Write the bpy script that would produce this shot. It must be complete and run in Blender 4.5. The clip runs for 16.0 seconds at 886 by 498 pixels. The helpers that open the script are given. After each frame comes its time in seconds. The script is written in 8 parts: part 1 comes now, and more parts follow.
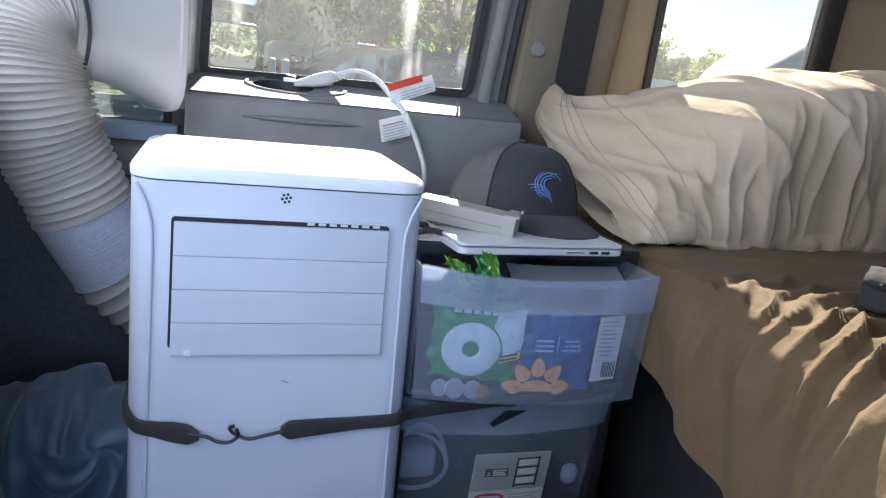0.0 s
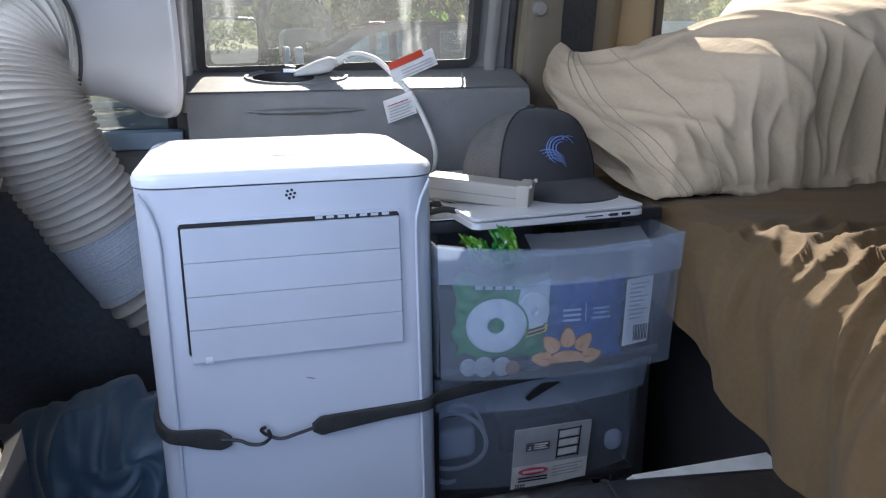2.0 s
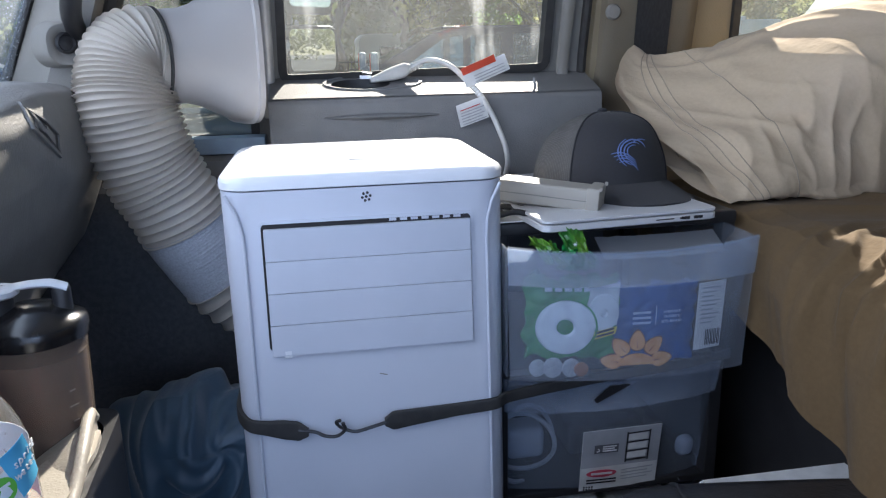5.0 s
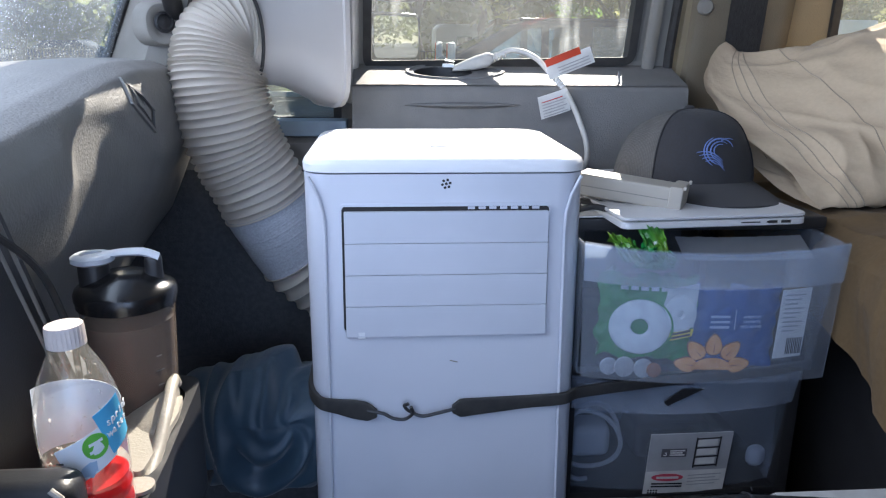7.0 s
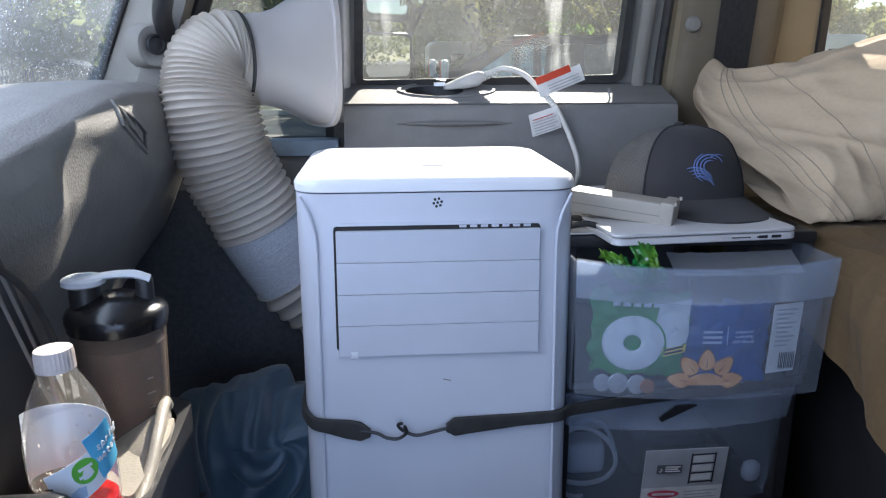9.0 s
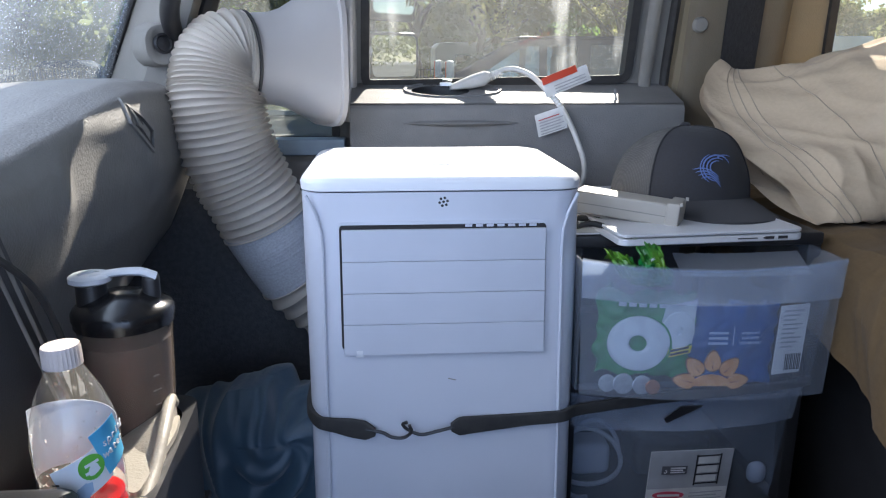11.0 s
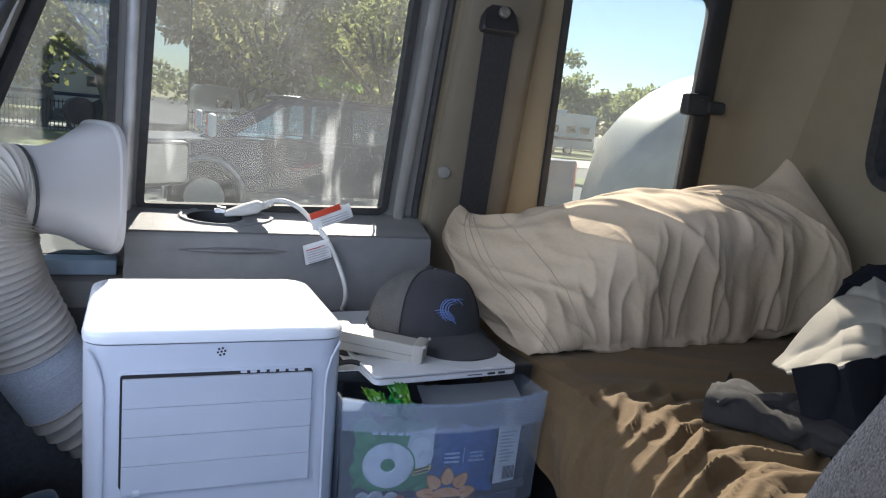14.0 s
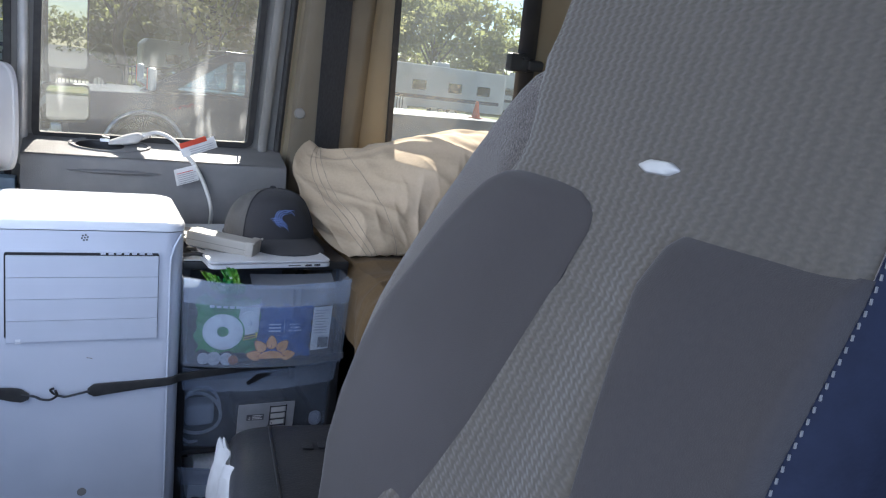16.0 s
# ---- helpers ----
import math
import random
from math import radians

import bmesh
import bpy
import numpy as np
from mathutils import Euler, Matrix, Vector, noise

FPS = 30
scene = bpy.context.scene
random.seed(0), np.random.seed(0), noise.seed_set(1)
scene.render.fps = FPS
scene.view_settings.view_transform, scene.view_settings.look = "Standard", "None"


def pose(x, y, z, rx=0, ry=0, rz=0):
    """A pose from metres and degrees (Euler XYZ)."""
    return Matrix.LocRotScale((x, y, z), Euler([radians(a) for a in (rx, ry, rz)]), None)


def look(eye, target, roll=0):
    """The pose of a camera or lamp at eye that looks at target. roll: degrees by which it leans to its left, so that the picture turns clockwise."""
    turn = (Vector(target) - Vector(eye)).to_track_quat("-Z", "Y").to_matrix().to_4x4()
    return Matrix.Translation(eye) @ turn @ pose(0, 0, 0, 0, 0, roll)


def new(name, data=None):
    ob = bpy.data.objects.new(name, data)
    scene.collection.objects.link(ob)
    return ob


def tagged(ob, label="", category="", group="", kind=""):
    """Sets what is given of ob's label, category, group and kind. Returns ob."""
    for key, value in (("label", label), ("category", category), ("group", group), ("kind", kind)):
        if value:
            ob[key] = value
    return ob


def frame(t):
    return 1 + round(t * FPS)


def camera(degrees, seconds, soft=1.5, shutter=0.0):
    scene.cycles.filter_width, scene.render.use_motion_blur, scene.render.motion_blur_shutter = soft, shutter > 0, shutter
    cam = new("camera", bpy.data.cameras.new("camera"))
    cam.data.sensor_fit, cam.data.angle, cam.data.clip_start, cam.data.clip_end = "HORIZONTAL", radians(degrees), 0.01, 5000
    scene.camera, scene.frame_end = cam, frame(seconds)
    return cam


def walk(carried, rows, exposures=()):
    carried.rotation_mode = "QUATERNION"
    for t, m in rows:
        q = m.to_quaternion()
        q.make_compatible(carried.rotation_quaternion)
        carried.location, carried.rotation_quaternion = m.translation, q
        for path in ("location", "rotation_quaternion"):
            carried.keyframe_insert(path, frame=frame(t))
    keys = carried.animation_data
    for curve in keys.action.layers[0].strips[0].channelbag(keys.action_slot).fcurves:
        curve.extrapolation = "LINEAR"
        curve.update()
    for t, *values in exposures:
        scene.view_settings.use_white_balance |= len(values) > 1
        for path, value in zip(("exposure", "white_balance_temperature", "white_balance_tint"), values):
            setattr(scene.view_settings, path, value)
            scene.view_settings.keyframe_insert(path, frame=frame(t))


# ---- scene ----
cam = camera(61.4, 16.0, soft=1.2)
PATH = [
    (0, (-0.085, -0.052, 0.763), (0.517, 1.802, 0.314), 6.5),
    (0.5, (-0.058, -0.039, 0.768), (0.558, 1.81, 0.316), 2.7),
    (1, (-0.041, -0.04, 0.774), (0.509, 1.813, 0.262), -0.9),
    (1.5, (-0.059, -0.041, 0.768), (0.454, 1.82, 0.244), -0.3),
    (2, (-0.052, -0.036, 0.769), (0.454, 1.825, 0.24), -0.3),
    (2.5, (-0.054, -0.039, 0.769), (0.456, 1.825, 0.253), 0.2),
    (3, (-0.058, -0.04, 0.769), (0.457, 1.826, 0.268), 0.6),
    (5.5, (-0.055, -0.059, 0.773), (0.146, 1.859, 0.246), -1.0),
    (6, (-0.067, -0.022, 0.764), (0.017, 1.844, 0.05), 0.4),
    (6.5, (-0.063, -0.038, 0.77), (0.043, 1.842, 0.097), 0.7),
    (7, (-0.069, -0.057, 0.77), (0.076, 1.864, 0.231), 0.5),
    (7.5, (-0.069, -0.059, 0.771), (0.091, 1.871, 0.27), 0.5),
    (8, (-0.068, -0.057, 0.771), (0.097, 1.873, 0.276), 0.4),
    (8.5, (-0.066, -0.06, 0.773), (0.096, 1.871, 0.278), 0.2),
    (9, (-0.065, -0.058, 0.773), (0.093, 1.873, 0.276), 0.0),
    (11.5, (-0.067, -0.059, 0.771), (0.077, 1.874, 0.278), 0.2),
    (12, (-0.068, -0.06, 0.771), (0.081, 1.874, 0.282), 0.2),
    (12.5, (-0.067, -0.057, 0.77), (0.122, 1.875, 0.292), 0.5),
    (13, (-0.067, -0.061, 0.771), (0.189, 1.868, 0.308), 1.0),
    (13.5, (-0.085, -0.067, 0.801), (0.385, 1.834, 0.394), 3.4),
    (14, (-0.11, -0.179, 0.938), (0.653, 1.638, 0.598), 5.3),
    (14.5, (-0.146, -0.336, 0.962), (0.784, 1.402, 0.626), 5.9),
    (15, (-0.147, -0.424, 0.983), (0.848, 1.27, 0.61), 6.0),
    (15.5, (-0.081, -0.505, 0.976), (0.862, 1.211, 0.568), 6.2),
    (16, (-0.002, -0.613, 0.938), (0.866, 1.138, 0.515), 6.7),
]
walk(cam, [(t, look(eye, target, roll)) for t, eye, target, roll in PATH], [(0, 1.55), (0.5, 1.2), (3, 1.26), (5.5, 1.2), (6.5, 1.58), (7.2, 1.3), (9, 1.25), (12.5, 1.23), (14.5, 1.02), (16, 1.33)])

# ---- sun and sky ----
SUN = Vector((0.325, 1.0, 0.78)).normalized()
world = bpy.data.worlds.new("world")
scene.world = world
world.use_nodes = True
wn = world.node_tree
sky = wn.nodes.new("ShaderNodeTexSky")
sky.sky_type = "NISHITA"
sky.sun_disc = False
sky.dust_density, sky.ozone_density = 0.15, 3.0
sky.sun_elevation = math.asin(SUN.z)
sky.sun_rotation = math.atan2(SUN.x, SUN.y)
wn.links.new(sky.outputs[0], wn.nodes["Background"].inputs[0])
wn.nodes["Background"].inputs[1].default_value = 0.06
sun_data = bpy.data.lights.new("sun", "SUN")
sun_data.energy, sun_data.angle, sun_data.color = 5.0, radians(0.53), (1.0, 0.93, 0.82)
sun = new("sun", sun_data)
sun.matrix_world = look(SUN * 50, (0, 0, 0))

# the sky's light through the open driver's doorway and through the windscreen
for nm, eye, aim, wide, high, power in (("doorway_sky", (-0.02, -0.86, 0.60), (0.25, 1.0, 0.45), 1.05, 1.2, 5.4), ("windscreen_sky", (-0.66, 0.2, 1.10), (0.3, 0.3, 0.2), 1.7, 0.6, 6.6)):
    d = bpy.data.lights.new(nm, "AREA")
    d.shape, d.size, d.size_y, d.energy, d.color = "RECTANGLE", wide, high, power, (0.44, 0.60, 1.0) if nm == "doorway_sky" else (0.74, 0.81, 1.0)
    new(nm, d).matrix_world = look(eye, aim)


# ---- mesh helpers ----
def part(name, bm, material, parent=None, label="", smooth=38):
    """Links a bmesh as one mesh object, under a thing if one is given."""
    bm.normal_update()
    lim = radians(smooth)
    for f in bm.faces:
        f.smooth = True
    for e in bm.edges:
        e.smooth = len(e.link_faces) != 2 or e.calc_face_angle(9) < lim
    me = bpy.data.meshes.new(name)
    bm.to_mesh(me)
    bm.free()
    for m in material if isinstance(material, (list, tuple)) else [material]:
        me.materials.append(m)
    ob = new(name, me)
    if parent is not None:
        ob.parent = parent
    if 5 < len(me.polygons) < 4000 and smooth < 60:
        ob.modifiers.new("even_normals", "WEIGHTED_NORMAL").keep_sharp = True
    if label:
        ob["label"] = label
    return ob


def thing(name, at, label, category, group="", kind=""):
    """An empty at the thing's base."""
    ob = new(name)
    ob.empty_display_size = 0.05
    ob.matrix_world = at if isinstance(at, Matrix) else Matrix.Translation(at)
    tagged(ob, label, category, group, kind)
    return ob


def under(ob, parent):
    """Keeps ob where it stands in the world, as a part of parent."""
    ob.parent = parent
    chain = parent.matrix_basis.copy()
    up = parent.parent
    while up is not None:
        chain = up.matrix_basis @ chain
        up = up.parent
    ob.matrix_basis = chain.inverted() @ ob.matrix_basis
    return ob


def box(c, s, bevel=0.0, seg=2, bm=None, m=None):
    bm = bm or bmesh.new()
    r = bmesh.ops.create_cube(bm, size=1)
    bmesh.ops.scale(bm, vec=s, verts=r["verts"])
    if bevel:
        es = list({e for v in r["verts"] for e in v.link_edges})
        r2 = bmesh.ops.bevel(bm, geom=es, offset=bevel, segments=seg, affect="EDGES", profile=0.5)
        vs = list({v for f in r2["faces"] for v in f.verts} | {v for v in r["verts"] if v.is_valid})
    else:
        vs = r["verts"]
    mm = Matrix.Translation(c) if m is None else m @ Matrix.Translation(c)
    bmesh.ops.transform(bm, matrix=mm, verts=vs)
    return bm


def rounded(w, h, r, n=5):
    """A rounded rectangle round the origin, counter-clockwise."""
    out = []
    for cx, cy, a0 in ((w / 2 - r, h / 2 - r, 0), (-w / 2 + r, h / 2 - r, 90), (-w / 2 + r, -h / 2 + r, 180), (w / 2 - r, -h / 2 + r, 270)):
        for i in range(n + 1):
            a = radians(a0 + 90 * i / n)
            out.append((cx + r * math.cos(a), cy + r * math.sin(a)))
    return out


def round_poly(pts, r, n=5):
    """A polygon with rounded corners."""
    out = []
    k = len(pts)
    for i in range(k):
        p, a, b = Vector(pts[i]), Vector(pts[i - 1]), Vector(pts[(i + 1) % k])
        u, v = (a - p).normalized(), (b - p).normalized()
        q0, q1 = p + u * r, p + v * r
        for j in range(n + 1):
            t = j / n
            out.append(tuple(q0 * (1 - t) ** 2 + p * 2 * t * (1 - t) + q1 * t ** 2))
    return out


def loft(rings, closed=True, caps=True, bm=None):
    """Skins rings of points of equal count."""
    bm = bm or bmesh.new()
    vs = [[bm.verts.new(p) for p in r] for r in rings]
    n = len(rings[0])
    for a, b in zip(vs, vs[1:]):
        for i in range(n if closed else n - 1):
            j = (i + 1) % n
            bm.faces.new((a[i], a[j], b[j], b[i]))
    if caps and closed:
        bm.faces.new(list(reversed(vs[0])))
        bm.faces.new(vs[-1])
    return bm


def lathe(profile, n=32, at=(0, 0, 0), bm=None, caps=True):
    return loft([[(at[0] + r * math.cos(2 * math.pi * i / n), at[1] + r * math.sin(2 * math.pi * i / n), at[2] + z) for i in range(n)] for r, z in profile], bm=bm, caps=caps)


def curve_points(pts, n):
    """A smooth line through points (Catmull-Rom)."""
    pts = [Vector(p) for p in pts]
    pts = [pts[0] * 2 - pts[1]] + pts + [pts[-1] * 2 - pts[-2]]
    out = []
    k = len(pts) - 3
    for i in range(n + 1):
        s = min(i / n * k, k - 1e-6)
        j, t = int(s), s - int(s)
        a, b, c, d = pts[j:j + 4]
        out.append(0.5 * ((2 * b) + (c - a) * t + (2 * a - 5 * b + 4 * c - d) * t * t + (3 * b - a - 3 * c + d) * t ** 3))
    return out


def tube(pts, radius, n=12, bm=None, squash=(1, 1), up=(0, 0, 1)):
    """A tube along points; radius may be a function of 0..1."""
    pts = [Vector(p) for p in pts]
    rings = []
    side = None
    for i, p in enumerate(pts):
        d = (pts[min(i + 1, len(pts) - 1)] - pts[max(i - 1, 0)]).normalized()
        if side is None:
            side = d.cross(Vector(up))
            if side.length < 1e-3:
                side = d.cross(Vector((1, 0, 0)))
        side = (side - d * side.dot(d)).normalized()
        top = side.cross(d)
        r = radius(i / (len(pts) - 1)) if callable(radius) else radius
        rings.append([p + (side * math.cos(2 * math.pi * k / n) * squash[0] + top * math.sin(2 * math.pi * k / n) * squash[1]) * r for k in range(n)])
    return loft(rings, bm=bm)


def panel(outer, holes, place, depth, bm=None):
    """A flat panel with holes: 2D loops laid out by place(u, v, w), w from 0 to depth."""
    bm = bm or bmesh.new()
    front = bmesh.new()
    edges = []
    for loop in [outer] + list(holes):
        vs = [front.verts.new((u, v, 0)) for u, v in loop]
        edges += [front.edges.new((vs[i], vs[(i + 1) % len(vs)])) for i in range(len(vs))]
    bmesh.ops.triangle_fill(front, edges=edges, use_beauty=True, use_dissolve=False)
    front.verts.index_update()
    a = [bm.verts.new(place(v.co.x, v.co.y, 0)) for v in front.verts]
    b = [bm.verts.new(place(v.co.x, v.co.y, depth)) for v in front.verts]
    for f in front.faces:
        ids = [v.index for v in f.verts]
        bm.faces.new([a[i] for i in ids])
        bm.faces.new([b[i] for i in reversed(ids)])
    for e in front.edges:
        if len(e.link_faces) == 1:
            i, j = e.verts[0].index, e.verts[1].index
            bm.faces.new((a[i], a[j], b[j], b[i]))
    front.free()
    bmesh.ops.recalc_face_normals(bm, faces=bm.faces)
    return bm


def frame_strip(loop, inset, place, w0, w1):
    """A frame between a loop and the same loop drawn inwards, from w0 to w1."""
    c = Vector((sum(p[0] for p in loop) / len(loop), sum(p[1] for p in loop) / len(loop)))
    n = len(loop)
    inner = []
    for i in range(n):
        p, a, b = Vector(loop[i]), Vector(loop[i - 1]), Vector(loop[(i + 1) % n])
        d = (b - a).normalized()
        nn = Vector((-d.y, d.x))
        if nn.dot(c - p) < 0:
            nn = -nn
        inner.append(tuple(p + nn * inset))
    rings = [[place(u, v, w) for u, v in L] for L, w in ((loop, w0), (loop, w1), (inner, w1), (inner, w0), (loop, w0))]
    bm = loft(rings, caps=False)
    bmesh.ops.remove_doubles(bm, verts=bm.verts, dist=1e-6)
    bmesh.ops.recalc_face_normals(bm, faces=bm.faces)
    return bm


def sheet(nu, nv, fn, close_u=False):
    """A grid surface from fn(u, v), u and v from 0 to 1."""
    bm = bmesh.new()
    vs = [[bm.verts.new(fn(i / (nu - (0 if close_u else 1)), j / (nv - 1))) for j in range(nv)] for i in range(nu)]
    for i in range(nu if close_u else nu - 1):
        for j in range(nv - 1):
            k = (i + 1) % nu
            bm.faces.new((vs[i][j], vs[k][j], vs[k][j + 1], vs[i][j + 1]))
    return bm


def thicken(bm, t):
    """Gives a sheet a thickness t behind its face."""
    bm.normal_update()
    bmesh.ops.solidify(bm, geom=bm.faces[:], thickness=t)
    return bm


def fold(p, scale, sharp=1.0, seed=0.0):
    """Ridged noise, 0..1, for creases in cloth."""
    q = Vector(p) * scale + Vector((seed, seed * 1.7, -seed))
    return (1 - abs(noise.noise(q))) ** (2 * sharp)


def lettering(text, size, material, m, parent, name="lettering"):
    """Flat raised letters as a mesh."""
    cu = bpy.data.curves.new("letters", "FONT")
    cu.body, cu.size, cu.extrude, cu.align_x = text, size, 0.0004, "CENTER"
    tmp = bpy.data.objects.new("letters", cu)
    scene.collection.objects.link(tmp)
    me = bpy.data.meshes.new_from_object(tmp.evaluated_get(bpy.context.evaluated_depsgraph_get()))
    bpy.data.objects.remove(tmp)
    bpy.data.curves.remove(cu)
    me.materials.append(material)
    ob = new(name, me)
    ob.matrix_basis = m
    ob.parent = parent
    return ob


# ---- materials ----
def mat(name, color, rough=0.6, metal=0.0, color2=None, scale=20.0, detail=4.0, bump=0.0, bump_scale=None, spot=None, spot_scale=3.0, coat=0.0, sheen=0.0, stretch=(1, 1, 1), rough2=None, spec=0.5, trans=0.0):
    """A principled material with grain and wear at two scales, in object metres."""
    m = bpy.data.materials.new(name)
    m.use_nodes = True
    nt = m.node_tree
    p = nt.nodes["Principled BSDF"]
    tc = nt.nodes.new("ShaderNodeTexCoord")
    mp = nt.nodes.new("ShaderNodeMapping")
    mp.inputs["Scale"].default_value = stretch
    nt.links.new(tc.outputs["Object"], mp.inputs[0])
    c1 = (*color, 1)
    c2 = (*(color2 or [c * 0.8 for c in color]), 1)
    n1 = nt.nodes.new("ShaderNodeTexNoise")
    n1.inputs["Scale"].default_value, n1.inputs["Detail"].default_value = scale, detail
    nt.links.new(mp.outputs[0], n1.inputs["Vector"])
    ramp = nt.nodes.new("ShaderNodeMapRange")
    ramp.inputs[1].default_value, ramp.inputs[2].default_value = 0.35, 0.65
    nt.links.new(n1.outputs["Fac"], ramp.inputs[0])
    mix = nt.nodes.new("ShaderNodeMix")
    mix.data_type = "RGBA"
    mix.inputs["A"].default_value, mix.inputs["B"].default_value = c1, c2
    nt.links.new(ramp.outputs[0], mix.inputs["Factor"])
    out = mix.outputs["Result"]
    n2 = nt.nodes.new("ShaderNodeTexNoise")
    n2.inputs["Scale"].default_value, n2.inputs["Detail"].default_value = spot_scale, 6
    nt.links.new(mp.outputs[0], n2.inputs["Vector"])
    r2 = nt.nodes.new("ShaderNodeMapRange")
    r2.inputs[1].default_value, r2.inputs[2].default_value = 0.5, 0.72
    nt.links.new(n2.outputs["Fac"], r2.inputs[0])
    if spot:
        mix2 = nt.nodes.new("ShaderNodeMix")
        mix2.data_type = "RGBA"
        mix2.inputs["B"].default_value = (*spot, 1)
        nt.links.new(out, mix2.inputs["A"])
        nt.links.new(r2.outputs[0], mix2.inputs["Factor"])
        out = mix2.outputs["Result"]
    nt.links.new(out, p.inputs["Base Color"])
    rr = nt.nodes.new("ShaderNodeMapRange")
    rr.inputs[3].default_value, rr.inputs[4].default_value = rough, rough2 if rough2 is not None else min(1, rough * 1.2)
    nt.links.new(n2.outputs["Fac"], rr.inputs[0])
    nt.links.new(rr.outputs[0], p.inputs["Roughness"])
    p.inputs["Metallic"].default_value = metal
    p.inputs["Specular IOR Level"].default_value = spec
    p.inputs["Coat Weight"].default_value = coat
    p.inputs["Sheen Weight"].default_value = sheen
    p.inputs["Transmission Weight"].default_value = trans
    if bump:
        nb = nt.nodes.new("ShaderNodeTexNoise")
        nb.inputs["Scale"].default_value, nb.inputs["Detail"].default_value = bump_scale or scale * 4, 3
        nt.links.new(mp.outputs[0], nb.inputs["Vector"])
        b = nt.nodes.new("ShaderNodeBump")
        b.inputs["Strength"].default_value, b.inputs["Distance"].default_value = bump, 0.002
        nt.links.new(nb.outputs["Fac"], b.inputs["Height"])
        nt.links.new(b.outputs[0], p.inputs["Normal"])
    return m


def woven(name, color, color2, cell=(300, 300), bump=0.6, rough=0.95, sheen=0.3, kind="weave", depth=0.45):
    """Cloth with a woven or knitted relief from crossed waves."""
    m = mat(name, color, rough, color2=color2, scale=40, sheen=sheen, spot=[c * 0.85 for c in color], spot_scale=6)
    nt = m.node_tree
    p = nt.nodes["Principled BSDF"]
    tc = nt.nodes["Texture Coordinate"]
    waves = []
    for ax, s in (("X" if kind == "x" else "Y", cell[0]), ("Z", cell[1])):
        w = nt.nodes.new("ShaderNodeTexWave")
        w.wave_type, w.bands_direction = "BANDS", ax
        w.inputs["Scale"].default_value, w.inputs["Distortion"].default_value = s / 20, 0.5
        w.inputs["Detail"].default_value, w.inputs["Detail Scale"].default_value = 2, 3
        nt.links.new(tc.outputs["Object"], w.inputs["Vector"])
        waves.append(w)
    mul = nt.nodes.new("ShaderNodeMath")
    mul.operation = "MULTIPLY"
    nt.links.new(waves[0].outputs["Fac"], mul.inputs[0])
    nt.links.new(waves[1].outputs["Fac"], mul.inputs[1])
    b = nt.nodes.new("ShaderNodeBump")
    b.inputs["Strength"].default_value, b.inputs["Distance"].default_value = bump, 0.003
    nt.links.new(mul.outputs[0], b.inputs["Height"])
    nt.links.new(b.outputs[0], p.inputs["Normal"])
    mx = nt.nodes.new("ShaderNodeMix")
    mx.data_type = "RGBA"
    mx.blend_type = "MULTIPLY"
    src = p.inputs["Base Color"].links[0].from_socket
    mx.inputs["Factor"].default_value = depth
    g = nt.nodes.new("ShaderNodeMapRange")
    g.inputs[3].default_value, g.inputs[4].default_value = 0.45, 1.3
    nt.links.new(mul.outputs[0], g.inputs[0])
    nt.links.new(src, mx.inputs["A"])
    nt.links.new(g.outputs[0], mx.inputs["B"])
    nt.links.new(mx.outputs["Result"], p.inputs["Base Color"])
    return m


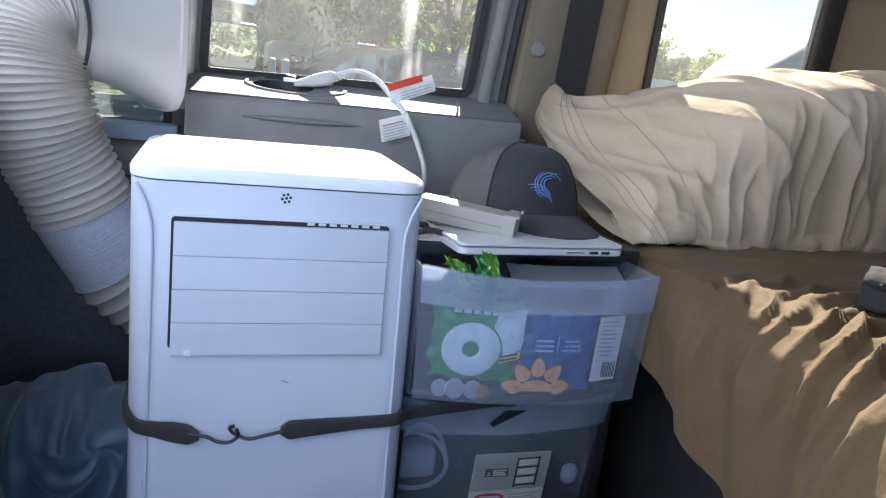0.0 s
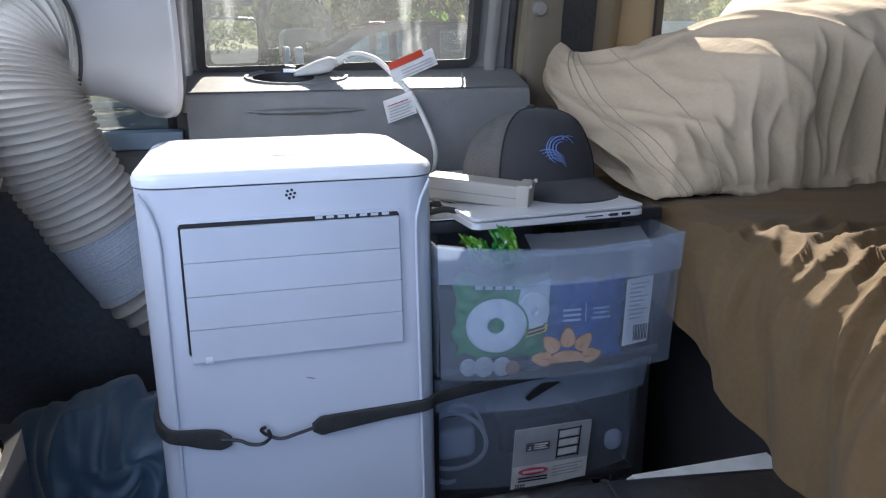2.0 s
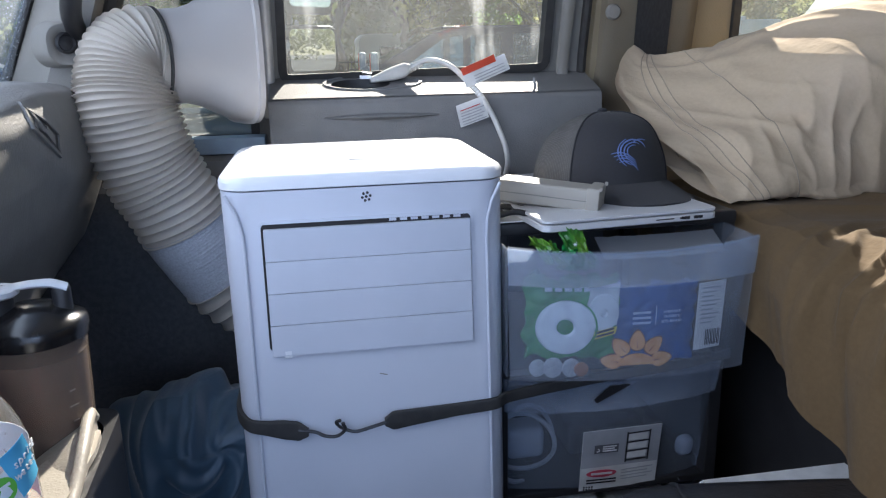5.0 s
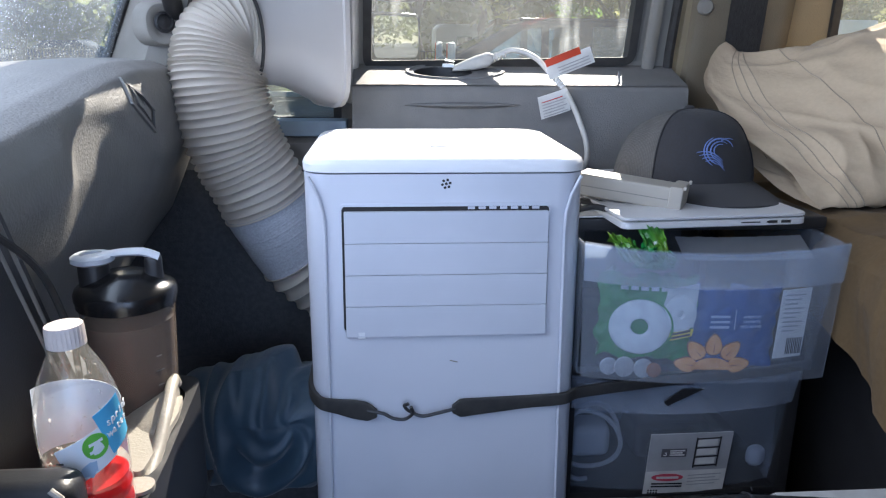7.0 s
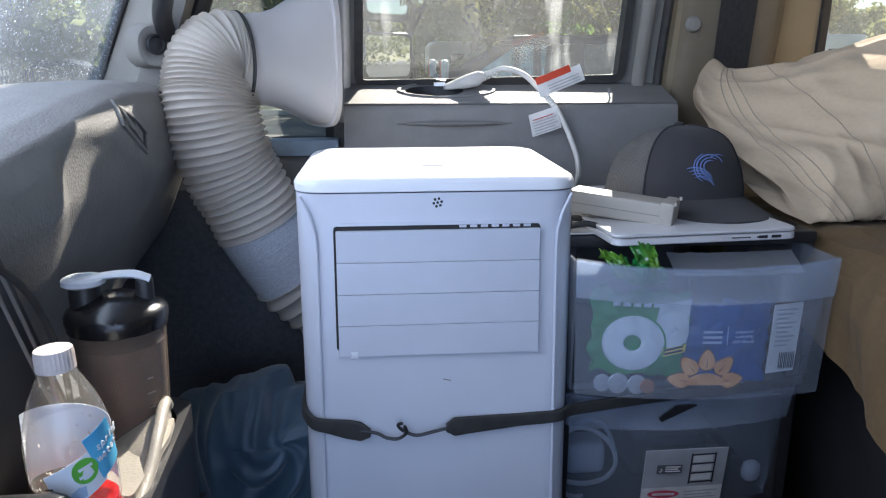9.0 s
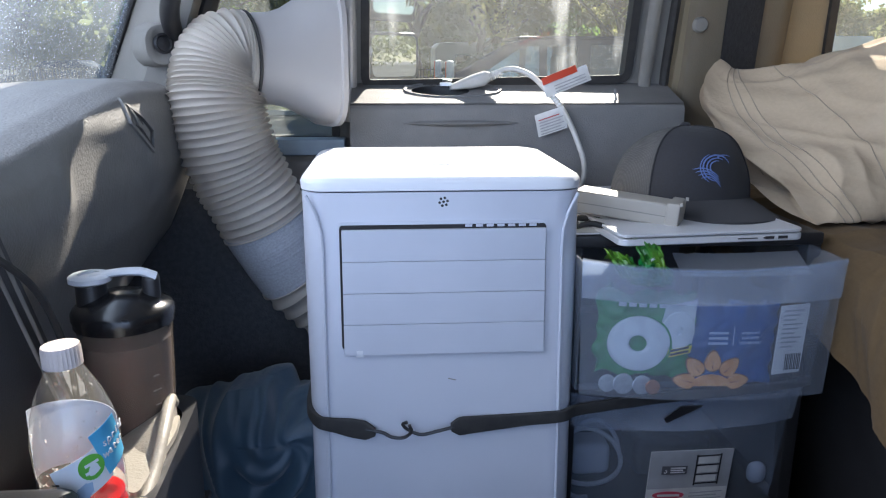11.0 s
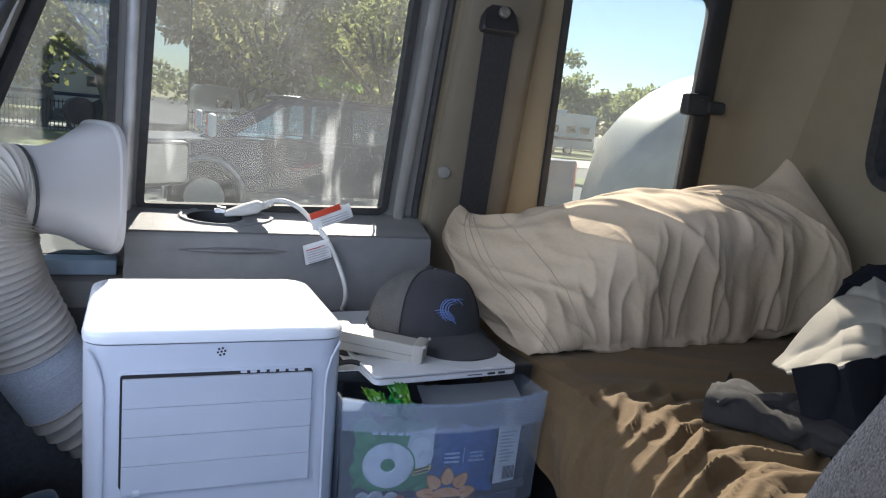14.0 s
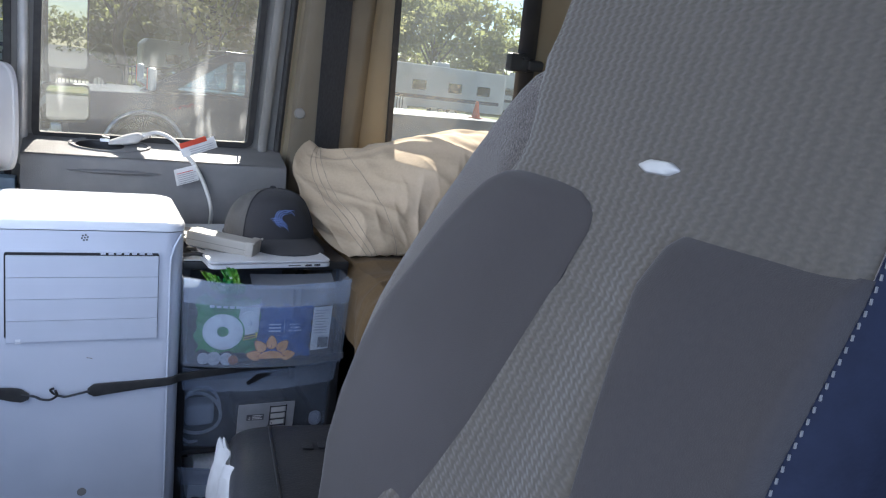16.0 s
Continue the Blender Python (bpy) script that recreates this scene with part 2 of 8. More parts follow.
def knitted(name, color, color2, column=0.0112, row=0.0075, depth=0.34):
    """Seat knit: upright wavering columns of stitches."""
    m = mat(name, color, 0.95, color2=color2, scale=300, sheen=0.3, spot=[c * 0.88 for c in color], spot_scale=7)
    nt = m.node_tree
    p = nt.nodes["Principled BSDF"]
    sep = nt.nodes.new("ShaderNodeSeparateXYZ")
    nt.links.new(nt.nodes["Texture Coordinate"].outputs["Object"], sep.inputs[0])

    def calc(op, a, b=0.0):
        n = nt.nodes.new("ShaderNodeMath")
        n.operation = op
        for i, q in ((0, a), (1, b)):
            if isinstance(q, (int, float)):
                n.inputs[i].default_value = q
            else:
                nt.links.new(q, n.inputs[i])
        return n.outputs[0]

    wob = nt.nodes.new("ShaderNodeTexNoise")
    wob.inputs["Scale"].default_value = 45
    nt.links.new(nt.nodes["Texture Coordinate"].outputs["Object"], wob.inputs["Vector"])
    zz = calc("SINE", calc("MULTIPLY", sep.outputs["Z"], 2 * math.pi / row))
    yy = calc("ADD", calc("ADD", sep.outputs["Y"], calc("MULTIPLY", zz, column * 0.13)), calc("MULTIPLY", wob.outputs["Fac"], 0.006))
    col = calc("SINE", calc("MULTIPLY", yy, 2 * math.pi / column))
    half = calc("SINE", calc("ADD", calc("MULTIPLY", sep.outputs["Z"], 4 * math.pi / row), calc("MULTIPLY", col, 0.9)))
    h = calc("ADD", calc("MULTIPLY", col, 0.7), calc("MULTIPLY", half, 0.3))
    b = nt.nodes.new("ShaderNodeBump")
    b.inputs["Strength"].default_value, b.inputs["Distance"].default_value = depth, 0.0016
    nt.links.new(h, b.inputs["Height"])
    nt.links.new(b.outputs[0], p.inputs["Normal"])
    mx = nt.nodes.new("ShaderNodeMix")
    mx.data_type, mx.blend_type = "RGBA", "MULTIPLY"
    mx.inputs["Factor"].default_value = 0.6
    g = nt.nodes.new("ShaderNodeMapRange")
    g.inputs[1].default_value, g.inputs[2].default_value, g.inputs[3].default_value, g.inputs[4].default_value = -1, 1, 0.76, 1.15
    nt.links.new(h, g.inputs[0])
    nt.links.new(p.inputs["Base Color"].links[0].from_socket, mx.inputs["A"])
    nt.links.new(g.outputs[0], mx.inputs["B"])
    nt.links.new(mx.outputs["Result"], p.inputs["Base Color"])
    return m


def glass(name, dust=0.1, specks=0.3, tint=(0.93, 0.97, 0.96), streaks=0.0, speck_scale=140, film=(0.85, 0.82, 0.76)):
    """Thin window glass, clear with a reflection, under a film of dust."""
    m = bpy.data.materials.new(name)
    m.use_nodes = True
    nt = m.node_tree
    nt.nodes.remove(nt.nodes["Principled BSDF"])
    outn = nt.nodes["Material Output"]
    tr = nt.nodes.new("ShaderNodeBsdfTransparent")
    tr.inputs[0].default_value = (*tint, 1)
    gl = nt.nodes.new("ShaderNodeBsdfGlossy")
    gl.inputs["Roughness"].default_value = 0.02
    lw = nt.nodes.new("ShaderNodeLayerWeight")
    lw.inputs[0].default_value = 0.5
    fr = nt.nodes.new("ShaderNodeMath")
    fr.operation = "POWER"
    fr.inputs[1].default_value = 4.0
    nt.links.new(lw.outputs["Facing"], fr.inputs[0])
    fm = nt.nodes.new("ShaderNodeMath")
    fm.operation, fm.inputs[1].default_value, fm.inputs[2].default_value = "MULTIPLY_ADD", 0.6, 0.035
    nt.links.new(fr.outputs[0], fm.inputs[0])
    fr = fm
    mx = nt.nodes.new("ShaderNodeMixShader")
    nt.links.new(fr.outputs[0], mx.inputs[0])
    nt.links.new(tr.outputs[0], mx.inputs[1])
    nt.links.new(gl.outputs[0], mx.inputs[2])
    du = nt.nodes.new("ShaderNodeBsdfTranslucent")
    du.inputs[0].default_value = (*film, 1)
    tc = nt.nodes.new("ShaderNodeTexCoord")

    def layer(scale, lo, hi, a, b, stretch=(1, 1, 1)):
        mp = nt.nodes.new("ShaderNodeMapping")
        mp.inputs["Scale"].default_value = stretch
        nt.links.new(tc.outputs["Object"], mp.inputs[0])
        n = nt.nodes.new("ShaderNodeTexNoise")
        n.inputs["Scale"].default_value, n.inputs["Detail"].default_value = scale, 5
        nt.links.new(mp.outputs[0], n.inputs["Vector"])
        r = nt.nodes.new("ShaderNodeMapRange")
        r.inputs[1].default_value, r.inputs[2].default_value, r.inputs[3].default_value, r.inputs[4].default_value = lo, hi, a, b
        nt.links.new(n.outputs["Fac"], r.inputs[0])
        return r.outputs[0]

    def plus(a, b):
        n = nt.nodes.new("ShaderNodeMath")
        n.operation, n.use_clamp = "ADD", True
        nt.links.new(a, n.inputs[0])
        nt.links.new(b, n.inputs[1])
        return n.outputs[0]

    fac = plus(plus(layer(4, 0.3, 0.7, dust * 0.5, dust * 1.5), layer(speck_scale, 0.635, 0.70, 0, specks)), layer(speck_scale * 0.42, 0.68, 0.74, 0, specks * (1 if specks > 0.5 else 0.25)))
    if streaks:
        fac = plus(fac, layer(22, 0.6, 0.72, 0, streaks, (1, 1, 0.035)))
    mx2 = nt.nodes.new("ShaderNodeMixShader")
    nt.links.new(fac, mx2.inputs[0])
    nt.links.new(mx.outputs[0], mx2.inputs[1])
    nt.links.new(du.outputs[0], mx2.inputs[2])
    nt.links.new(mx2.outputs[0], outn.inputs[0])
    return m


def hazy(name, color, clear=0.55, rough=0.35):
    """Milky see-through plastic."""
    m = mat(name, color, rough, color2=[c * 0.93 for c in color], scale=9, bump=0.05, bump_scale=60)
    nt = m.node_tree
    p = nt.nodes["Principled BSDF"]
    tr = nt.nodes.new("ShaderNodeBsdfTransparent")
    tr.inputs[0].default_value = (0.93, 0.96, 1, 1)
    tl = nt.nodes.new("ShaderNodeBsdfTranslucent")
    tl.inputs[0].default_value = (*color, 1)
    a = nt.nodes.new("ShaderNodeMixShader")
    a.inputs[0].default_value = 0.3
    nt.links.new(p.outputs[0], a.inputs[1])
    nt.links.new(tl.outputs[0], a.inputs[2])
    b = nt.nodes.new("ShaderNodeMixShader")
    b.inputs[0].default_value = clear
    nt.links.new(a.outputs[0], b.inputs[1])
    nt.links.new(tr.outputs[0], b.inputs[2])
    nt.links.new(b.outputs[0], nt.nodes["Material Output"].inputs[0])
    return m


# one white plastic twice: shade painted into the body, sun into the top
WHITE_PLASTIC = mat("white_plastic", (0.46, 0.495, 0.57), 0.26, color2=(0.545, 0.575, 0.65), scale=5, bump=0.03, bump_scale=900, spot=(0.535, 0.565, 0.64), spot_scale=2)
WHITE_PLASTIC_LIT = mat("white_plastic_lit", (0.72, 0.74, 0.78), 0.3, color2=(0.70, 0.72, 0.76), scale=6)
DARK_GAP = mat("dark_gap", (0.02, 0.02, 0.022), 0.7)
BLACK_PLASTIC = mat("black_plastic", (0.018, 0.018, 0.02), 0.38, color2=(0.025, 0.025, 0.027), bump=0.1, bump_scale=500)
BLACK_RUBBER = mat("black_rubber", (0.022, 0.022, 0.023), 0.65, color2=(0.035, 0.034, 0.033), scale=60, bump=0.15)
GREY_VINYL = mat("grey_vinyl", (0.225, 0.22, 0.212), 0.45, color2=(0.20, 0.196, 0.19), scale=30, bump=0.5, bump_scale=280, spot=(0.235, 0.228, 0.22), spot_scale=2.5)
DOOR_VINYL = mat("door_vinyl", (0.19, 0.187, 0.187), 0.5, color2=(0.165, 0.163, 0.165), scale=25, bump=0.4, bump_scale=420, spot=(0.20, 0.196, 0.192), spot_scale=3)
PILLAR_GREY = mat("pillar_grey", (0.225, 0.215, 0.20), 0.6, color2=(0.205, 0.196, 0.182), scale=20, bump=0.3, bump_scale=400)
BEIGE_TRIM = mat("beige_trim", (0.26, 0.213, 0.140), 0.65, color2=(0.24, 0.196, 0.128), scale=14, bump=0.35, bump_scale=380, spot=(0.275, 0.226, 0.150), spot_scale=2)
HEADLINER = mat("headliner", (0.42, 0.38, 0.32), 0.95, scale=60, bump=0.4)
CARPET = mat("carpet", (0.066, 0.070, 0.078), 0.95, color2=(0.088, 0.092, 0.10), scale=120, bump=0.9, bump_scale=300)
METAL = mat("bright_metal", (0.55, 0.55, 0.55), 0.3, 1.0, scale=40)
ALUMINIUM = mat("aluminium", (0.66, 0.67, 0.69), 0.42, 0.25, color2=(0.64, 0.65, 0.67), scale=200)
STRIP_METAL = mat("painted_metal", (0.50, 0.50, 0.50), 0.35, 0.3, scale=20)
# door film holds real dust plus painted-in haze for the sun's glare
PANE_DOOR = glass("door_glass", 0.031, 0.26, streaks=0.11, speck_scale=420, film=(0.80, 0.82, 0.84))
PANE_CLEAR = glass("side_glass", 0.030, 0.12, film=(0.74, 0.80, 0.84), speck_scale=260)
PANE_SHIELD = glass("windscreen_glass", 0.15, 0.75, (0.90, 0.95, 0.97), speck_scale=420, film=(0.78, 0.84, 0.90))

# ---- the cab: floor, door, walls, windows, roof ----
FLOOR, SILL, GROUND = -0.07, 0.735, -0.78


def side(x, z, d):
    """The passenger side: upright up to the sill, then leaning inwards."""
    return (x, 1.33 - 0.28 * max(0.0, z - 0.73) + d, z)


def rear(y, z, d):
    return (1.34 + d, y, z)


def left(x, z, d):
    return (x, -0.80 - d, z)


def arched(pts, cuts=3):
    """More points along each edge, so that a bent wall bends."""
    out = []
    for i, p in enumerate(pts):
        q = pts[(i + 1) % len(pts)]
        out += [(p[0] + (q[0] - p[0]) * k / cuts, p[1] + (q[1] - p[1]) * k / cuts) for k in range(cuts)]
    return out


W1 = round_poly([(-0.112, 0.718), (0.384, 0.728), (0.378, 1.29), (-0.092, 1.29)], 0.025)
# vent's unseen upper part closed off to trim the sun patch on the dashboard
VENT = round_poly([(-0.41, 0.62), (-0.152, 0.62), (-0.142, 1.098), (-0.262, 1.098), (-0.41, 0.80)], 0.015)
W2 = round_poly([(0.748, 0.72), (1.165, 0.72), (1.069, 1.268), (0.676, 1.255)], 0.05)
W3 = round_poly([(-0.55, 0.865), (0.975, 0.872), (0.962, 1.272), (-0.55, 1.275)], 0.085)

floor = tagged(part("floor", box((0.2, 0.25, FLOOR - 0.02), (2.4, 2.3, 0.04)), CARPET), "dark carpeted cab floor", "floor", kind="structure")

under(part("underbody", box((0.2, 0.25, -0.42), (1.9, 1.7, 0.62), 0.04), DARK_GAP), floor)
under(part("sub_frame", box((0.2, 0.25, -0.755), (1.7, 1.5, 0.05), 0.01), DARK_GAP), floor)

# door: lower trim with a sloping ledge, upper frame round two windows
door = thing("door_1", (0, 1.3, FLOOR), "grey vinyl truck door with a ledge under its window", "door", kind="structure")


def trim_prism(x0, x1, prof, n=2):
    return loft([[(x, y, z) for y, z in prof] for x in np.linspace(x0, x1, n)])


low = [(1.36, FLOOR), (1.235, FLOOR), (1.235, 0.2), (1.205, 0.24), (1.195, 0.40), (1.20, 0.46), (1.215, 0.52), (1.220, 0.60), (1.224, 0.645), (1.226, 0.685), (1.229, 0.693), (1.234, 0.6965), (1.36, 0.6965)]
bm = trim_prism(-0.128, 0.452, low)
under(part("door_panel", bm, DOOR_VINYL), door)
low2 = [(1.36, FLOOR), (1.235, FLOOR), (1.235, 0.2), (1.205, 0.24), (1.195, 0.40), (1.225, 0.46), (1.252, 0.55), (1.262, 0.595), (1.275, 0.605), (1.36, 0.612)]
bm = trim_prism(-0.62, -0.13, low2)
# lower faces darkened with the carpet material for the shade in the footwell
for f in bm.faces:
    f.material_index = int(f.calc_center_median().z < 0.56)
under(part("door_panel", bm, [DOOR_VINYL, CARPET]), door)


def ledge(x, s, d):
    return (x, 1.232 + 0.118 * s, 0.6975 + 0.037 * s - d)


HOLE = [(0.052 + 0.088 * math.cos(a), 0.52 + 0.30 * math.sin(a)) for a in np.linspace(0, 2 * math.pi, 25)[:-1]]
SMALL = [(0.03 + 0.052 * math.cos(a), 0.50 + 0.21 * math.sin(a)) for a in np.linspace(0, 2 * math.pi, 25)[:-1]]
bm = panel([(-0.127, 0), (0.452, 0), (0.452, 1), (-0.127, 1)], [SMALL], ledge, 0.0005)
under(part("sill", bm, DOOR_VINYL, label="grey ledge with an oval pull recess"), door)
bm = frame_strip(HOLE, 0.006, lambda x, s, d: ledge(x, s, -d), 0.0, 0.0025)
under(part("recess_rim", bm, DOOR_VINYL), door)
bm = loft([[ledge(u, v, d) for u, v in SMALL] for d in (0.0, 0.02, 0.03)], caps=False)
bm.faces.new([bm.verts.new(ledge(u * 1.0, v, 0.03)) for u, v in SMALL])
under(part("recess", bm, BLACK_PLASTIC), door)
# long shallow groove below the ledge
groove = [Vector((x, 1.222 + 0.012 * (abs(x - 0.06) / 0.14) ** 2, 0.664)) for x in np.linspace(-0.06, 0.18, 17)]
under(part("groove_lip", tube(groove, lambda t: 0.0012 + 0.008 * math.sin(math.pi * t), 10, squash=(1, 0.55)), DOOR_VINYL), door)

bm = panel(arched([(-0.475, 0.61), (0.44, 0.61), (0.44, 1.40), (-0.13, 1.40), (-0.46, 0.80)], 6), [W1, VENT], side, 0.018)
under(part("door_frame", bm, PILLAR_GREY), door)
under(part("window_seal", frame_strip(W1, 0.015, side, -0.010, 0.02), BLACK_RUBBER), door)
under(part("window_seal", frame_strip(VENT, 0.014, side, -0.010, 0.03), BLACK_RUBBER), door)
# upright between the two windows: a bright strip beside the black seal
bar = [side(-0.128 + 0.013 * (z - 0.74) / 0.5, z, -0.014) for z in np.linspace(0.66, 1.3, 14)]
under(part("mullion", tube(bar, 0.014, 10, squash=(0.75, 0.8), up=(0, 1, 0)), STRIP_METAL), door)
# rubber along the door's rear edge
gap = [side(0.447 - 0.01 * (z - 0.7), z, -0.004) for z in np.linspace(0.40, 1.36, 20)]
under(part("door_rubber", tube(gap, 0.009, 8), BLACK_RUBBER), door)
edge = [side(0.408, z, -0.01) for z in np.linspace(0.70, 1.33, 16)]
under(part("door_edge_bead", tube(edge, 0.012, 10, squash=(1.0, 0.7), up=(0, 1, 0)), PILLAR_GREY), door)


def pane(name, loop, place, material, label):
    ob = part(name, panel(loop, [], lambda u, v, w: place(u, v, 0.012 + w), 0.004), material)
    tagged(ob, label, "window", kind="structure")
    ob.visible_shadow = False
    return ob


pane("window_1", W1, side, PANE_DOOR, "dusty door window glass with dried water streaks")
pane("window_2", W2, side, PANE_CLEAR, "tinted rear quarter window glass")
pane("window_3", W3, rear, PANE_CLEAR, "rear cab window glass behind a wire grille")
pane("window_4", VENT, side, PANE_CLEAR, "small front vent window glass")

# rear quarter of the passenger side
wall_side = tagged(part("wall_east", panel(arched([(0.462, FLOOR), (1.40, FLOOR), (1.40, 1.42), (0.462, 1.42)], 6), [W2], side, 0.05), BEIGE_TRIM), "beige moulded cab side trim with a quarter window", "wall", kind="structure")
under(part("window_frame", frame_strip(W2, 0.014, side, -0.010, 0.03), BLACK_RUBBER), wall_side)
bar = [Vector(side(1.166 - 0.19 * (z - 0.72), z, -0.004)) for z in np.linspace(0.73, 1.255, 12)]
under(part("window_bar", tube(bar, 0.030, 8, squash=(1.0, 0.40), up=(0, 1, 0)), BLACK_PLASTIC), wall_side)
latch = box((0, 0, 0), (0.062, 0.03, 0.05), 0.008)
box((0.05, -0.004, -0.004), (0.05, 0.036, 0.03), 0.008, bm=latch)
box((0.012, -0.02, 0.012), (0.02, 0.012, 0.006), 0.002, bm=latch)
ob = part("window_latch", latch, BLACK_PLASTIC, label="black plastic window catch")
ob.matrix_basis = Matrix.Translation(side(1.07, 1.025, -0.022))
under(ob, wall_side)
# rounded corner between side and rear trim
corner = [Vector((1.335, 1.31 - 0.28 * max(0, z - 0.73), z)) for z in np.linspace(0.5, 1.4, 12)]
bm = loft([[(1.345, side(0, z, 0)[1] - 0.16, z)] + [(1.345 - 0.13 + 0.13 * math.cos(a), side(0, z, 0)[1] - 0.13 + 0.125 * math.sin(a) + 0.0, z) for a in np.linspace(0, math.pi / 2, 9)] + [(1.345 - 0.16, side(0, z, 0)[1] - 0.002, z), (1.36, side(0, z, 0)[1] + 0.02, z)] for z in np.linspace(FLOOR, 1.40, 16)])
under(part("corner_trim", bm, BEIGE_TRIM), wall_side)
# seat belt on the pillar
belt = thing("seat_belt", side(0.53, 1.146, -0.03), "black seat belt hanging from an anchor on the pillar", "seat belt")
WEB = mat("belt_webbing", (0.018, 0.018, 0.02), 0.75, color2=(0.03, 0.03, 0.032), scale=300, bump=0.5, bump_scale=900, stretch=(1, 1, 0.2))
bm = loft([[side(0.507 + 0.036 * s * 0.9, z, -0.036), side(0.572 + 0.036 * s * 0.9, z, -0.036), side(0.572 + 0.036 * s * 0.9, z, -0.033), side(0.507 + 0.036 * s * 0.9, z, -0.033)] for s, z in [(k / 20, 1.135 - 0.44 * k / 20) for k in range(21)]])
under(part("strap", bm, WEB), belt)
bm = loft([[(x * s, y * s, z) for x, y in round_poly([(-0.042, -0.028), (0.042, -0.028), (0.034, 0.012), (0.014, 0.034), (-0.014, 0.034), (-0.034, 0.012)], 0.012)] for s, z in ((1.05, 0.0), (1.0, 0.010), (0.9, 0.014))])
ob = part("anchor_cover", bm, BLACK_PLASTIC)
ob.matrix_basis = Matrix.Translation(side(0.535, 1.138, -0.030)) @ pose(0, 0, 0, 90 - 15.6, 0, 0)
under(ob, belt)
bm = lathe([(0.0115, 0.0), (0.0115, 0.006), (0.010, 0.008), (0.006, 0.008), (0.005, 0.005), (0.001, 0.005)], 20)
ob = part("anchor_bolt", bm, METAL, label="bright steel bolt")
ob.matrix_basis = Matrix.Translation(side(0.537, 1.150, -0.044)) @ pose(0, 0, 0, 90 - 15.6, 0, 0)
under(ob, belt)
# pillar cover
bm = loft([[side(0.470, z, 0.0), side(0.478, z, -0.022), side(0.50, z, -0.03), side(0.628 - 0.03 * (z - 0.8), z, -0.03), side(0.652 - 0.05 * (z - 0.8), z, -0.02), side(0.665 - 0.06 * (z - 0.8), z, 0.0)] for z in np.linspace(0.3, 1.40, 16)])
under(part("pillar_cover", bm, mat("pillar_brown", (0.165, 0.138, 0.098), 0.65, color2=(0.15, 0.125, 0.089), scale=14, bump=0.35, bump_scale=380)), wall_side)
cap = lathe([(0.0, -0.004), (0.014, -0.004), (0.014, 0.0), (0.011, 0.004), (0.0, 0.005)], 20)
ob = part("trim_plug", cap, PILLAR_GREY)
ob.matrix_basis = Matrix.Translation(side(0.487, 0.83, -0.03)) @ pose(0, 0, 0, 90, 0, 0)
under(ob, wall_side)

wall_rear = tagged(part("wall_north", panel([(-0.85, FLOOR), (1.345, FLOOR), (1.20, 1.42), (-0.85, 1.42)], [W3], rear, 0.05), BEIGE_TRIM), "beige moulded rear cab wall with a window", "wall", kind="structure")
under(part("window_frame", frame_strip(W3, 0.022, rear, -0.012, 0.03), BLACK_RUBBER), wall_rear)
under(part("panel_seam", tube([(1.338, 0.86, 1.24), (1.338, 0.862, 1.30), (1.338, 0.84, 1.325), (1.338, 0.3, 1.34)], 0.003, 6), BLACK_RUBBER), wall_rear)
under(part("panel_seam", tube([(1.338, 0.87, 0.88), (1.338, 0.872, 0.70)], 0.0025, 6), PILLAR_GREY), wall_rear)
under(part("catch", box((1.325, 0.825, 0.925), (0.02, 0.09, 0.05), 0.006), BLACK_PLASTIC), wall_rear)
# expanded-metal grille outside the rear glass
grille = tagged(part("window_grille", bmesh.new(), BLACK_PLASTIC), "black expanded-metal grille over the rear window", "grille")
verts, faces = [], []
for sgn in (1, -1):
    for k in range(-30, 74):
        y0 = -0.3 + 0.037 * k
        for q in range(32):
            za, zb = 0.862 + q * 0.0131, 0.862 + (q + 1) * 0.0131
            ya, yb = y0 + sgn * 0.0185 * q, y0 + sgn * 0.0185 * (q + 1)
            if not (-0.5 < ya < 0.97):
                continue
            b0 = len(verts)
            for yy, zz in ((ya, za), (yb, zb)):
                for dx, dz in ((0, -0.0018), (0.004, -0.0018), (0.004, 0.0018), (0, 0.0018)):
                    verts.append((1.385 + dx + 0.0015 * sgn, yy, zz + dz))
            faces += [(b0 + i, b0 + (i + 1) % 4, b0 + 4 + (i + 1) % 4, b0 + 4 + i) for i in range(4)]
grille.data.from_pydata(verts, [], faces)

roof = tagged(part("ceiling", loft([[(x, y, 1.40 + 0.05 * math.sin(math.pi * (y + 0.9) / 2.2)) for y in np.linspace(-0.9, 1.3, 13)] + [(x, 1.3, 1.52), (x, -0.9, 1.52)] for x in (-0.32, 1.42)]), HEADLINER), "pale cloth headliner", "ceiling", kind="structure")

# driver's side behind the camera: its door stands open
W5 = round_poly([(-0.62, 0.02), (0.56, 0.02), (0.56, 1.34), (-0.22, 1.34), (-0.62, 0.80)], 0.04)
W6 = round_poly([(0.70, 0.74), (1.15, 0.74), (1.08, 1.27), (0.68, 1.27)], 0.05)
tagged(part("wall_west", panel([(-1.0, FLOOR), (1.42, FLOOR), (1.42, 1.45), (-0.32, 1.45), (-1.0, 0.75)], [W5, W6], left, 0.05), GREY_VINYL), "grey vinyl driver's side wall with an open doorway", "wall", kind="structure")
pane("window_6", W6, left, PANE_CLEAR, "rear quarter window glass")

# windscreen, its pillar and the bulkhead under it
def shield(u, v):
    """The curved windscreen: u across the cab, v up."""
    y = -0.74 + 1.99 * u - 0.05 * v * (2 * u - 1)
    return (-0.56 + 0.36 * v - 0.22 * (1 - (2 * u - 1) ** 2), y, 0.65 + 0.78 * v)


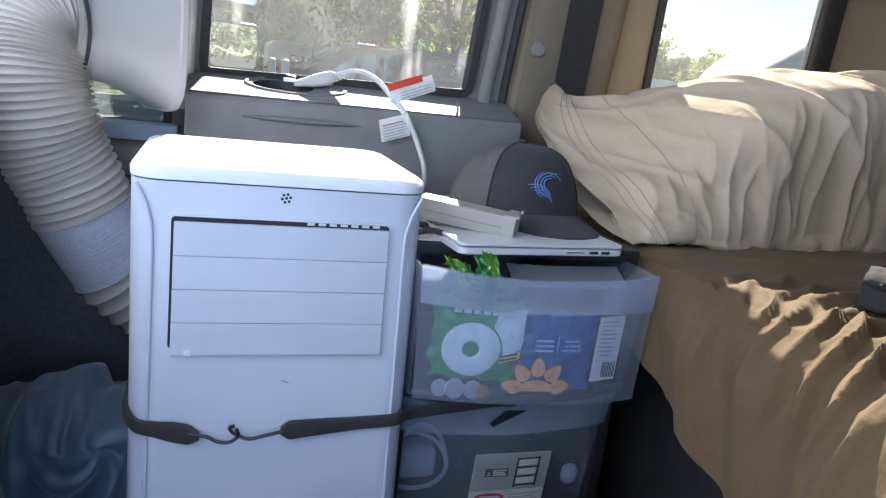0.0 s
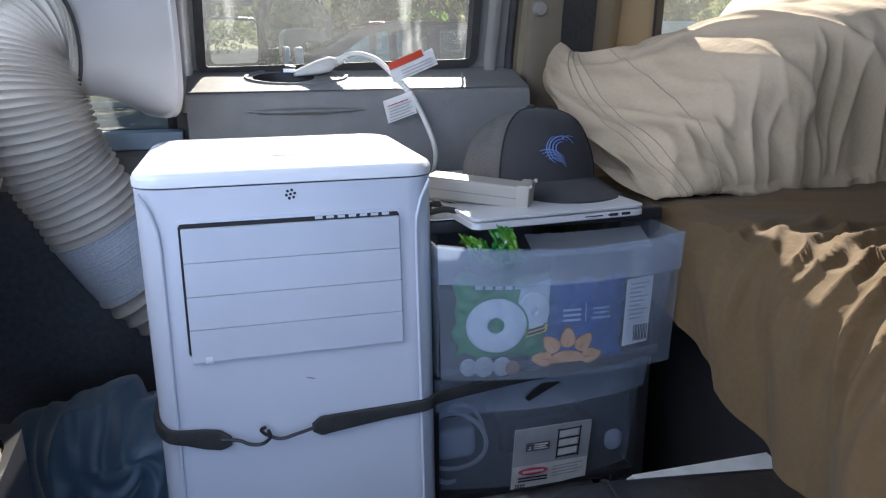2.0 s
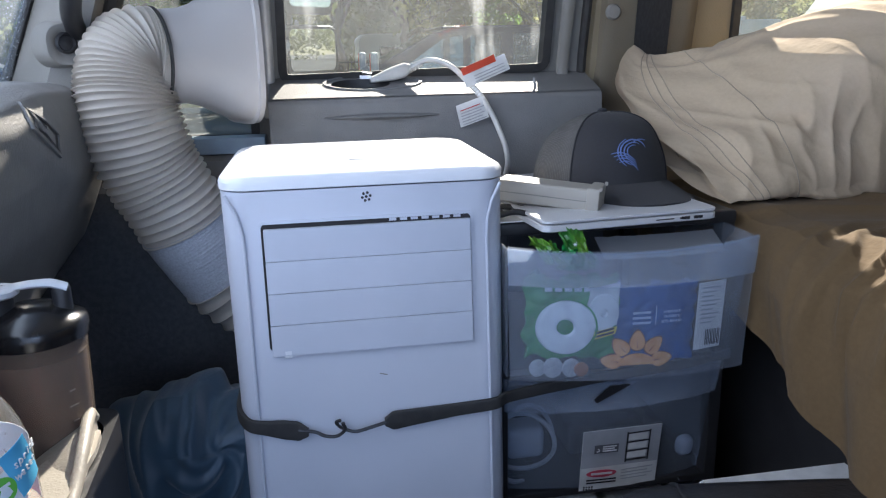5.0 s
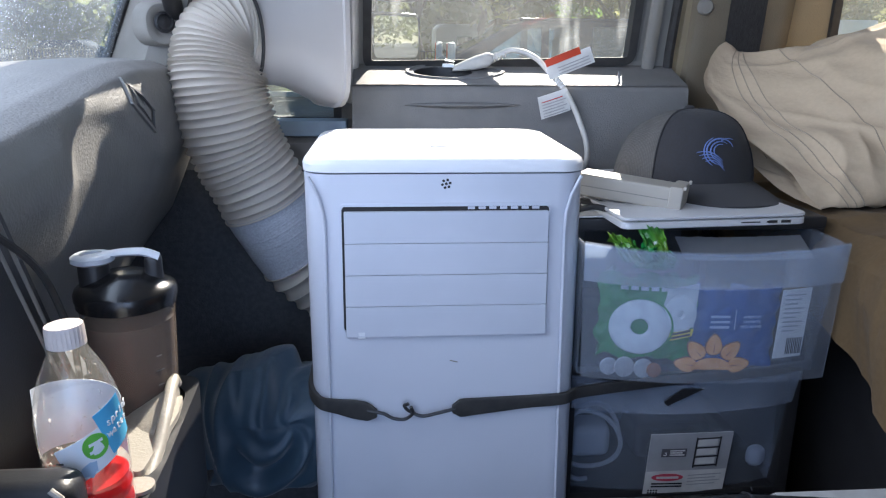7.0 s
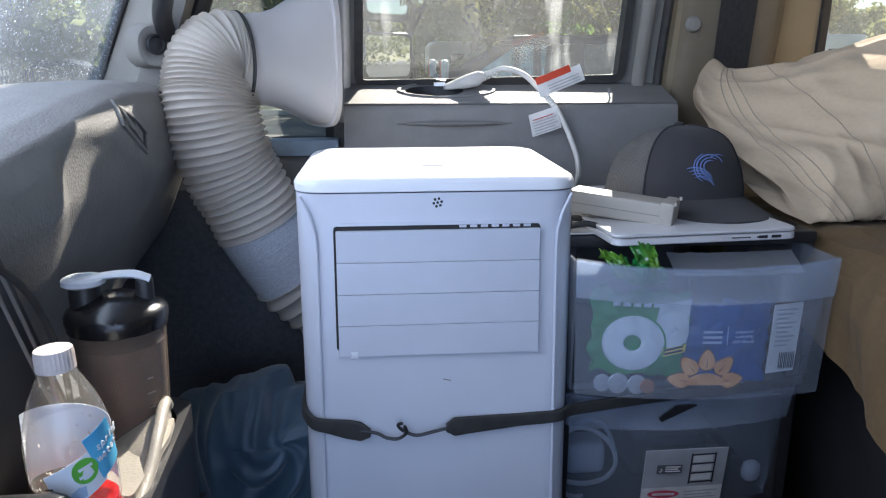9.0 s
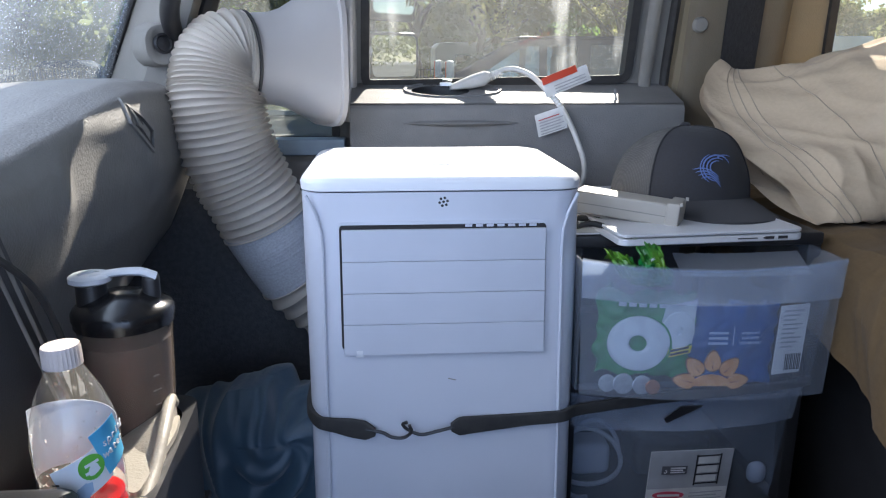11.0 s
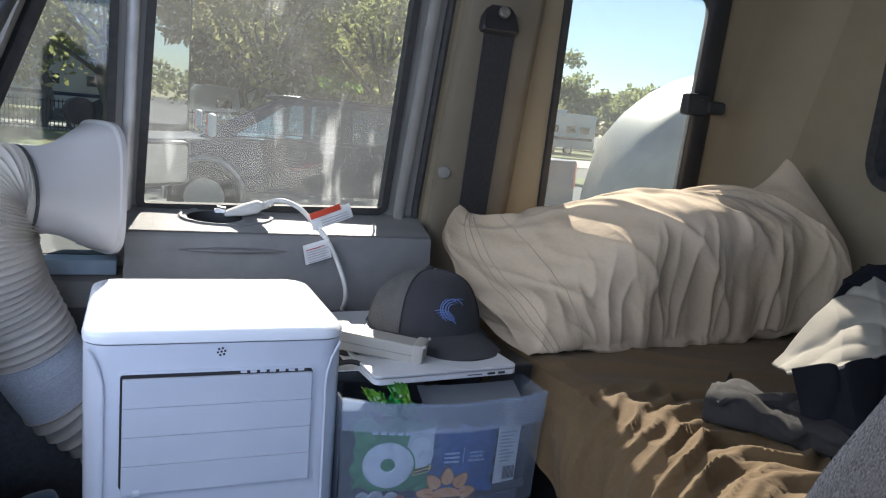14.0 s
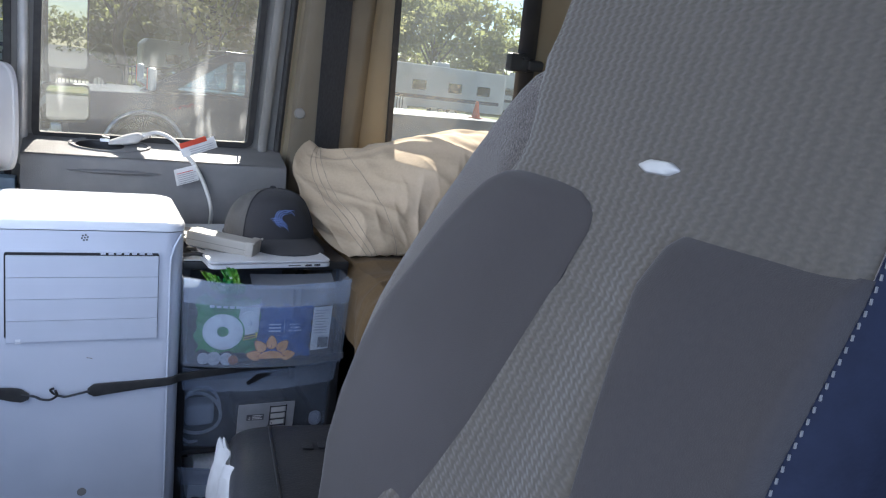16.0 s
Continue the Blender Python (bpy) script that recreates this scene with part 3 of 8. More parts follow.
bm = sheet(30, 10, shield)
thicken(bm, 0.005)
ob = part("windscreen", bm, PANE_SHIELD, smooth=70)
tagged(ob, "windscreen speckled with dried droplets and dust", "windscreen", kind="structure")
ob.visible_shadow = False
tagged(part("wall_south", box((-0.97, 0.25, 0.27), (0.06, 2.3, 0.70)), CARPET), "dark front bulkhead under the windscreen", "wall", kind="structure")
pillar = thing("trim_1", (-0.5, 1.15, 0.72), "grey vinyl windscreen pillar trim", "pillar trim", kind="structure")


def pil(v, a):
    """Across the pillar trim: v up, a from the windscreen edge to the door edge."""
    lo = [Vector((-0.56, 1.26, 0.66)), Vector((-0.455, 1.135, 0.68)), Vector((-0.415, 1.14, 0.68)), Vector((-0.425, 1.33, 0.68))]
    hi = [Vector((-0.19, 1.15, 1.42)), Vector((-0.165, 1.09, 1.42)), Vector((-0.135, 1.09, 1.42)), Vector((-0.115, 1.16, 1.42))]
    k = min(int(a * 3), 2)
    f = a * 3 - k
    f2 = f * f * (3 - 2 * f)
    p0, p1 = lo[k].lerp(hi[k], v), lo[k + 1].lerp(hi[k + 1], v)
    return p0.lerp(p1, f)


ob = part("pillar_trim", sheet(28, 40, lambda u, v: pil(v, u)), PILLAR_GREY)
under(ob, pillar)
shoulder = [pil(v, 0.02) for v in np.linspace(0, 1, 14)]
under(part("frit_edge", tube([p + Vector((-0.012, 0.004, 0)) for p in shoulder], 0.007, 6), BLACK_RUBBER), pillar)
under(part("door_weatherstrip", tube([pil(v, 0.80) + Vector((0.012, -0.004, 0)) for v in np.linspace(0.03, 1, 14)], 0.014, 8), BLACK_RUBBER), pillar)
tw = Vector((-0.395, 1.125, 0.79))
face = Matrix.Translation(tw) @ pose(0, 0, 0, 90, 0, 0) @ pose(0, 0, 0, 0, 38, 0)
bm = loft([[(x * s, y * s, z) for x, y in rounded(0.066, 0.058, 0.024, 6)] for s, z in ((1.15, -0.03), (1.08, 0.003), (0.98, 0.009), (0.80, 0.009), (0.62, 0.005), (0.52, 0.002), (0.40, 0.002))], caps=False)
ob = part("tweeter_housing", bm, PILLAR_GREY)
ob.matrix_basis = face
under(ob, pillar)
bm = lathe([(0.0155, -0.006), (0.0155, 0.000), (0.012, 0.002), (0.010, -0.002), (0.005, -0.001), (0.001, 0.0)], 24)
ob = part("tweeter", bm, BLACK_PLASTIC, label="round black tweeter")
ob.matrix_basis = face @ Matrix.Translation((-0.003, 0.002, 0.004))
under(ob, pillar)

grab = thing("grab_handle", (-0.30, 1.1, 0.78), "dark grab handle on the windscreen pillar", "handle")
under(part("grip", tube(curve_points([(-0.385, 1.15, 0.80), (-0.372, 1.085, 0.845), (-0.325, 1.05, 0.95), (-0.265, 1.03, 1.08), (-0.215, 1.04, 1.18), (-0.19, 1.09, 1.24)], 40), 0.014, 12), BLACK_PLASTIC), grab)

# ---- dashboard ----
dash = thing("dashboard", (-0.6, 0.25, FLOOR), "grey grained vinyl dashboard with an airbag emblem", "dashboard")


def dash_top(y):
    return float(np.interp(y, [-0.8, 0.6, 0.68, 0.77, 0.85, 0.95, 1.1, 1.29, 1.33], [0.69, 0.702, 0.712, 0.724, 0.736, 0.745, 0.742, 0.724, 0.71]))


def dash_skin(u, v):
    y = -0.8 + 2.13 * u
    zt = dash_top(y)
    back = 0.10 * max(0, (y - 1.16) / 0.17) ** 2
    low = 0.40 + 0.06 * max(0, (y - 0.9) / 0.35)
    pts = [(-0.94, zt - 0.06), (-0.62, zt - 0.010), (-0.470, zt), (-0.420, zt - 0.004), (-0.390, zt - 0.016), (-0.377, zt - 0.045), (-0.372, 0.625), (-0.400, 0.555), (-0.425, 0.50), (-0.445, low + 0.03), (-0.48, low), (-0.70, low - 0.02), (-0.90, 0.20)]
    s = v * (len(pts) - 1)
    k = min(int(s), len(pts) - 2)
    f = s - k
    x = pts[k][0] * (1 - f) + pts[k + 1][0] * f
    z = pts[k][1] * (1 - f) + pts[k + 1][1] * f
    if 1 < k < 8:
        ridge = float(np.interp(y, [0.68, 0.72, 0.78, 0.845, 0.90, 0.95, 0.99], [0.674, 0.682, 0.687, 0.682, 0.652, 0.628, 0.60]))
        rise = 1 / (1 + math.exp(-(z - ridge) / 0.004))
        x -= 0.011 * (1 - rise) * min(1, max(0, (y - 0.68) / 0.04)) * min(1, max(0, (1.0 - y) / 0.03)) * min(1, max(0, (z - 0.56) / 0.06))
    return (x - back, y, z)


bm = sheet(260, 110, dash_skin)
bmesh.ops.smooth_vert(bm, verts=bm.verts, factor=0.5, use_axis_x=True, use_axis_z=True)
bmesh.ops.smooth_vert(bm, verts=bm.verts, factor=0.5, use_axis_x=True, use_axis_z=True)
under(part("dash_body", bm, GREY_VINYL, smooth=60), dash)


def dash_face(u, v, w):
    """On the front of the dashboard: u across from the emblem, v up, w out of it."""
    y, z = 0.920 + u, 0.687 + v
    a, b = 2.0 / 12, 7.0 / 12
    for _ in range(24):
        m = (a + b) / 2
        if dash_skin((y + 0.8) / 2.13, m)[2] > z:
            a = m
        else:
            b = m
    return (dash_skin((y + 0.8) / 2.13, a)[0] + w, y, z)


DIAMOND = [(-0.031, 0.037), (0.042, -0.006), (0.030, -0.037), (-0.040, 0.006)]
under(part("emblem", frame_strip(arched(DIAMOND, 4), 0.0045, dash_face, -0.004, 0.0035), GREY_VINYL, label="embossed diamond emblem"), dash)
under(part("emblem_field", panel(arched([(u * 0.90, v * 0.86) for u, v in DIAMOND], 4), [], dash_face, 0.0012), BLACK_PLASTIC), dash)
for mark in ([(-0.022, 0.026), (-0.016, 0.022), (-0.006, -0.002), (-0.014, 0.002)], [(0.002, 0.006), (0.022, -0.008), (0.018, -0.020), (0.0, -0.006)], [(-0.012, 0.010), (0.018, -0.012), (0.016, -0.017), (-0.014, 0.005)]):
    under(part("emblem_mark", panel(arched(mark, 2), [], dash_face, 0.003), GREY_VINYL), dash)
# centre stack edge beside the cup holder
stack_y = lambda z: 0.515 + 0.5 * (0.655 - z)
bm = loft([[(-0.50, stack_y(z) + 0.015, z), (-0.378, stack_y(z) + 0.012, z), (-0.362, stack_y(z) - 0.004, z), (-0.36, 0.25, z), (-0.50, 0.25, z)] for z in np.linspace(0.67, 0.30, 8)])
under(part("centre_console_face", bm, BLACK_PLASTIC), dash)
for k in range(2):
    line = [(-0.362, stack_y(z) - 0.014 - 0.016 * k, z) for z in np.linspace(0.65, 0.36, 8)]
    under(part("console_bead", tube(line, 0.0022, 8), PILLAR_GREY), dash)
cable = tagged(part("charging_cable", tube(curve_points([(-0.358, 0.45, 0.66), (-0.345, 0.52, 0.60), (-0.345, 0.56, 0.54), (-0.35, 0.585, 0.49), (-0.352, 0.58, 0.43), (-0.352, 0.5, 0.38)], 40), 0.003, 8), BLACK_RUBBER), "thin black cable hanging down the dashboard", "cable")

# ---- outdoors ----
ASPHALT = mat("asphalt", (0.12, 0.115, 0.11), 0.9, color2=(0.09, 0.088, 0.085), scale=3, bump=0.5, bump_scale=60, spot=(0.16, 0.155, 0.145), spot_scale=0.2)
LAWN = mat("lawn", (0.10, 0.14, 0.035), 0.95, color2=(0.16, 0.15, 0.06), scale=1.2, bump=0.8, bump_scale=30, spot=(0.20, 0.17, 0.08), spot_scale=0.15)
BARK = mat("bark", (0.10, 0.085, 0.07), 0.95, color2=(0.16, 0.14, 0.12), scale=12, bump=0.8, stretch=(1, 1, 0.3))
TRUCK_BLUE = mat("truck_blue", (0.008, 0.018, 0.060), 0.35, color2=(0.007, 0.016, 0.053), scale=2, spot=(0.010, 0.02, 0.056), spot_scale=1, spec=0.2)
TRAILER_WHITE = mat("trailer_white", (0.50, 0.53, 0.56), 0.45, scale=1, spot=(0.42, 0.45, 0.48), spot_scale=0.6)
TRAILER_SILVER = mat("trailer_silver", (0.42, 0.40, 0.365), 0.38, 0.35, scale=1.2, spot=(0.33, 0.31, 0.28), spot_scale=0.8)
DARK_GLASS = mat("dark_glass", (0.015, 0.018, 0.02), 0.08, spec=0.8)
# blue film painted for the sky mirrored in the parked pickup's windows
CAR_GLASS = glass("car_glass", 0.06, 0.0, (0.62, 0.74, 0.80), film=(0.45, 0.62, 0.80))
TYRE = mat("tyre", (0.02, 0.02, 0.02), 0.85, scale=30)
RIM = mat("rim", (0.5, 0.5, 0.5), 0.3, 0.9)
ORANGE = mat("orange_plastic", (0.75, 0.10, 0.03), 0.5)
FENCE_BLACK = mat("fence_black", (0.015, 0.015, 0.015), 0.5)
CONCRETE = mat("concrete", (0.45, 0.43, 0.40), 0.9, scale=6, spot=(0.36, 0.34, 0.31))
MIRROR = mat("mirror_glass", (0.9, 0.9, 0.9), 0.01, 1.0, scale=1)


def leaf_mat(name, a, b):
    m = mat(name, a, 0.7, color2=b, scale=0.9)
    nt = m.node_tree
    p = nt.nodes["Principled BSDF"]
    tl = nt.nodes.new("ShaderNodeBsdfTranslucent")
    tl.inputs[0].default_value = (b[0] * 1.9, b[1] * 1.95, b[2] * 1.7, 1)
    geo = nt.nodes.new("ShaderNodeNewGeometry")
    mx = nt.nodes.new("ShaderNodeMix")
    mx.data_type = "RGBA"
    mx.inputs["A"].default_value, mx.inputs["B"].default_value = (*a, 1), (*b, 1)
    nt.links.new(geo.outputs["Random Per Island"], mx.inputs["Factor"])
    nt.links.new(mx.outputs["Result"], p.inputs["Base Color"])
    s = nt.nodes.new("ShaderNodeMixShader")
    s.inputs[0].default_value = 0.6
    nt.links.new(p.outputs[0], s.inputs[1])
    nt.links.new(tl.outputs[0], s.inputs[2])
    nt.links.new(s.outputs[0], nt.nodes["Material Output"].inputs[0])
    return m


LEAF_OAK = leaf_mat("leaf_oak", (0.065, 0.085, 0.04), (0.16, 0.165, 0.08))
LEAF_PALE = leaf_mat("leaf_pale", (0.10, 0.115, 0.06), (0.24, 0.225, 0.12))
LEAF_GREEN = leaf_mat("leaf_green", (0.04, 0.08, 0.02), (0.12, 0.19, 0.05))

ground = tagged(part("ground", sheet(60, 60, lambda u, v: (-400 + 800 * u, -400 + 800 * v, GROUND)), ASPHALT), "grey asphalt lot reaching to the horizon", "ground", kind="structure")


def strip(name, x0, x1, y0, y1, z, m, label, cat):
    return tagged(part(name, box(((x0 + x1) / 2, (y0 + y1) / 2, GROUND + z / 2), (x1 - x0, y1 - y0, z), 0.03), m), label, cat, kind="structure")


strip("verge", -60, 11, 21.5, 30, 0.12, LAWN, "strip of mown grass beside the lot", "grass")
strip("verge", -60, 60, 40, 60, 0.10, LAWN, "far strip of dry grass", "grass")
strip("verge", 13, 40, 19, 23, 0.10, LAWN, "grass island among parked trailers", "grass")
strip("verge", 26, 34, -30, 5, 0.10, LAWN, "dry grass strip behind the cab", "grass")
strip("kerb", -60, 11, 21.2, 21.5, 0.15, CONCRETE, "pale concrete kerb", "kerb")
strip("road", -60, 60, 31, 39.5, 0.02, CONCRETE, "pale concrete road behind the fence", "road")


def leaf_cloud(rng, centres, count, size):
    """Many small leaves round the centres, as arrays."""
    c = np.array(centres)
    pick = rng.integers(0, len(c), count)
    d = rng.normal(size=(count, 3))
    d /= np.linalg.norm(d, axis=1)[:, None]
    rad = c[pick, 3] * rng.random(count) ** 0.45
    p = c[pick, :3] + d * rad[:, None] * np.array([1, 1, 0.75])
    a = rng.normal(size=(count, 3))
    a /= np.linalg.norm(a, axis=1)[:, None]
    b = np.cross(a, rng.normal(size=(count, 3)))
    b /= np.linalg.norm(b, axis=1)[:, None]
    s = size * (0.6 + 0.8 * rng.random(count))[:, None]
    v = np.stack([p - a * s, p + b * s * 0.55, p + a * s, p - b * s * 0.55], 1).reshape(-1, 3)
    f = np.arange(count * 4).reshape(-1, 4)
    return v.tolist(), f.tolist()


def tree(x, y, height, spread, leaves, material, seed, leaf=0.11, label="leafy roadside tree with a bare grey trunk", bole=0.28, name="tree"):
    rng = np.random.default_rng(seed)
    t = thing(name, (x, y, GROUND), label, "tree", "trees round the lot")
    trunk_h = height * bole
    bm = tube([(0.15 * math.sin(k * 1.3 + seed), 0.1 * math.cos(k * 1.7 + seed), trunk_h * 1.5 * k / 8) for k in range(9)], lambda s: height * (0.024 - 0.013 * s), 10)
    centres = []
    for k in range(11):
        a = 2.4 * k + seed
        z0 = trunk_h * (0.75 + 0.65 * k / 11)
        r = spread * (0.45 + 0.5 * rng.random())
        end = Vector((r * math.cos(a), r * math.sin(a), z0 + height * (0.15 + 0.42 * rng.random())))
        mid = Vector((end.x * 0.45, end.y * 0.45, (z0 + end.z) / 2 + 0.2))
        tube(curve_points([(0, 0, z0), mid, end], 7), lambda s: height * (0.009 - 0.007 * s), 6, bm=bm)
        for q in (0.55, 0.8, 1.0):
            p = Vector((0, 0, z0)).lerp(end, q) + Vector(rng.normal(size=3)) * spread * 0.14
            centres.append((p.x, p.y, p.z, spread * (0.16 + 0.16 * rng.random())))
    for k in range(10):
        p = rng.normal(size=3) * np.array([spread * 0.4, spread * 0.4, height * 0.16])
        centres.append((p[0], p[1], height * 0.66 + p[2], spread * (0.16 + 0.18 * rng.random())))
    part("trunk", bm, BARK, t)
    me = bpy.data.meshes.new("crown")
    v, f = leaf_cloud(rng, centres, leaves, leaf)
    me.from_pydata(v, [], f)
    me.materials.append(material)
    c = new("crown", me)
    c.parent = t
    return t


TREES = [(-1.0, 24, 9, 4.6, LEAF_OAK), (3.4, 23.5, 8.5, 4.2, LEAF_PALE), (7.8, 25.5, 9.5, 4.4, LEAF_OAK), (-6.0, 25, 9, 4.2, LEAF_GREEN), (-10.8, 23.5, 8, 3.6, LEAF_OAK),
         (-16.5, 24, 8.5, 3.8, LEAF_GREEN), (9.5, 33, 10, 4, LEAF_PALE), (-13.5, 17.5, 7.5, 3.4, LEAF_OAK), (1.5, 40, 13, 6, LEAF_OAK), (-9, 42, 12, 6, LEAF_PALE), (9, 46, 13, 6, LEAF_GREEN),
         (-22, 40, 12, 6, LEAF_GREEN), (27, 60, 12.5, 6.5, LEAF_OAK), (38, 66, 8.5, 5.5, LEAF_OAK), (48, 64, 8.0, 5.5, LEAF_OAK), (60, 66, 8, 5.5, LEAF_GREEN), (21, 60, 11, 5.5, LEAF_OAK), (74, 66, 11, 7, LEAF_PALE), (-38, 42, 12, 7, LEAF_OAK), (-3.5, 33.5, 10, 4.5, LEAF_PALE), (4.8, 38.5, 11, 5, LEAF_OAK), (90, 60, 11, 7, LEAF_OAK), (34, -5, 11, 5, LEAF_OAK), (38, 3, 12, 5.5, LEAF_PALE), (31, -14, 10, 5, LEAF_GREEN)]
for i, (x, y, h, sp, m) in enumerate(TREES):
    far = math.hypot(x, y) > 38
    tree(x, y, h, sp, 8000 if not far else 6500, m, 11 + i, leaf=0.115 if not far else 0.24, bole=0.26, label="far leafy tree behind the lot" if far else "leafy roadside tree with a bare grey trunk")
rng = np.random.default_rng(77)
hedge_c = [(x + rng.normal() * 2, 74 + rng.normal() * 3, GROUND + 1.5 + rng.random() * 3.0, 2.5 + rng.random() * 1.5) for x in np.linspace(-140, 190, 90)]
hedge_c += [(x + rng.normal() * 2, 52 + rng.normal() * 2, GROUND + 1.5 + rng.random() * 3, 2.0 + rng.random() * 1.2) for x in np.linspace(-45, 20, 46)]
hedge_c += [(150 + rng.normal() * 4, y, GROUND + 2.5 + rng.random() * 3, 4 + rng.random() * 2) for y in np.linspace(-120, 80, 50)]
v, f = leaf_cloud(rng, hedge_c, 60000, 0.5)
me = bpy.data.meshes.new("far_woods")
me.from_pydata(v, [], f)
me.materials.append(LEAF_OAK)
tagged(new("far_woods", me), "distant belt of trees", "woods", kind="stuff")

# iron fence along the verge
fence = thing("fence", (0, 30.2, GROUND), "black iron picket fence behind the grass", "fence")
bm = bmesh.new()
verts, faces = [], []


def bar_box(c, s, verts, faces):
    b0 = len(verts)
    for dx in (-1, 1):
        for dy in (-1, 1):
            for dz in (-1, 1):
                verts.append((c[0] + dx * s[0] / 2, c[1] + dy * s[1] / 2, c[2] + dz * s[2] / 2))
    faces += [tuple(b0 + i for i in q) for q in ((0, 1, 3, 2), (4, 6, 7, 5), (0, 4, 5, 1), (2, 3, 7, 6), (0, 2, 6, 4), (1, 5, 7, 3))]


for k in range(420):
    bar_box((-42 + 0.13 * k, 0, 0.62), (0.03, 0.03, 1.2), verts, faces)
me = bpy.data.meshes.new("picket")
me.from_pydata(verts, [], faces)
me.materials.append(FENCE_BLACK)
ob = new("picket", me)
ob.parent = fence
ob["kind"] = "stuff"
for z in (0.2, 1.12):
    part("rail", box((-14.7, 0, z), (54.6, 0.04, 0.05)), FENCE_BLACK, fence)


def wheel(parent, at, r, width=0.24):
    w = part("wheel", lathe([(r * 0.62, -width / 2), (r * 0.95, -width / 2), (r, -width * 0.3), (r, width * 0.3), (r * 0.95, width / 2), (r * 0.62, width / 2)], 28, caps=False), TYRE, parent, "black tyre on a bright rim")
    w.matrix_basis = Matrix.Translation(at) @ pose(0, 0, 0, 90, 0, 0)
    part("rim", lathe([(r * 0.63, -width * 0.42), (r * 0.5, -width * 0.3), (r * 0.2, -width * 0.38), (0.001, -width * 0.4), (0.001, width * 0.4), (r * 0.63, width * 0.42)], 20), RIM, w)
    return w


def side_body(prof, w, parent, material, name, label="", bevel=0.05):
    """A body from its side view (x, z), w wide, drawn in a little at the sides."""
    prof = round_poly(prof, bevel, 3)
    cx = sum(p[0] for p in prof) / len(prof)
    cz = sum(p[1] for p in prof) / len(prof)
    rings = [[(cx + (x - cx) * s, y, cz + (z - cz) * s) for x, z in prof] for s, y in ((0.97, -w / 2), (1.0, -w / 2 + 0.05), (1.0, w / 2 - 0.05), (0.97, w / 2))]
    bm = loft(rings)
    bmesh.ops.recalc_face_normals(bm, faces=bm.faces)
    return part(name, bm, material, parent, label, smooth=1)


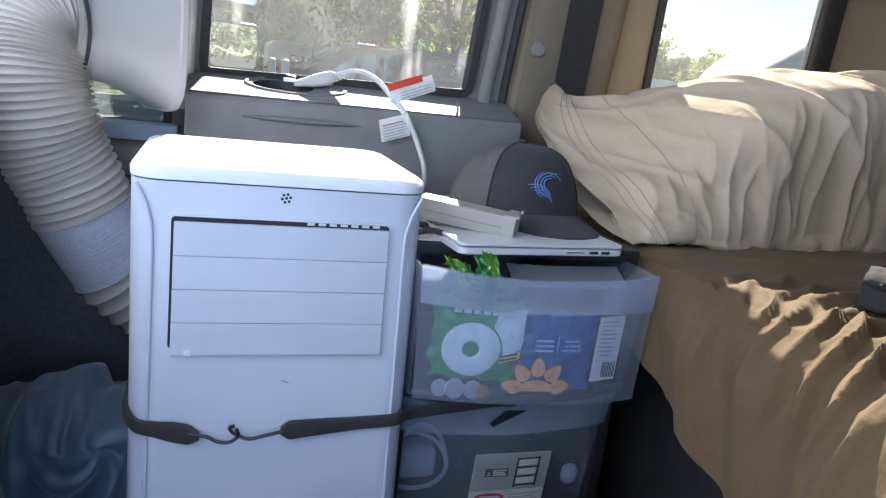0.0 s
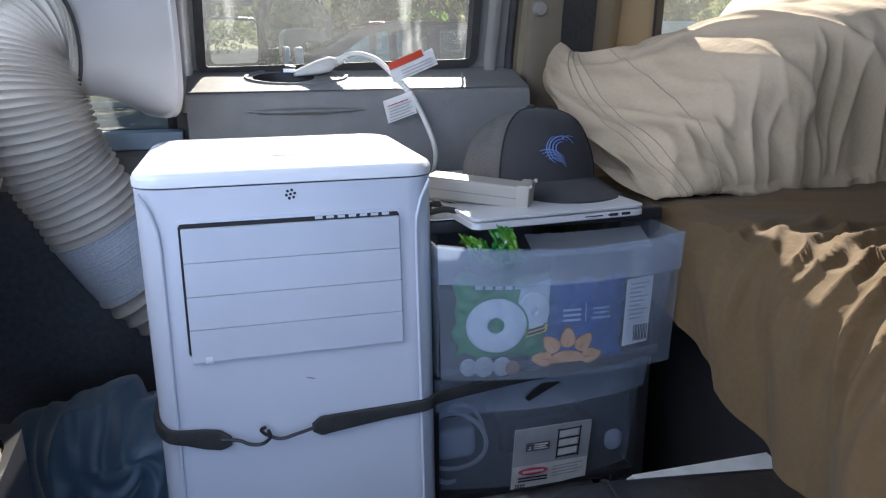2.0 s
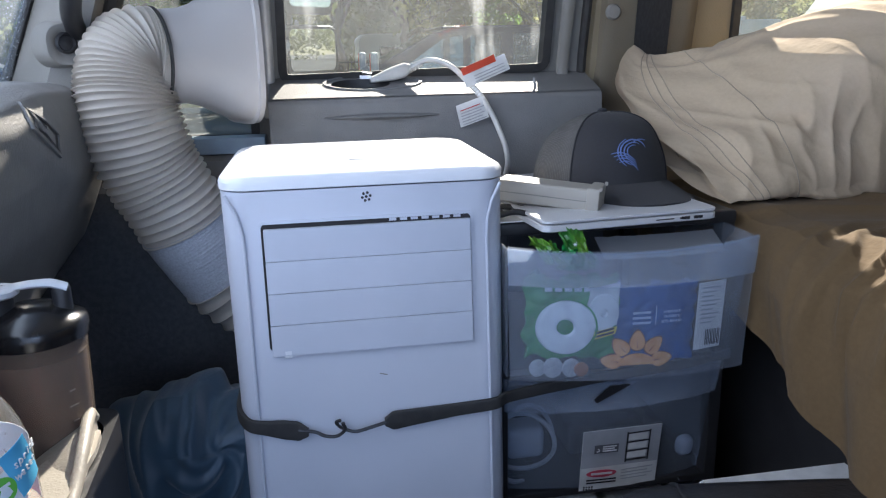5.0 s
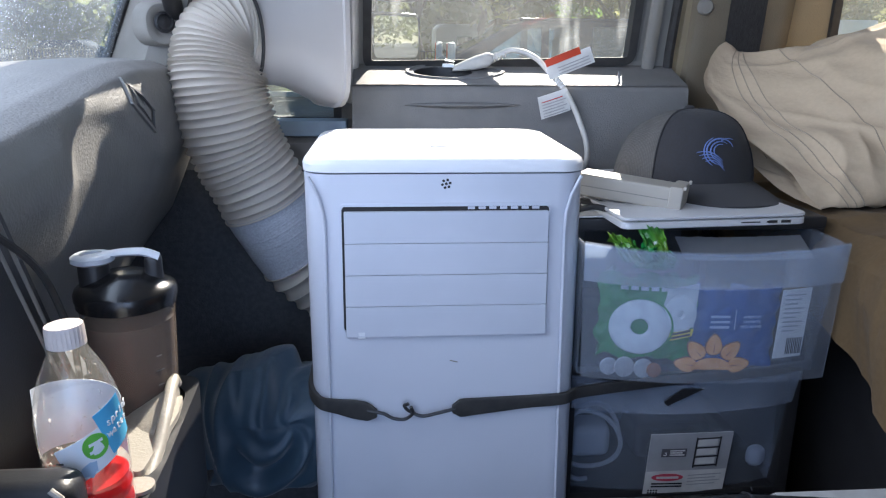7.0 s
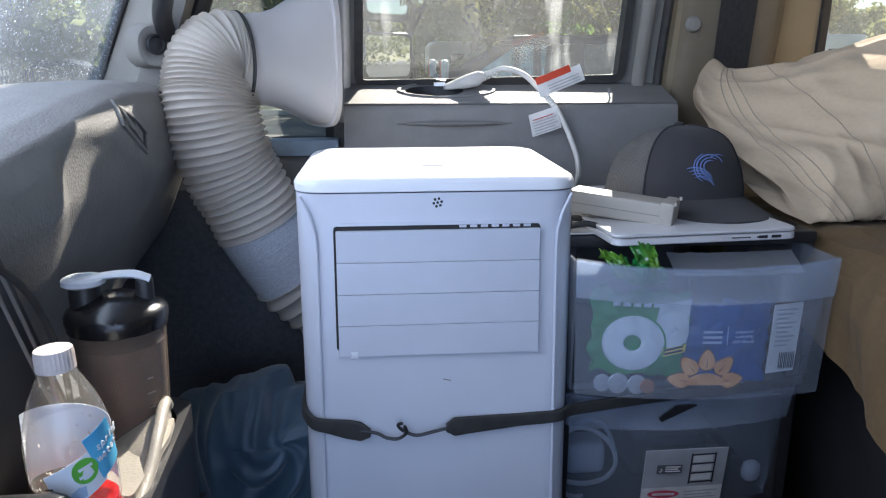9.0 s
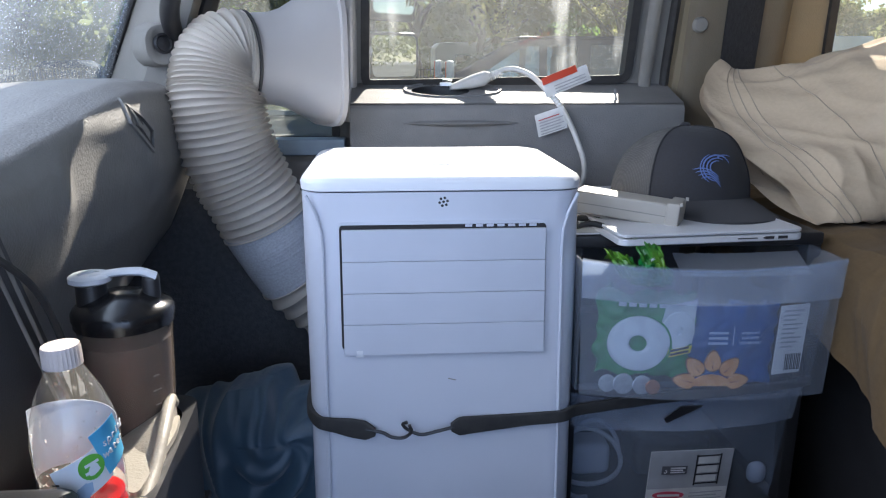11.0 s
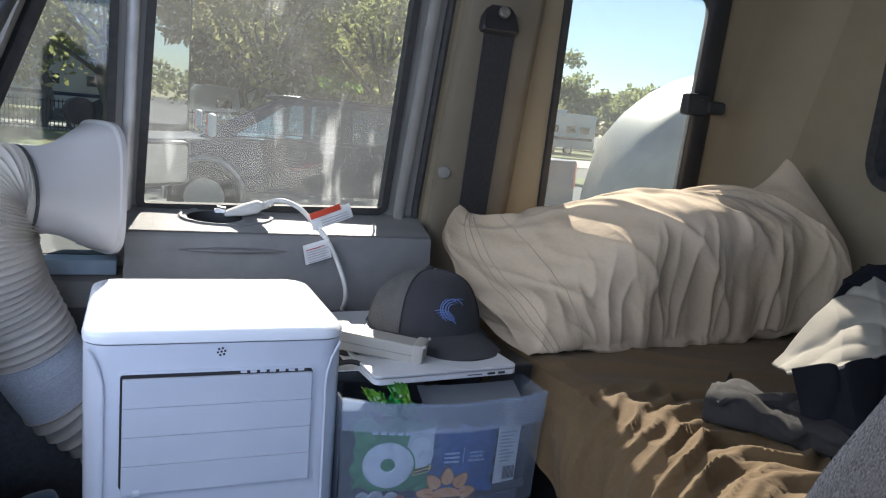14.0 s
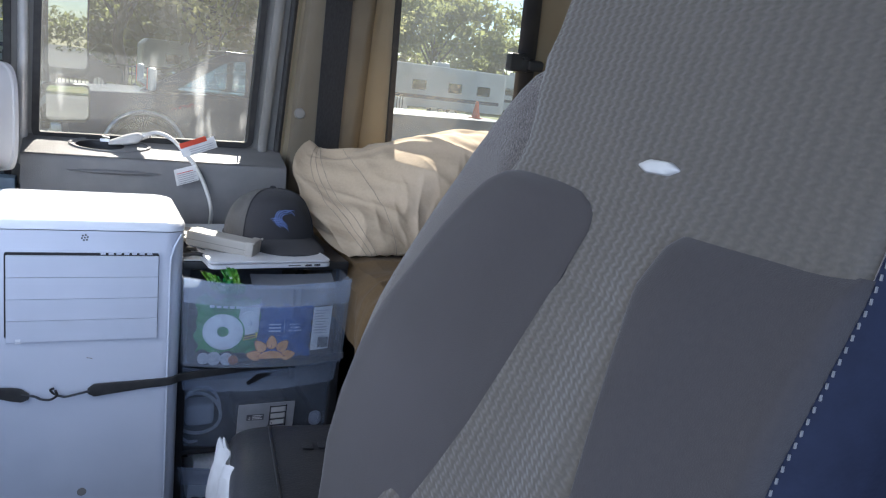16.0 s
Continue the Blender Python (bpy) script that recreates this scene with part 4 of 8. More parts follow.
def pickup(at, turn, paint, label):
    """A crew-cab pickup, nose towards its own -x, ground at z = 0."""
    t = thing("pickup_truck", Matrix.Translation(at) @ pose(0, 0, 0, 0, 0, turn), label, "truck")
    side_body([(0.0, 0.50), (0.0, 1.02), (0.10, 1.14), (1.42, 1.22), (1.55, 1.24), (4.35, 1.24), (6.7, 1.26), (6.7, 0.55), (6.3, 0.5)], 1.95, t, paint, "body")
    cab_line = [(0.90, 1.20), (1.95, 1.78), (2.25, 1.85), (3.95, 1.85), (4.15, 1.78), (4.32, 1.20)]
    front_light = round_poly([(1.38, 1.26), (2.03, 1.69), (2.30, 1.74), (2.30, 1.26)], 0.05, 3)
    mid_light = round_poly([(2.40, 1.26), (2.40, 1.74), (2.82, 1.74), (2.82, 1.26)], 0.05, 3)
    rear_light = round_poly([(3.00, 1.26), (3.00, 1.74), (3.78, 1.74), (3.96, 1.66), (4.04, 1.26)], 0.05, 3)
    part("roof", box((3.08, 0, 1.825), (2.15, 1.62, 0.05), 0.02), paint, t)
    part("cab_back", panel([(-0.82, 1.20), (0.82, 1.20), (0.78, 1.83), (-0.78, 1.83)], [round_poly([(-0.6, 1.30), (0.6, 1.30), (0.58, 1.70), (-0.58, 1.70)], 0.05, 3)], lambda u, v, w: (4.30 - 0.25 * (v - 1.2) - w, u, v), 0.04), paint, t)
    for x, w in ((2.62, 0.5), (3.62, 0.5)):
        for sy in (-0.42, 0.42):
            part("seat", box((x + 0.22, sy, 1.30), (0.16, w, 0.62), 0.06), DARK_GAP, t)
    for s in (-1, 1):
        part("cab_side", panel(round_poly(cab_line, 0.06, 3), [front_light, mid_light, rear_light], lambda u, v, w, s=s: (u, s * (0.86 - 0.06 * (v - 1.2) / 0.65 - w), v), 0.05), paint, t)
        for loop, pane_glass in ((front_light, CAR_GLASS), (mid_light, CAR_GLASS), (rear_light, DARK_GLASS)):
            part("side_window", panel(loop, [], lambda u, v, w, s=s: (u, s * (0.845 - 0.06 * (v - 1.2) / 0.65 - w), v), 0.006), pane_glass, t)
        for x in (2.90, 4.3):
            part("door_seam", box((x, s * 0.976, 0.95), (0.012, 0.01, 0.62)), DARK_GAP, t)
        for x in (2.62, 3.72):
            part("door_handle", box((x, s * 0.985, 1.12), (0.17, 0.03, 0.035), 0.01), RIM, t)
        for x in (1.0, 5.25):
            arch = [(x + 0.50 * math.cos(a), s * 0.985, 0.44 + 0.50 * math.sin(a)) for a in np.linspace(-0.1, math.pi + 0.1, 22)]
            part("wheel_arch", tube(arch, 0.045, 8, squash=(0.8, 1.0), up=(0, 1, 0)), RIM, t, "bright wheel-arch trim")
            part("arch_shadow", lathe([(0.001, 0), (0.47, 0), (0.47, 0.02), (0.001, 0.02)], 24), DARK_GAP, t).matrix_basis = Matrix.Translation((x, s * 0.975 + (0.01 if s < 0 else 0.01), 0.44)) @ pose(0, 0, 0, 90, 0, 0)
            wheel(t, (x, s * 0.90, 0.42), 0.42)
        m = part("door_mirror", box((1.05, s * 1.16, 1.38), (0.10, 0.20, 0.30), 0.04), TRAILER_WHITE, t, "tall towing mirror with an orange marker")
        part("marker", box((0.995, s * 1.16, 1.38), (0.012, 0.06, 0.26), 0.004), ORANGE, m)
        part("headlight", box((0.06, s * 0.78, 0.98), (0.14, 0.30, 0.2), 0.04), RIM, t)
        part("tail_light", box((6.69, s * 0.86, 1.02), (0.05, 0.16, 0.42), 0.02), ORANGE, t)
    part("windscreen", panel([(-0.78, 0.03), (0.78, 0.03), (0.66, 0.95), (-0.66, 0.95)], [], lambda u, v, w: (0.93 + 1.05 * v - 0.012 - w, u, 1.225 + 0.58 * v), 0.01), CAR_GLASS, t)
    part("grille", box((-0.02, 0, 0.90), (0.06, 1.2, 0.32), 0.03), RIM, t)
    part("bumper", box((-0.06, 0, 0.60), (0.16, 1.9, 0.22), 0.05), RIM, t)
    return t


pickup((-0.28, 11.1, GROUND), 0, TRUCK_BLUE, "dark blue crew-cab pickup parked beside the lot")


def trailer(at, turn, length, height, width, material, label, nose=0.3, rounded_ends=False, name="travel_trailer"):
    t = thing(name, Matrix.Translation(at) @ pose(0, 0, 0, 0, 0, turn), label, "trailer", "trailers on the lot")
    if rounded_ends:
        rings = []
        for s in np.linspace(0, 1, 25):
            x = s * length
            e = min(s, 1 - s) * length / 2.3
            k = math.sqrt(max(0.0, 1 - (1 - min(1, e)) ** 2)) if e < 1 else 1.0
            k = max(0.02, k)
            top = 0.5 + (height - 0.5) * (0.22 + 0.78 * k ** 1.4)
            zc, hh, ww = (top + 0.5) / 2, (top - 0.5) / 2, width / 2 * (0.25 + 0.75 * k)
            rings.append([(x, ww * math.copysign(abs(math.cos(a)) ** 0.55, math.cos(a)), zc + hh * math.copysign(abs(math.sin(a)) ** 0.62, math.sin(a))) for a in np.linspace(0, 2 * math.pi, 33)[:-1]])
        part("shell", loft(rings), material, t)
        part("shell_window", box((7.0, -width / 2 * 1.0, 1.75), (0.85, 0.06, 0.5), 0.06), DARK_GLASS, t)
        for k in range(7):
            part("panel_seam", tube([(0.9 + k * (length - 1.8) / 6, -width / 2 - 0.004, z) for z in np.linspace(0.8, height - 0.75, 5)], 0.008, 6), RIM, t)
    else:
        side_body([(0, 0.7), (0, height - nose), (nose, height), (length, height), (length, 0.55), (0.4, 0.55)], width, t, material, "shell", bevel=0.15)
        part("roof_vent", box((length * 0.5, 0, height + 0.12), (0.8, 0.6, 0.24), 0.05), TRAILER_WHITE, t)
        for x in (0.25, 0.55, 0.8):
            for s in (-1, 1):
                part("trailer_window", box((length * x, s * width / 2 * 0.995, height * 0.62), (0.8, 0.05, 0.5), 0.04), DARK_GLASS, t)
        for s in (-1, 1):
            part("stripe", box((length * 0.5, s * width / 2 * 0.997, height * 0.40), (length * 0.9, 0.03, 0.18), 0.01), TRUCK_BLUE, t)
    for s in (-1, 1):
        wheel(t, (length * 0.55, s * width / 2 * 0.86, 0.36), 0.36)
    part("drawbar", tube([(-1.0, 0, 0.5), (0.2, 0, 0.55)], 0.06, 8), FENCE_BLACK, t)
    return t


trailer((5.65, 8.5, GROUND), -6, 8.5, 2.80, 2.4, TRAILER_SILVER, "rounded silver aluminium travel trailer", rounded_ends=True)
trailer((13.6, 36.5, GROUND), 3, 7.0, 2.7, 2.4, TRAILER_WHITE, "white box travel trailer with a dark stripe")
trailer((26.0, 48, GROUND), 5, 5.0, 3.0, 2.4, TRAILER_WHITE, "white box travel trailer far across the lot")
trailer((33, 46, GROUND), -4, 6, 2.9, 2.4, TRAILER_WHITE, "white box travel trailer far across the lot")
trailer((22.0, 17.0, GROUND), -75, 7.5, 3.0, 2.4, TRAILER_WHITE, "white box travel trailer behind the cab")
trailer((30.0, 24.0, GROUND), -80, 7.5, 2.9, 2.4, TRAILER_SILVER, "grey box travel trailer behind the cab")
trailer((2.5, 42.0, GROUND), 3, 6.0, 2.4, 2.3, TRAILER_WHITE, "low white trailer behind the fence")
trailer((-8.5, 43.0, GROUND), 0, 8.0, 3.2, 2.4, TRAILER_WHITE, "long white trailer behind the fence")


def sedan(at, turn, paint, label):
    t = thing("car", Matrix.Translation(at) @ pose(0, 0, 0, 0, 0, turn), label, "car", "cars behind the fence")
    side_body([(0, 0.35), (0.02, 0.72), (1.1, 0.92), (1.9, 1.42), (3.2, 1.45), (4.0, 1.0), (4.5, 0.95), (4.55, 0.4)], 1.75, t, paint, "body")
    for s in (-1, 1):
        part("side_window", panel(round_poly([(1.35, 0.96), (1.95, 1.36), (3.1, 1.38), (3.65, 0.98)], 0.05, 3), [], lambda u, v, w, s=s: (u, s * (0.862 + w), v), 0.012), DARK_GLASS, t)
        for x in (0.85, 3.65):
            wheel(t, (x, s * 0.8, 0.32), 0.32, 0.2)
    return t


sedan((-3.2, 33.2, GROUND), 0, DARK_GAP, "dark car parked behind the fence")
sedan((9.0, 33.0, GROUND), 0, TRAILER_WHITE, "white car parked behind the fence")
sedan((-16.0, 33.5, GROUND), 0, TRUCK_BLUE, "dark blue car parked behind the fence")
sedan((14.5, 20.5, GROUND), 20, TRAILER_WHITE, "white car beside the grass island")

cone = thing("traffic_cone", (5.95, 10.75, GROUND + 1.255), "small orange traffic cone standing on the pickup bed", "cone")
part("cone_body", lathe([(0.075, 0.015), (0.026, 0.27), (0.02, 0.28), (0.001, 0.282)], 20), ORANGE, cone)
part("base", box((0, 0, 0.009), (0.20, 0.20, 0.018), 0.005), ORANGE, cone)

# the truck's own towing mirror, outside the door window
tm = thing("towing_mirror", (-0.08, 1.70, 0.62), "black towing mirror with two glasses outside the door", "mirror")
for z0, h, w, nm in ((0.722, 0.108, 0.165, "lower_head"), (0.852, 0.50, 0.150, "upper_head")):
    mm = Matrix.Translation((-0.050, 1.72, z0 + h / 2)) @ pose(0, 0, 0, 90, 0, 0) @ pose(0, 0, 0, 0, 43, 0)
    ob = part(nm, loft([[(x * s, y * s, z) for x, y in rounded(w, h, 0.022)] for s, z in ((0.6, -0.06), (0.95, -0.03), (1.0, 0.0), (0.96, 0.004))]), BLACK_PLASTIC)
    ob.matrix_basis = mm
    under(ob, tm)
    ob2 = part("mirror_glass", panel(rounded(w * 0.84, h * (0.84 if h < 0.2 else 0.93), 0.014), [], lambda u, v, q: (u, v, 0.0045 + q), 0.002), MIRROR)
    ob2.parent = ob
arm = part("arm", tube([(-0.10, 1.74, 0.70), (-0.10, 1.74, 1.2)], 0.012, 8), BLACK_PLASTIC)
under(arm, tm)
arm = part("arm", tube([(-0.10, 1.74, 0.80), (-0.14, 1.39, 0.74)], 0.014, 8), BLACK_PLASTIC)
under(arm, tm)

# ---- portable air conditioner ----
def ac_front(z):
    return 0.80 + 0.0736 * (z - 0.42)


ac = thing("air_conditioner", (0, 0.95, FLOOR), "white portable air conditioner with a louvred front", "air conditioner")


def ac_ring(z, grow=0.0, r=0.035):
    w, y0, y1 = 0.332 + 0.009 * max(0.0, (z - 0.2) / 0.43) + 2 * grow, ac_front(z) - grow, 1.118 + grow
    return [(x, (y0 + y1) / 2 + y, z) for x, y in rounded(w, y1 - y0, r, 6)]


zs = [(FLOOR, -0.006), (FLOOR + 0.02, -0.004), (FLOOR + 0.035, 0), (0.1, 0), (0.3, 0), (0.5, 0), (0.6175, 0)]
bm = loft([ac_ring(z, g) for z, g in zs])
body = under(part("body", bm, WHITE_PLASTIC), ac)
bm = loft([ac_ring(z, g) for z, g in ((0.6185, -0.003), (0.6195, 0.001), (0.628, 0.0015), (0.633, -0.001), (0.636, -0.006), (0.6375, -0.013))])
lid = under(part("top_cover", bm, WHITE_PLASTIC_LIT), ac)
bm = loft([ac_ring(z, g, 0.03) for z, g in ((0.6372, -0.013), (0.6380, -0.0145), (0.6380, -0.0165), (0.6371, -0.018))], caps=False)
under(part("top_bead", bm, WHITE_PLASTIC), ac)
under(part("top_badge", box((0.0, 0.905, 0.638), (0.028, 0.008, 0.0016), 0.0006), mat("badge_grey", (0.45, 0.46, 0.48), 0.4)), ac)


def acf(u, v, w):
    """On the front: u across, v up, w out of the face."""
    return (u, ac_front(v) - w, v)


# raised shoulders at both sides of the front
for s in (-1, 1):
    line = [acf(s * (0.1445 + 0.018 * max(0, (v - 0.555) / 0.06) ** 2), v, 0.0005) for v in np.linspace(FLOOR + 0.05, 0.615, 30)]
    under(part("front_rib", tube(line, 0.0022, 8), WHITE_PLASTIC), ac)
GR = rounded(0.256, 0.160, 0.007, 4)
GR = [(u, v + 0.503) for u, v in GR]
under(part("louvre_rim", frame_strip(GR, 0.0035, acf, -0.0005, 0.002), WHITE_PLASTIC), ac)
under(part("louvre_recess", panel([(u * 0.975, 0.503 + (v - 0.503) * 0.965) for u, v in GR], [], acf, 0.0008), DARK_GAP), ac)
for k in range(4):
    z1 = 0.5735 - k * 0.0386
    bm = box((0, 0, 0), (0.245, 0.0075, 0.0383), 0.0010, 2)
    ob = part("louvre", bm, WHITE_PLASTIC)
    ob.matrix_basis = Matrix.Translation(acf(0.001, z1 - 0.0186, 0.0025)) @ pose(0, 0, 0, -4.2 + (2.2 if k == 0 else 1.0), 0, 0)
    under(ob, ac)
for k in range(7):
    under(part("vent_tooth", box(acf(0.03 + k * 0.013, 0.5775, 0.0012), (0.0085, 0.0015, 0.003)), WHITE_PLASTIC), ac)
under(part("louvre_tab", box(acf(-0.103, 0.4225, 0.003), (0.010, 0.006, 0.010), 0.0015), WHITE_PLASTIC_LIT), ac)
for dx, dz in [(0, 0)] + [(0.0048 * math.cos(a), 0.0048 * math.sin(a)) for a in np.arange(6) * math.pi / 3 + 0.2]:
    ob = part("sensor_hole", lathe([(0.0017, 0.0), (0.0017, 0.0006), (0.001, 0.0006)], 8), DARK_GAP)
    ob.matrix_basis = Matrix.Translation(acf(dx, 0.606 + dz, 0.0)) @ pose(0, 0, 0, 90, 0, 0)
    under(ob, ac)
ob = part("badge", lathe([(0.008, 0), (0.008, 0.001), (0.006, 0.0016), (0.001, 0.0016)], 20), PILLAR_GREY)
ob.matrix_basis = Matrix.Translation(acf(0.0, 0.128, 0.0)) @ pose(0, 0, 0, 90, 0, 0)
under(ob, ac)
for u, v, a in ((0.045, 0.10, 70), (0.01, 0.385, 15)):
    ob = part("scuff", box((0, 0, 0), (0.010, 0.0006, 0.0012)), PILLAR_GREY)
    ob.matrix_basis = Matrix.Translation(acf(u, v, 0.0002)) @ pose(0, 0, 0, 0, a, 0)
    under(ob, ac)

# exhaust hose and its window adapter
HOSE = hazy("hose_plastic", (0.57, 0.53, 0.475), 0.0, 0.4)
ADAPTER = hazy("adapter_plastic", (0.53, 0.515, 0.51), 0.0, 0.35)
HOSE_GREY = mat("hose_grey", (0.42, 0.45, 0.50), 0.55, scale=300, bump=0.4, bump_scale=800)
hose = thing("exhaust_hose", (-0.3, 1.12, 0.3), "white corrugated exhaust hose bent from the air conditioner to a window", "hose")
HP = [(-0.290, 1.134, 0.768), (-0.303, 1.126, 0.768), (-0.314, 1.118, 0.755), (-0.319, 1.11, 0.727), (-0.319, 1.105, 0.69), (-0.306, 1.11, 0.625), (-0.281, 1.12, 0.565), (-0.25, 1.135, 0.495), (-0.205, 1.155, 0.415), (-0.12, 1.17, 0.34), (-0.06, 1.16, 0.31)]
HC = curve_points(HP, 780)
cut0, cut1 = 520, 610


def corrugated(pts, r, turns, depth, sharp=1.0, seed=0):
    """A tube of thin raised rings with hollow valleys between them, unevenly spread."""
    def rad(t):
        q = turns * (t + 0.006 * math.sin(9 * t + seed) + 0.003 * math.sin(31 * t))
        return r + depth * (1 - abs(math.sin(math.pi * q))) ** sharp * (0.85 + 0.3 * noise.noise(Vector((q * 0.7, seed, 0))))
    bm = tube(pts, rad, 40)
    for v in bm.verts:
        v.co += Vector((noise.noise(v.co * 16), noise.noise(v.co * 16 + Vector((9, 0, 0))), noise.noise(v.co * 16 + Vector((0, 9, 0))))) * 0.0022
    return bm


under(part("ribbed_hose", corrugated(HC[:cut0], 0.0675, 41, 0.0078, 1.25), HOSE), hose)
# this length is grey, with finer and shallower ribs
under(part("grey_length", corrugated(HC[cut0 - 4:cut1], 0.0700, 22, 0.0012), HOSE_GREY, label="grey finely ribbed length of hose"), hose)
under(part("ribbed_hose", corrugated(HC[cut1 - 2:], 0.0675, 12, 0.0075, 1.25, 3), HOSE), hose)
adapter = thing("window_adapter", (-0.2, 1.22, 0.66), "white flared window adapter at the end of the hose", "adapter")
ax = Vector((0.86, 0.51, 0)).normalized()
ay = Vector((-ax.y, ax.x, 0))
rings = []
o = Vector((-0.290, 1.134, 0.768))
for s, rw, rh, ex in ((0, 0.069, 0.069, 1), (0.02, 0.069, 0.069, 1), (0.05, 0.070, 0.070, 1), (0.075, 0.070, 0.077, 0.9), (0.10, 0.072, 0.090, 0.75), (0.122, 0.074, 0.101, 0.62), (0.136, 0.076, 0.106, 0.55), (0.138, 0.080, 0.111, 0.5), (0.146, 0.080, 0.111, 0.5), (0.146, 0.070, 0.10, 0.55), (0.12, 0.066, 0.09, 0.7)):
    rings.append([o + ax * s + ay * rw * math.copysign(abs(math.cos(a)) ** ex, math.cos(a)) + Vector((0, 0, 0.004 * s / 0.1)) + Vector((0, 0, rh * math.copysign(abs(math.sin(a)) ** ex, math.sin(a)))) for a in np.linspace(0, 2 * math.pi, 41)[:-1]])
under(part("flared_duct", loft(rings, caps=False), ADAPTER), adapter)
under(part("clamp_ring", loft([[o + ax * s + ay * r * math.cos(a) + Vector((0, 0, r * math.sin(a))) for a in np.linspace(0, 2 * math.pi, 33)[:-1]] for s, r in ((-0.006, 0.0725), (0.002, 0.0735), (0.008, 0.0705))], caps=False), HOSE), adapter)
under(part("clamp_band", loft([[o + ax * s + ay * r * math.cos(a) + Vector((0, 0, r * math.sin(a))) for a in np.linspace(0, 2 * math.pi, 41)[:-1]] for s, r in ((0.006, 0.0705), (0.007, 0.0742), (0.0105, 0.0742), (0.0115, 0.0705))], caps=False), BLACK_RUBBER, label="thin dark clamp band"), adapter)
hook = lathe([(0.018, -0.012), (0.024, -0.01), (0.024, 0.01), (0.018, 0.012)], 20)
ob = part("suction_cup", hook, BLACK_RUBBER, label="black suction cup")
ob.matrix_basis = Matrix.Translation((-0.205, 1.285, 0.895)) @ pose(0, 0, 0, 90, 0, 20)
under(ob, adapter)
tagged(part("blue_board", box((-0.235, 1.295, 0.619), (0.19, 0.05, 0.028), 0.003), mat("blue_board", (0.28, 0.36, 0.44), 0.6, scale=20)), "pale blue board wedged under the vent window", "board")

# ---- drawer cart ----
CLEAR = hazy("drawer_plastic", (0.66, 0.74, 0.86), 0.865)
MILKY = hazy("drawer_lip_plastic", (0.62, 0.69, 0.80), 0.72)
cart = thing("drawer_cart", (0.34, 1.02, FLOOR), "black three-drawer cart with milky see-through drawers", "drawer cart")
X0, X1, Y0, Y1 = 0.168, 0.512, 0.868, 1.225


def cart_post(x, y):
    under(part("post", box((x, y, 0.235), (0.02, 0.025, 0.61), 0.004), BLACK_PLASTIC), cart)


for x in (X0 + 0.01, X1 - 0.01):
    for y in (Y0 + 0.012, Y1 - 0.012):
        cart_post(x, y)
for z in (0.543, 0.335, 0.137, FLOOR + 0.03):
    under(part("shelf", box(((X0 + X1) / 2, (Y0 + Y1) / 2, z), (X1 - X0, Y1 - Y0, 0.012), 0.003), BLACK_PLASTIC), cart)
under(part("top_lip", box(((X0 + X1) / 2, Y0 + 0.003, 0.541), (X1 - X0, 0.012, 0.018), 0.004), BLACK_PLASTIC), cart)
for x in (X0 + 0.004, X1 - 0.004):
    under(part("side_panel", box((x, (Y0 + Y1) / 2 + 0.01, 0.235), (0.004, Y1 - Y0 - 0.05, 0.58)), BLACK_PLASTIC), cart)


def drawer(yf, z0, z1, grow, slip=0.0, shift=0.0, lean=0.028, taper=0.024):
    """A milky tub with a bowed front and a hand recess; yf is its front at the middle."""
    xm = (X0 + X1) / 2 + shift
    wt, wb = 0.312 + grow, 0.312 - taper + grow

    def front(u, v):
        w = wb + (wt - wb) * v
        x = xm + (u - 0.5) * w
        y = yf + slip * (0.5 - u) + lean * (1 - v) * 0.9 + 0.02 * (2 * u - 1) ** 2
        z = z0 + (z1 - z0) * v - 0.011 * math.sin(math.pi * u) * v ** 5
        # hand recess: the middle of the top edge steps inwards
        g = 1 / (1 + math.exp(-(v - 0.72) * 40)) * (1 / (1 + math.exp(-(u - 0.26) * 70))) * (1 / (1 + math.exp((u - 0.80) * 70)))
        return (x, y + 0.007 * g, z)

    bm = sheet(56, 36, front)
    thicken(bm, 0.002)
    tub = under(part("drawer", bm, CLEAR, label="milky see-through drawer"), cart)
    yb = yf + 0.34
    for nm, q in (("tub_side", [(-wt / 2, yf + 0.02, z1), (-wb / 2, yf + 0.046, z0), (-wb / 2, yb, z0), (-wt / 2, yb, z1)]), ("tub_side", [(wt / 2, yf + 0.02, z1), (wb / 2, yf + 0.046, z0), (wb / 2, yb, z0), (wt / 2, yb, z1)]),
                  ("tub_bottom", [(-wb / 2, yf + 0.05, z0), (wb / 2, yf + 0.05, z0), (wb / 2, yb, z0), (-wb / 2, yb, z0)])):
        shell = bmesh.new()
        shell.faces.new([shell.verts.new((xm + p[0], p[1], p[2])) for p in q])
        thicken(shell, 0.002)
        ob = part(nm, shell, CLEAR)
        ob.parent = tub
    # thicker lip along the top of the front
    lip = sheet(48, 10, lambda u, v: tuple(Vector(front(u, 0.735 - 0.02 * math.sin(math.pi * u) + (0.265 + 0.02 * math.sin(math.pi * u)) * v)) + Vector((0, -0.0035 - 0.001 * v, 0))))
    thicken(lip, 0.0015)
    ob = part("front_lip", lip, MILKY)
    ob.parent = tub
    rim = [Vector(front(u, 1.0)) + Vector((0, -0.002, 0)) for u in np.linspace(0, 1, 30)]
    ob = part("rim", tube(rim, 0.003, 8), CLEAR)
    ob.parent = tub
    ob.matrix_basis = Matrix.Identity(4)
    return tub


drawer(0.770, 0.357, 0.535, 0.010, 0.020, -0.011, 0.004, 0.010)
drawer(0.842, 0.142, 0.330, 0.012)
drawer(0.845, FLOOR + 0.02, 0.108, 0.012)

